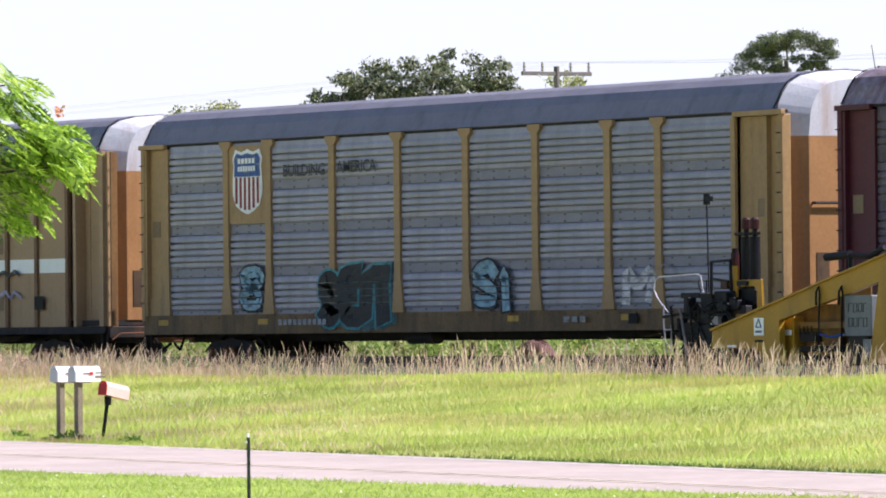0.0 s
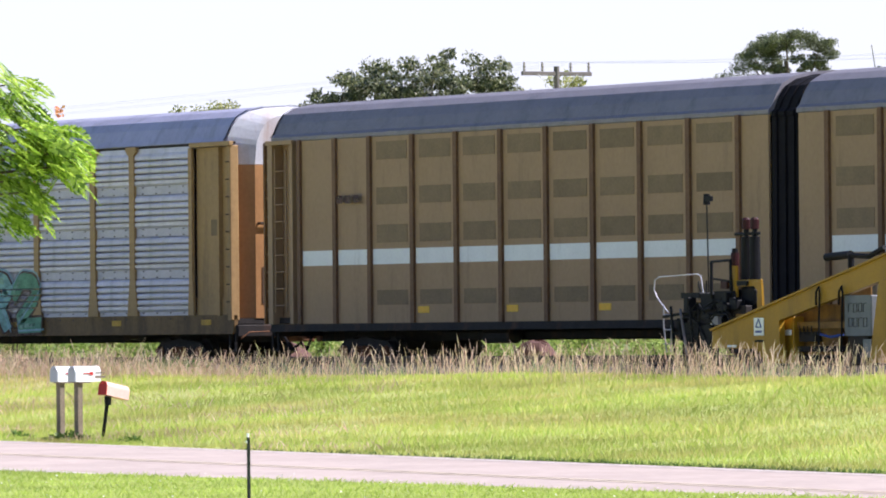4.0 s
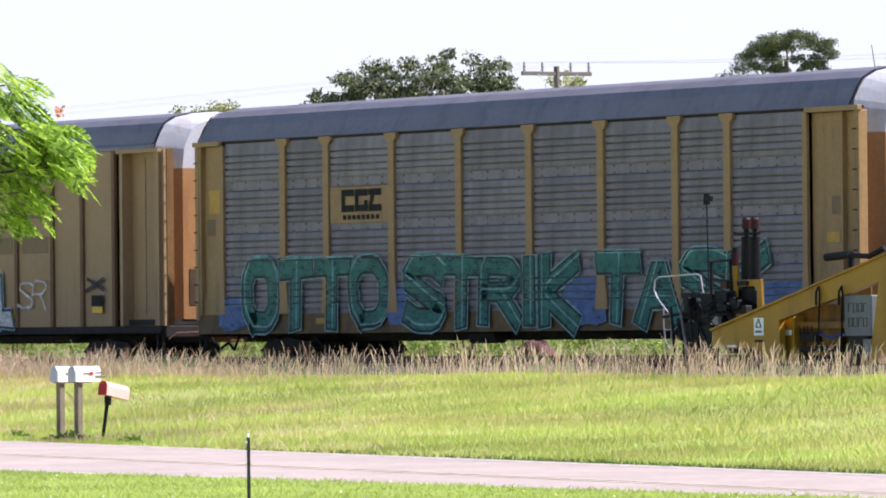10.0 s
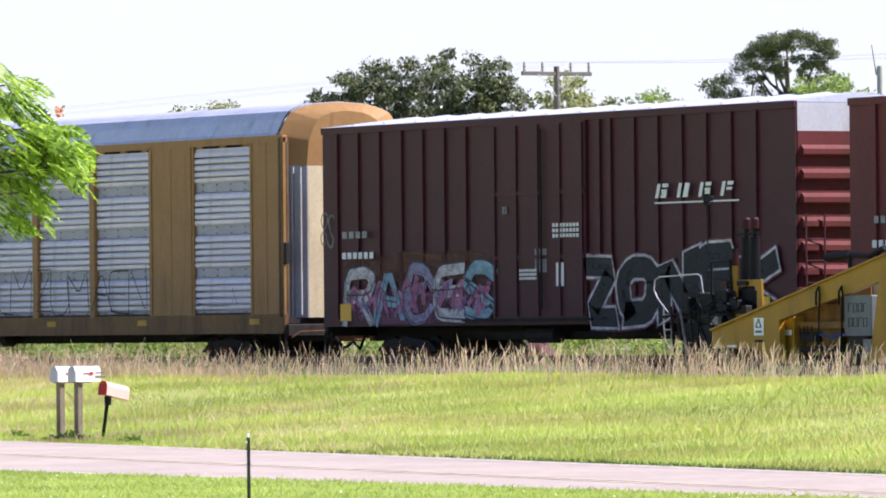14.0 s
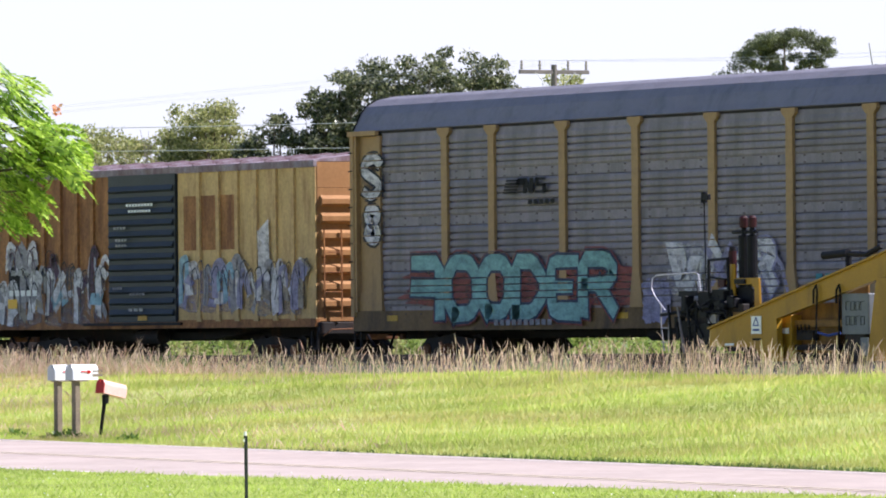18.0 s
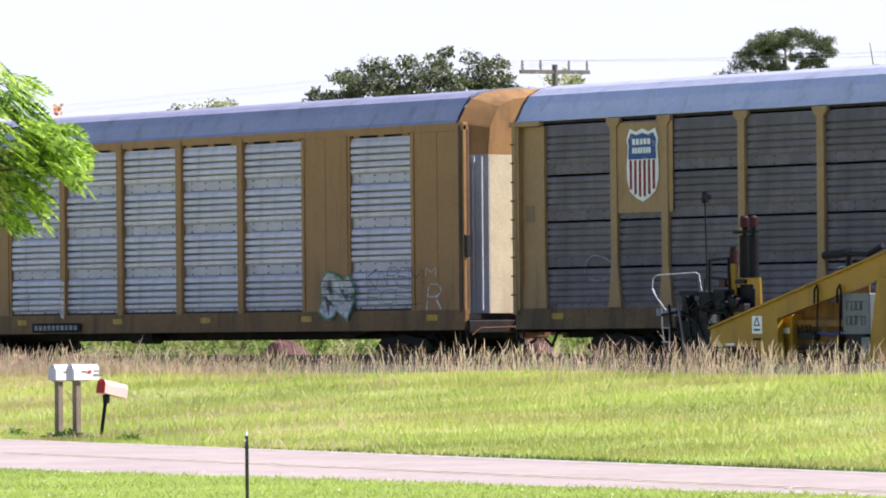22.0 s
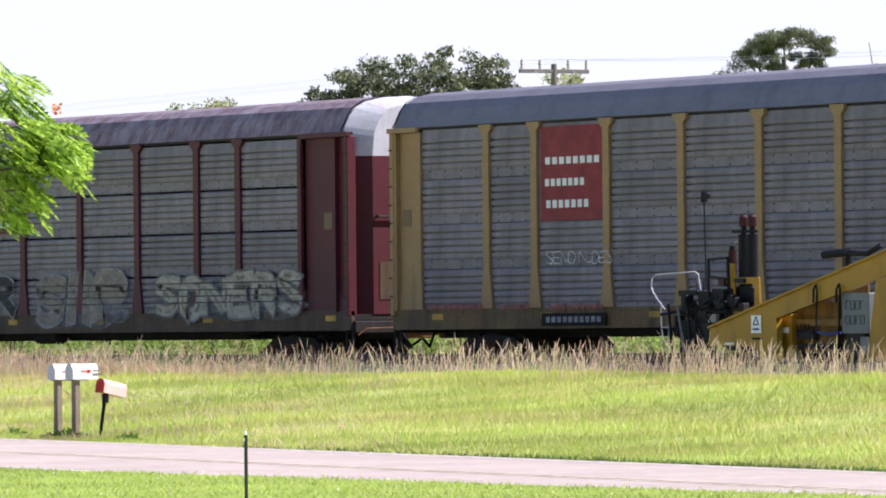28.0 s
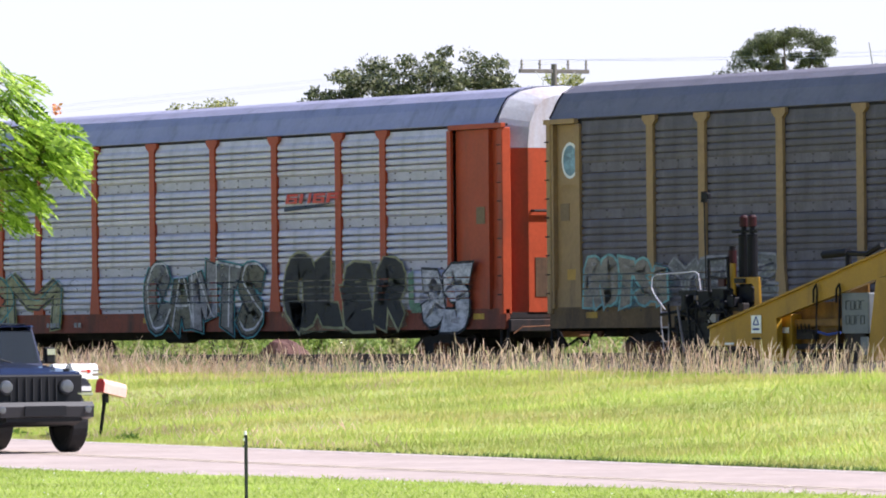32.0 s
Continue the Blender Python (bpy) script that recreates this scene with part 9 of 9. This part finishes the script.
            for k in range(5):
                a = 2 * math.pi * k / 5
                part("spoke", Shape().tube((0.05 * math.cos(a), 0.105 * sg, 0.05 * math.sin(a)), (0.24 * math.cos(a), 0.105 * sg, 0.24 * math.sin(a)), 0.022, seg=5), jeep_black, wheel)
    part("windshield_frame", Shape().extrude([(-0.72, 1.12), (-0.66, 1.12), (-1.02, 1.68), (-1.08, 1.68)], -0.71, -0.64, "y").extrude([(-0.72, 1.12), (-0.66, 1.12), (-1.02, 1.68), (-1.08, 1.68)], 0.64, 0.71, "y")
         .extrude([(-0.98, 1.68), (-0.94, 1.68), (-1.02, 1.70), (-1.1, 1.70)], -0.71, 0.71, "y").extrude([(-0.72, 1.12), (-0.64, 1.12), (-0.68, 1.19), (-0.74, 1.19)], -0.71, 0.71, "y"), jeep_blue, j)
    part("windshield", Shape().extrude([(-0.70, 1.18), (-0.69, 1.18), (-0.975, 1.63), (-0.985, 1.63)], -0.68, 0.68, "y"), jeep_glass, j)
    part("wiper", Shape().tube((-0.64, 0.3, 1.18), (-0.76, -0.2, 1.33), 0.012, seg=5), jeep_black, j)
    part("wiper", Shape().tube((-0.64, -0.25, 1.18), (-0.74, -0.6, 1.3), 0.012, seg=5), jeep_black, j)
    part("roof", Shape().extrude([(-1.0, 1.72), (-1.1, 1.72), (-3.2, 1.76), (-3.36, 1.68), (-3.36, 1.68)], -0.70, 0.70, "y"), jeep_black, j)
    part("rear_cabin", Shape().box(-3.36, -3.30, -0.75, 0.75, 1.12, 1.68).box(-3.3, -1.72, -0.75, -0.72, 1.14, 1.68).box(-3.3, -1.72, 0.72, 0.75, 1.14, 1.68), jeep_black, j)
    part("dashboard", Shape().bevelled(-1.2, -0.74, -0.66, 0.66, 1.05, 1.16, 0.03), jeep_black, j)
    for y in (-0.36, 0.36):
        part("seat_back", Shape().bevelled(-1.95, -1.75, y - 0.24, y + 0.24, 0.8, 1.5, 0.06), jeep_black, j)
    part("chassis", Shape().box(-3.3, 0.75, -0.45, 0.45, 0.36, 0.56), jeep_black, j)
    part("front_axle", Shape().tube((0, -0.7, 0.4), (0, 0.7, 0.4), 0.06, seg=8), jeep_black, j)
    return j


jeep = build_jeep()


# ---- what moves ----
def motions():
    for car in rows_train:
        x, y, z = car.location
        walk(car, [(t, pose(x - SPEED * t, y, z)) for t in range(0, 33, 4)])
    # the car follows the near lane towards +x and reaches the mailboxes at the end
    rows = []
    for t in (0, 8, 16, 22, 26, 28, 29, 30, 30.5, 31, 31.25, 31.5, 31.75, 32):
        x = -87.84 + 23.7 * (t - 32)
        slope = (far_edge(x + 0.5) - far_edge(x - 0.5))
        rows.append((t, pose(x, far_edge(x) - 3.79, 0.022, 0, 0, math.degrees(math.atan(slope)) + 7.5)))
    walk(jeep, rows)


motions()
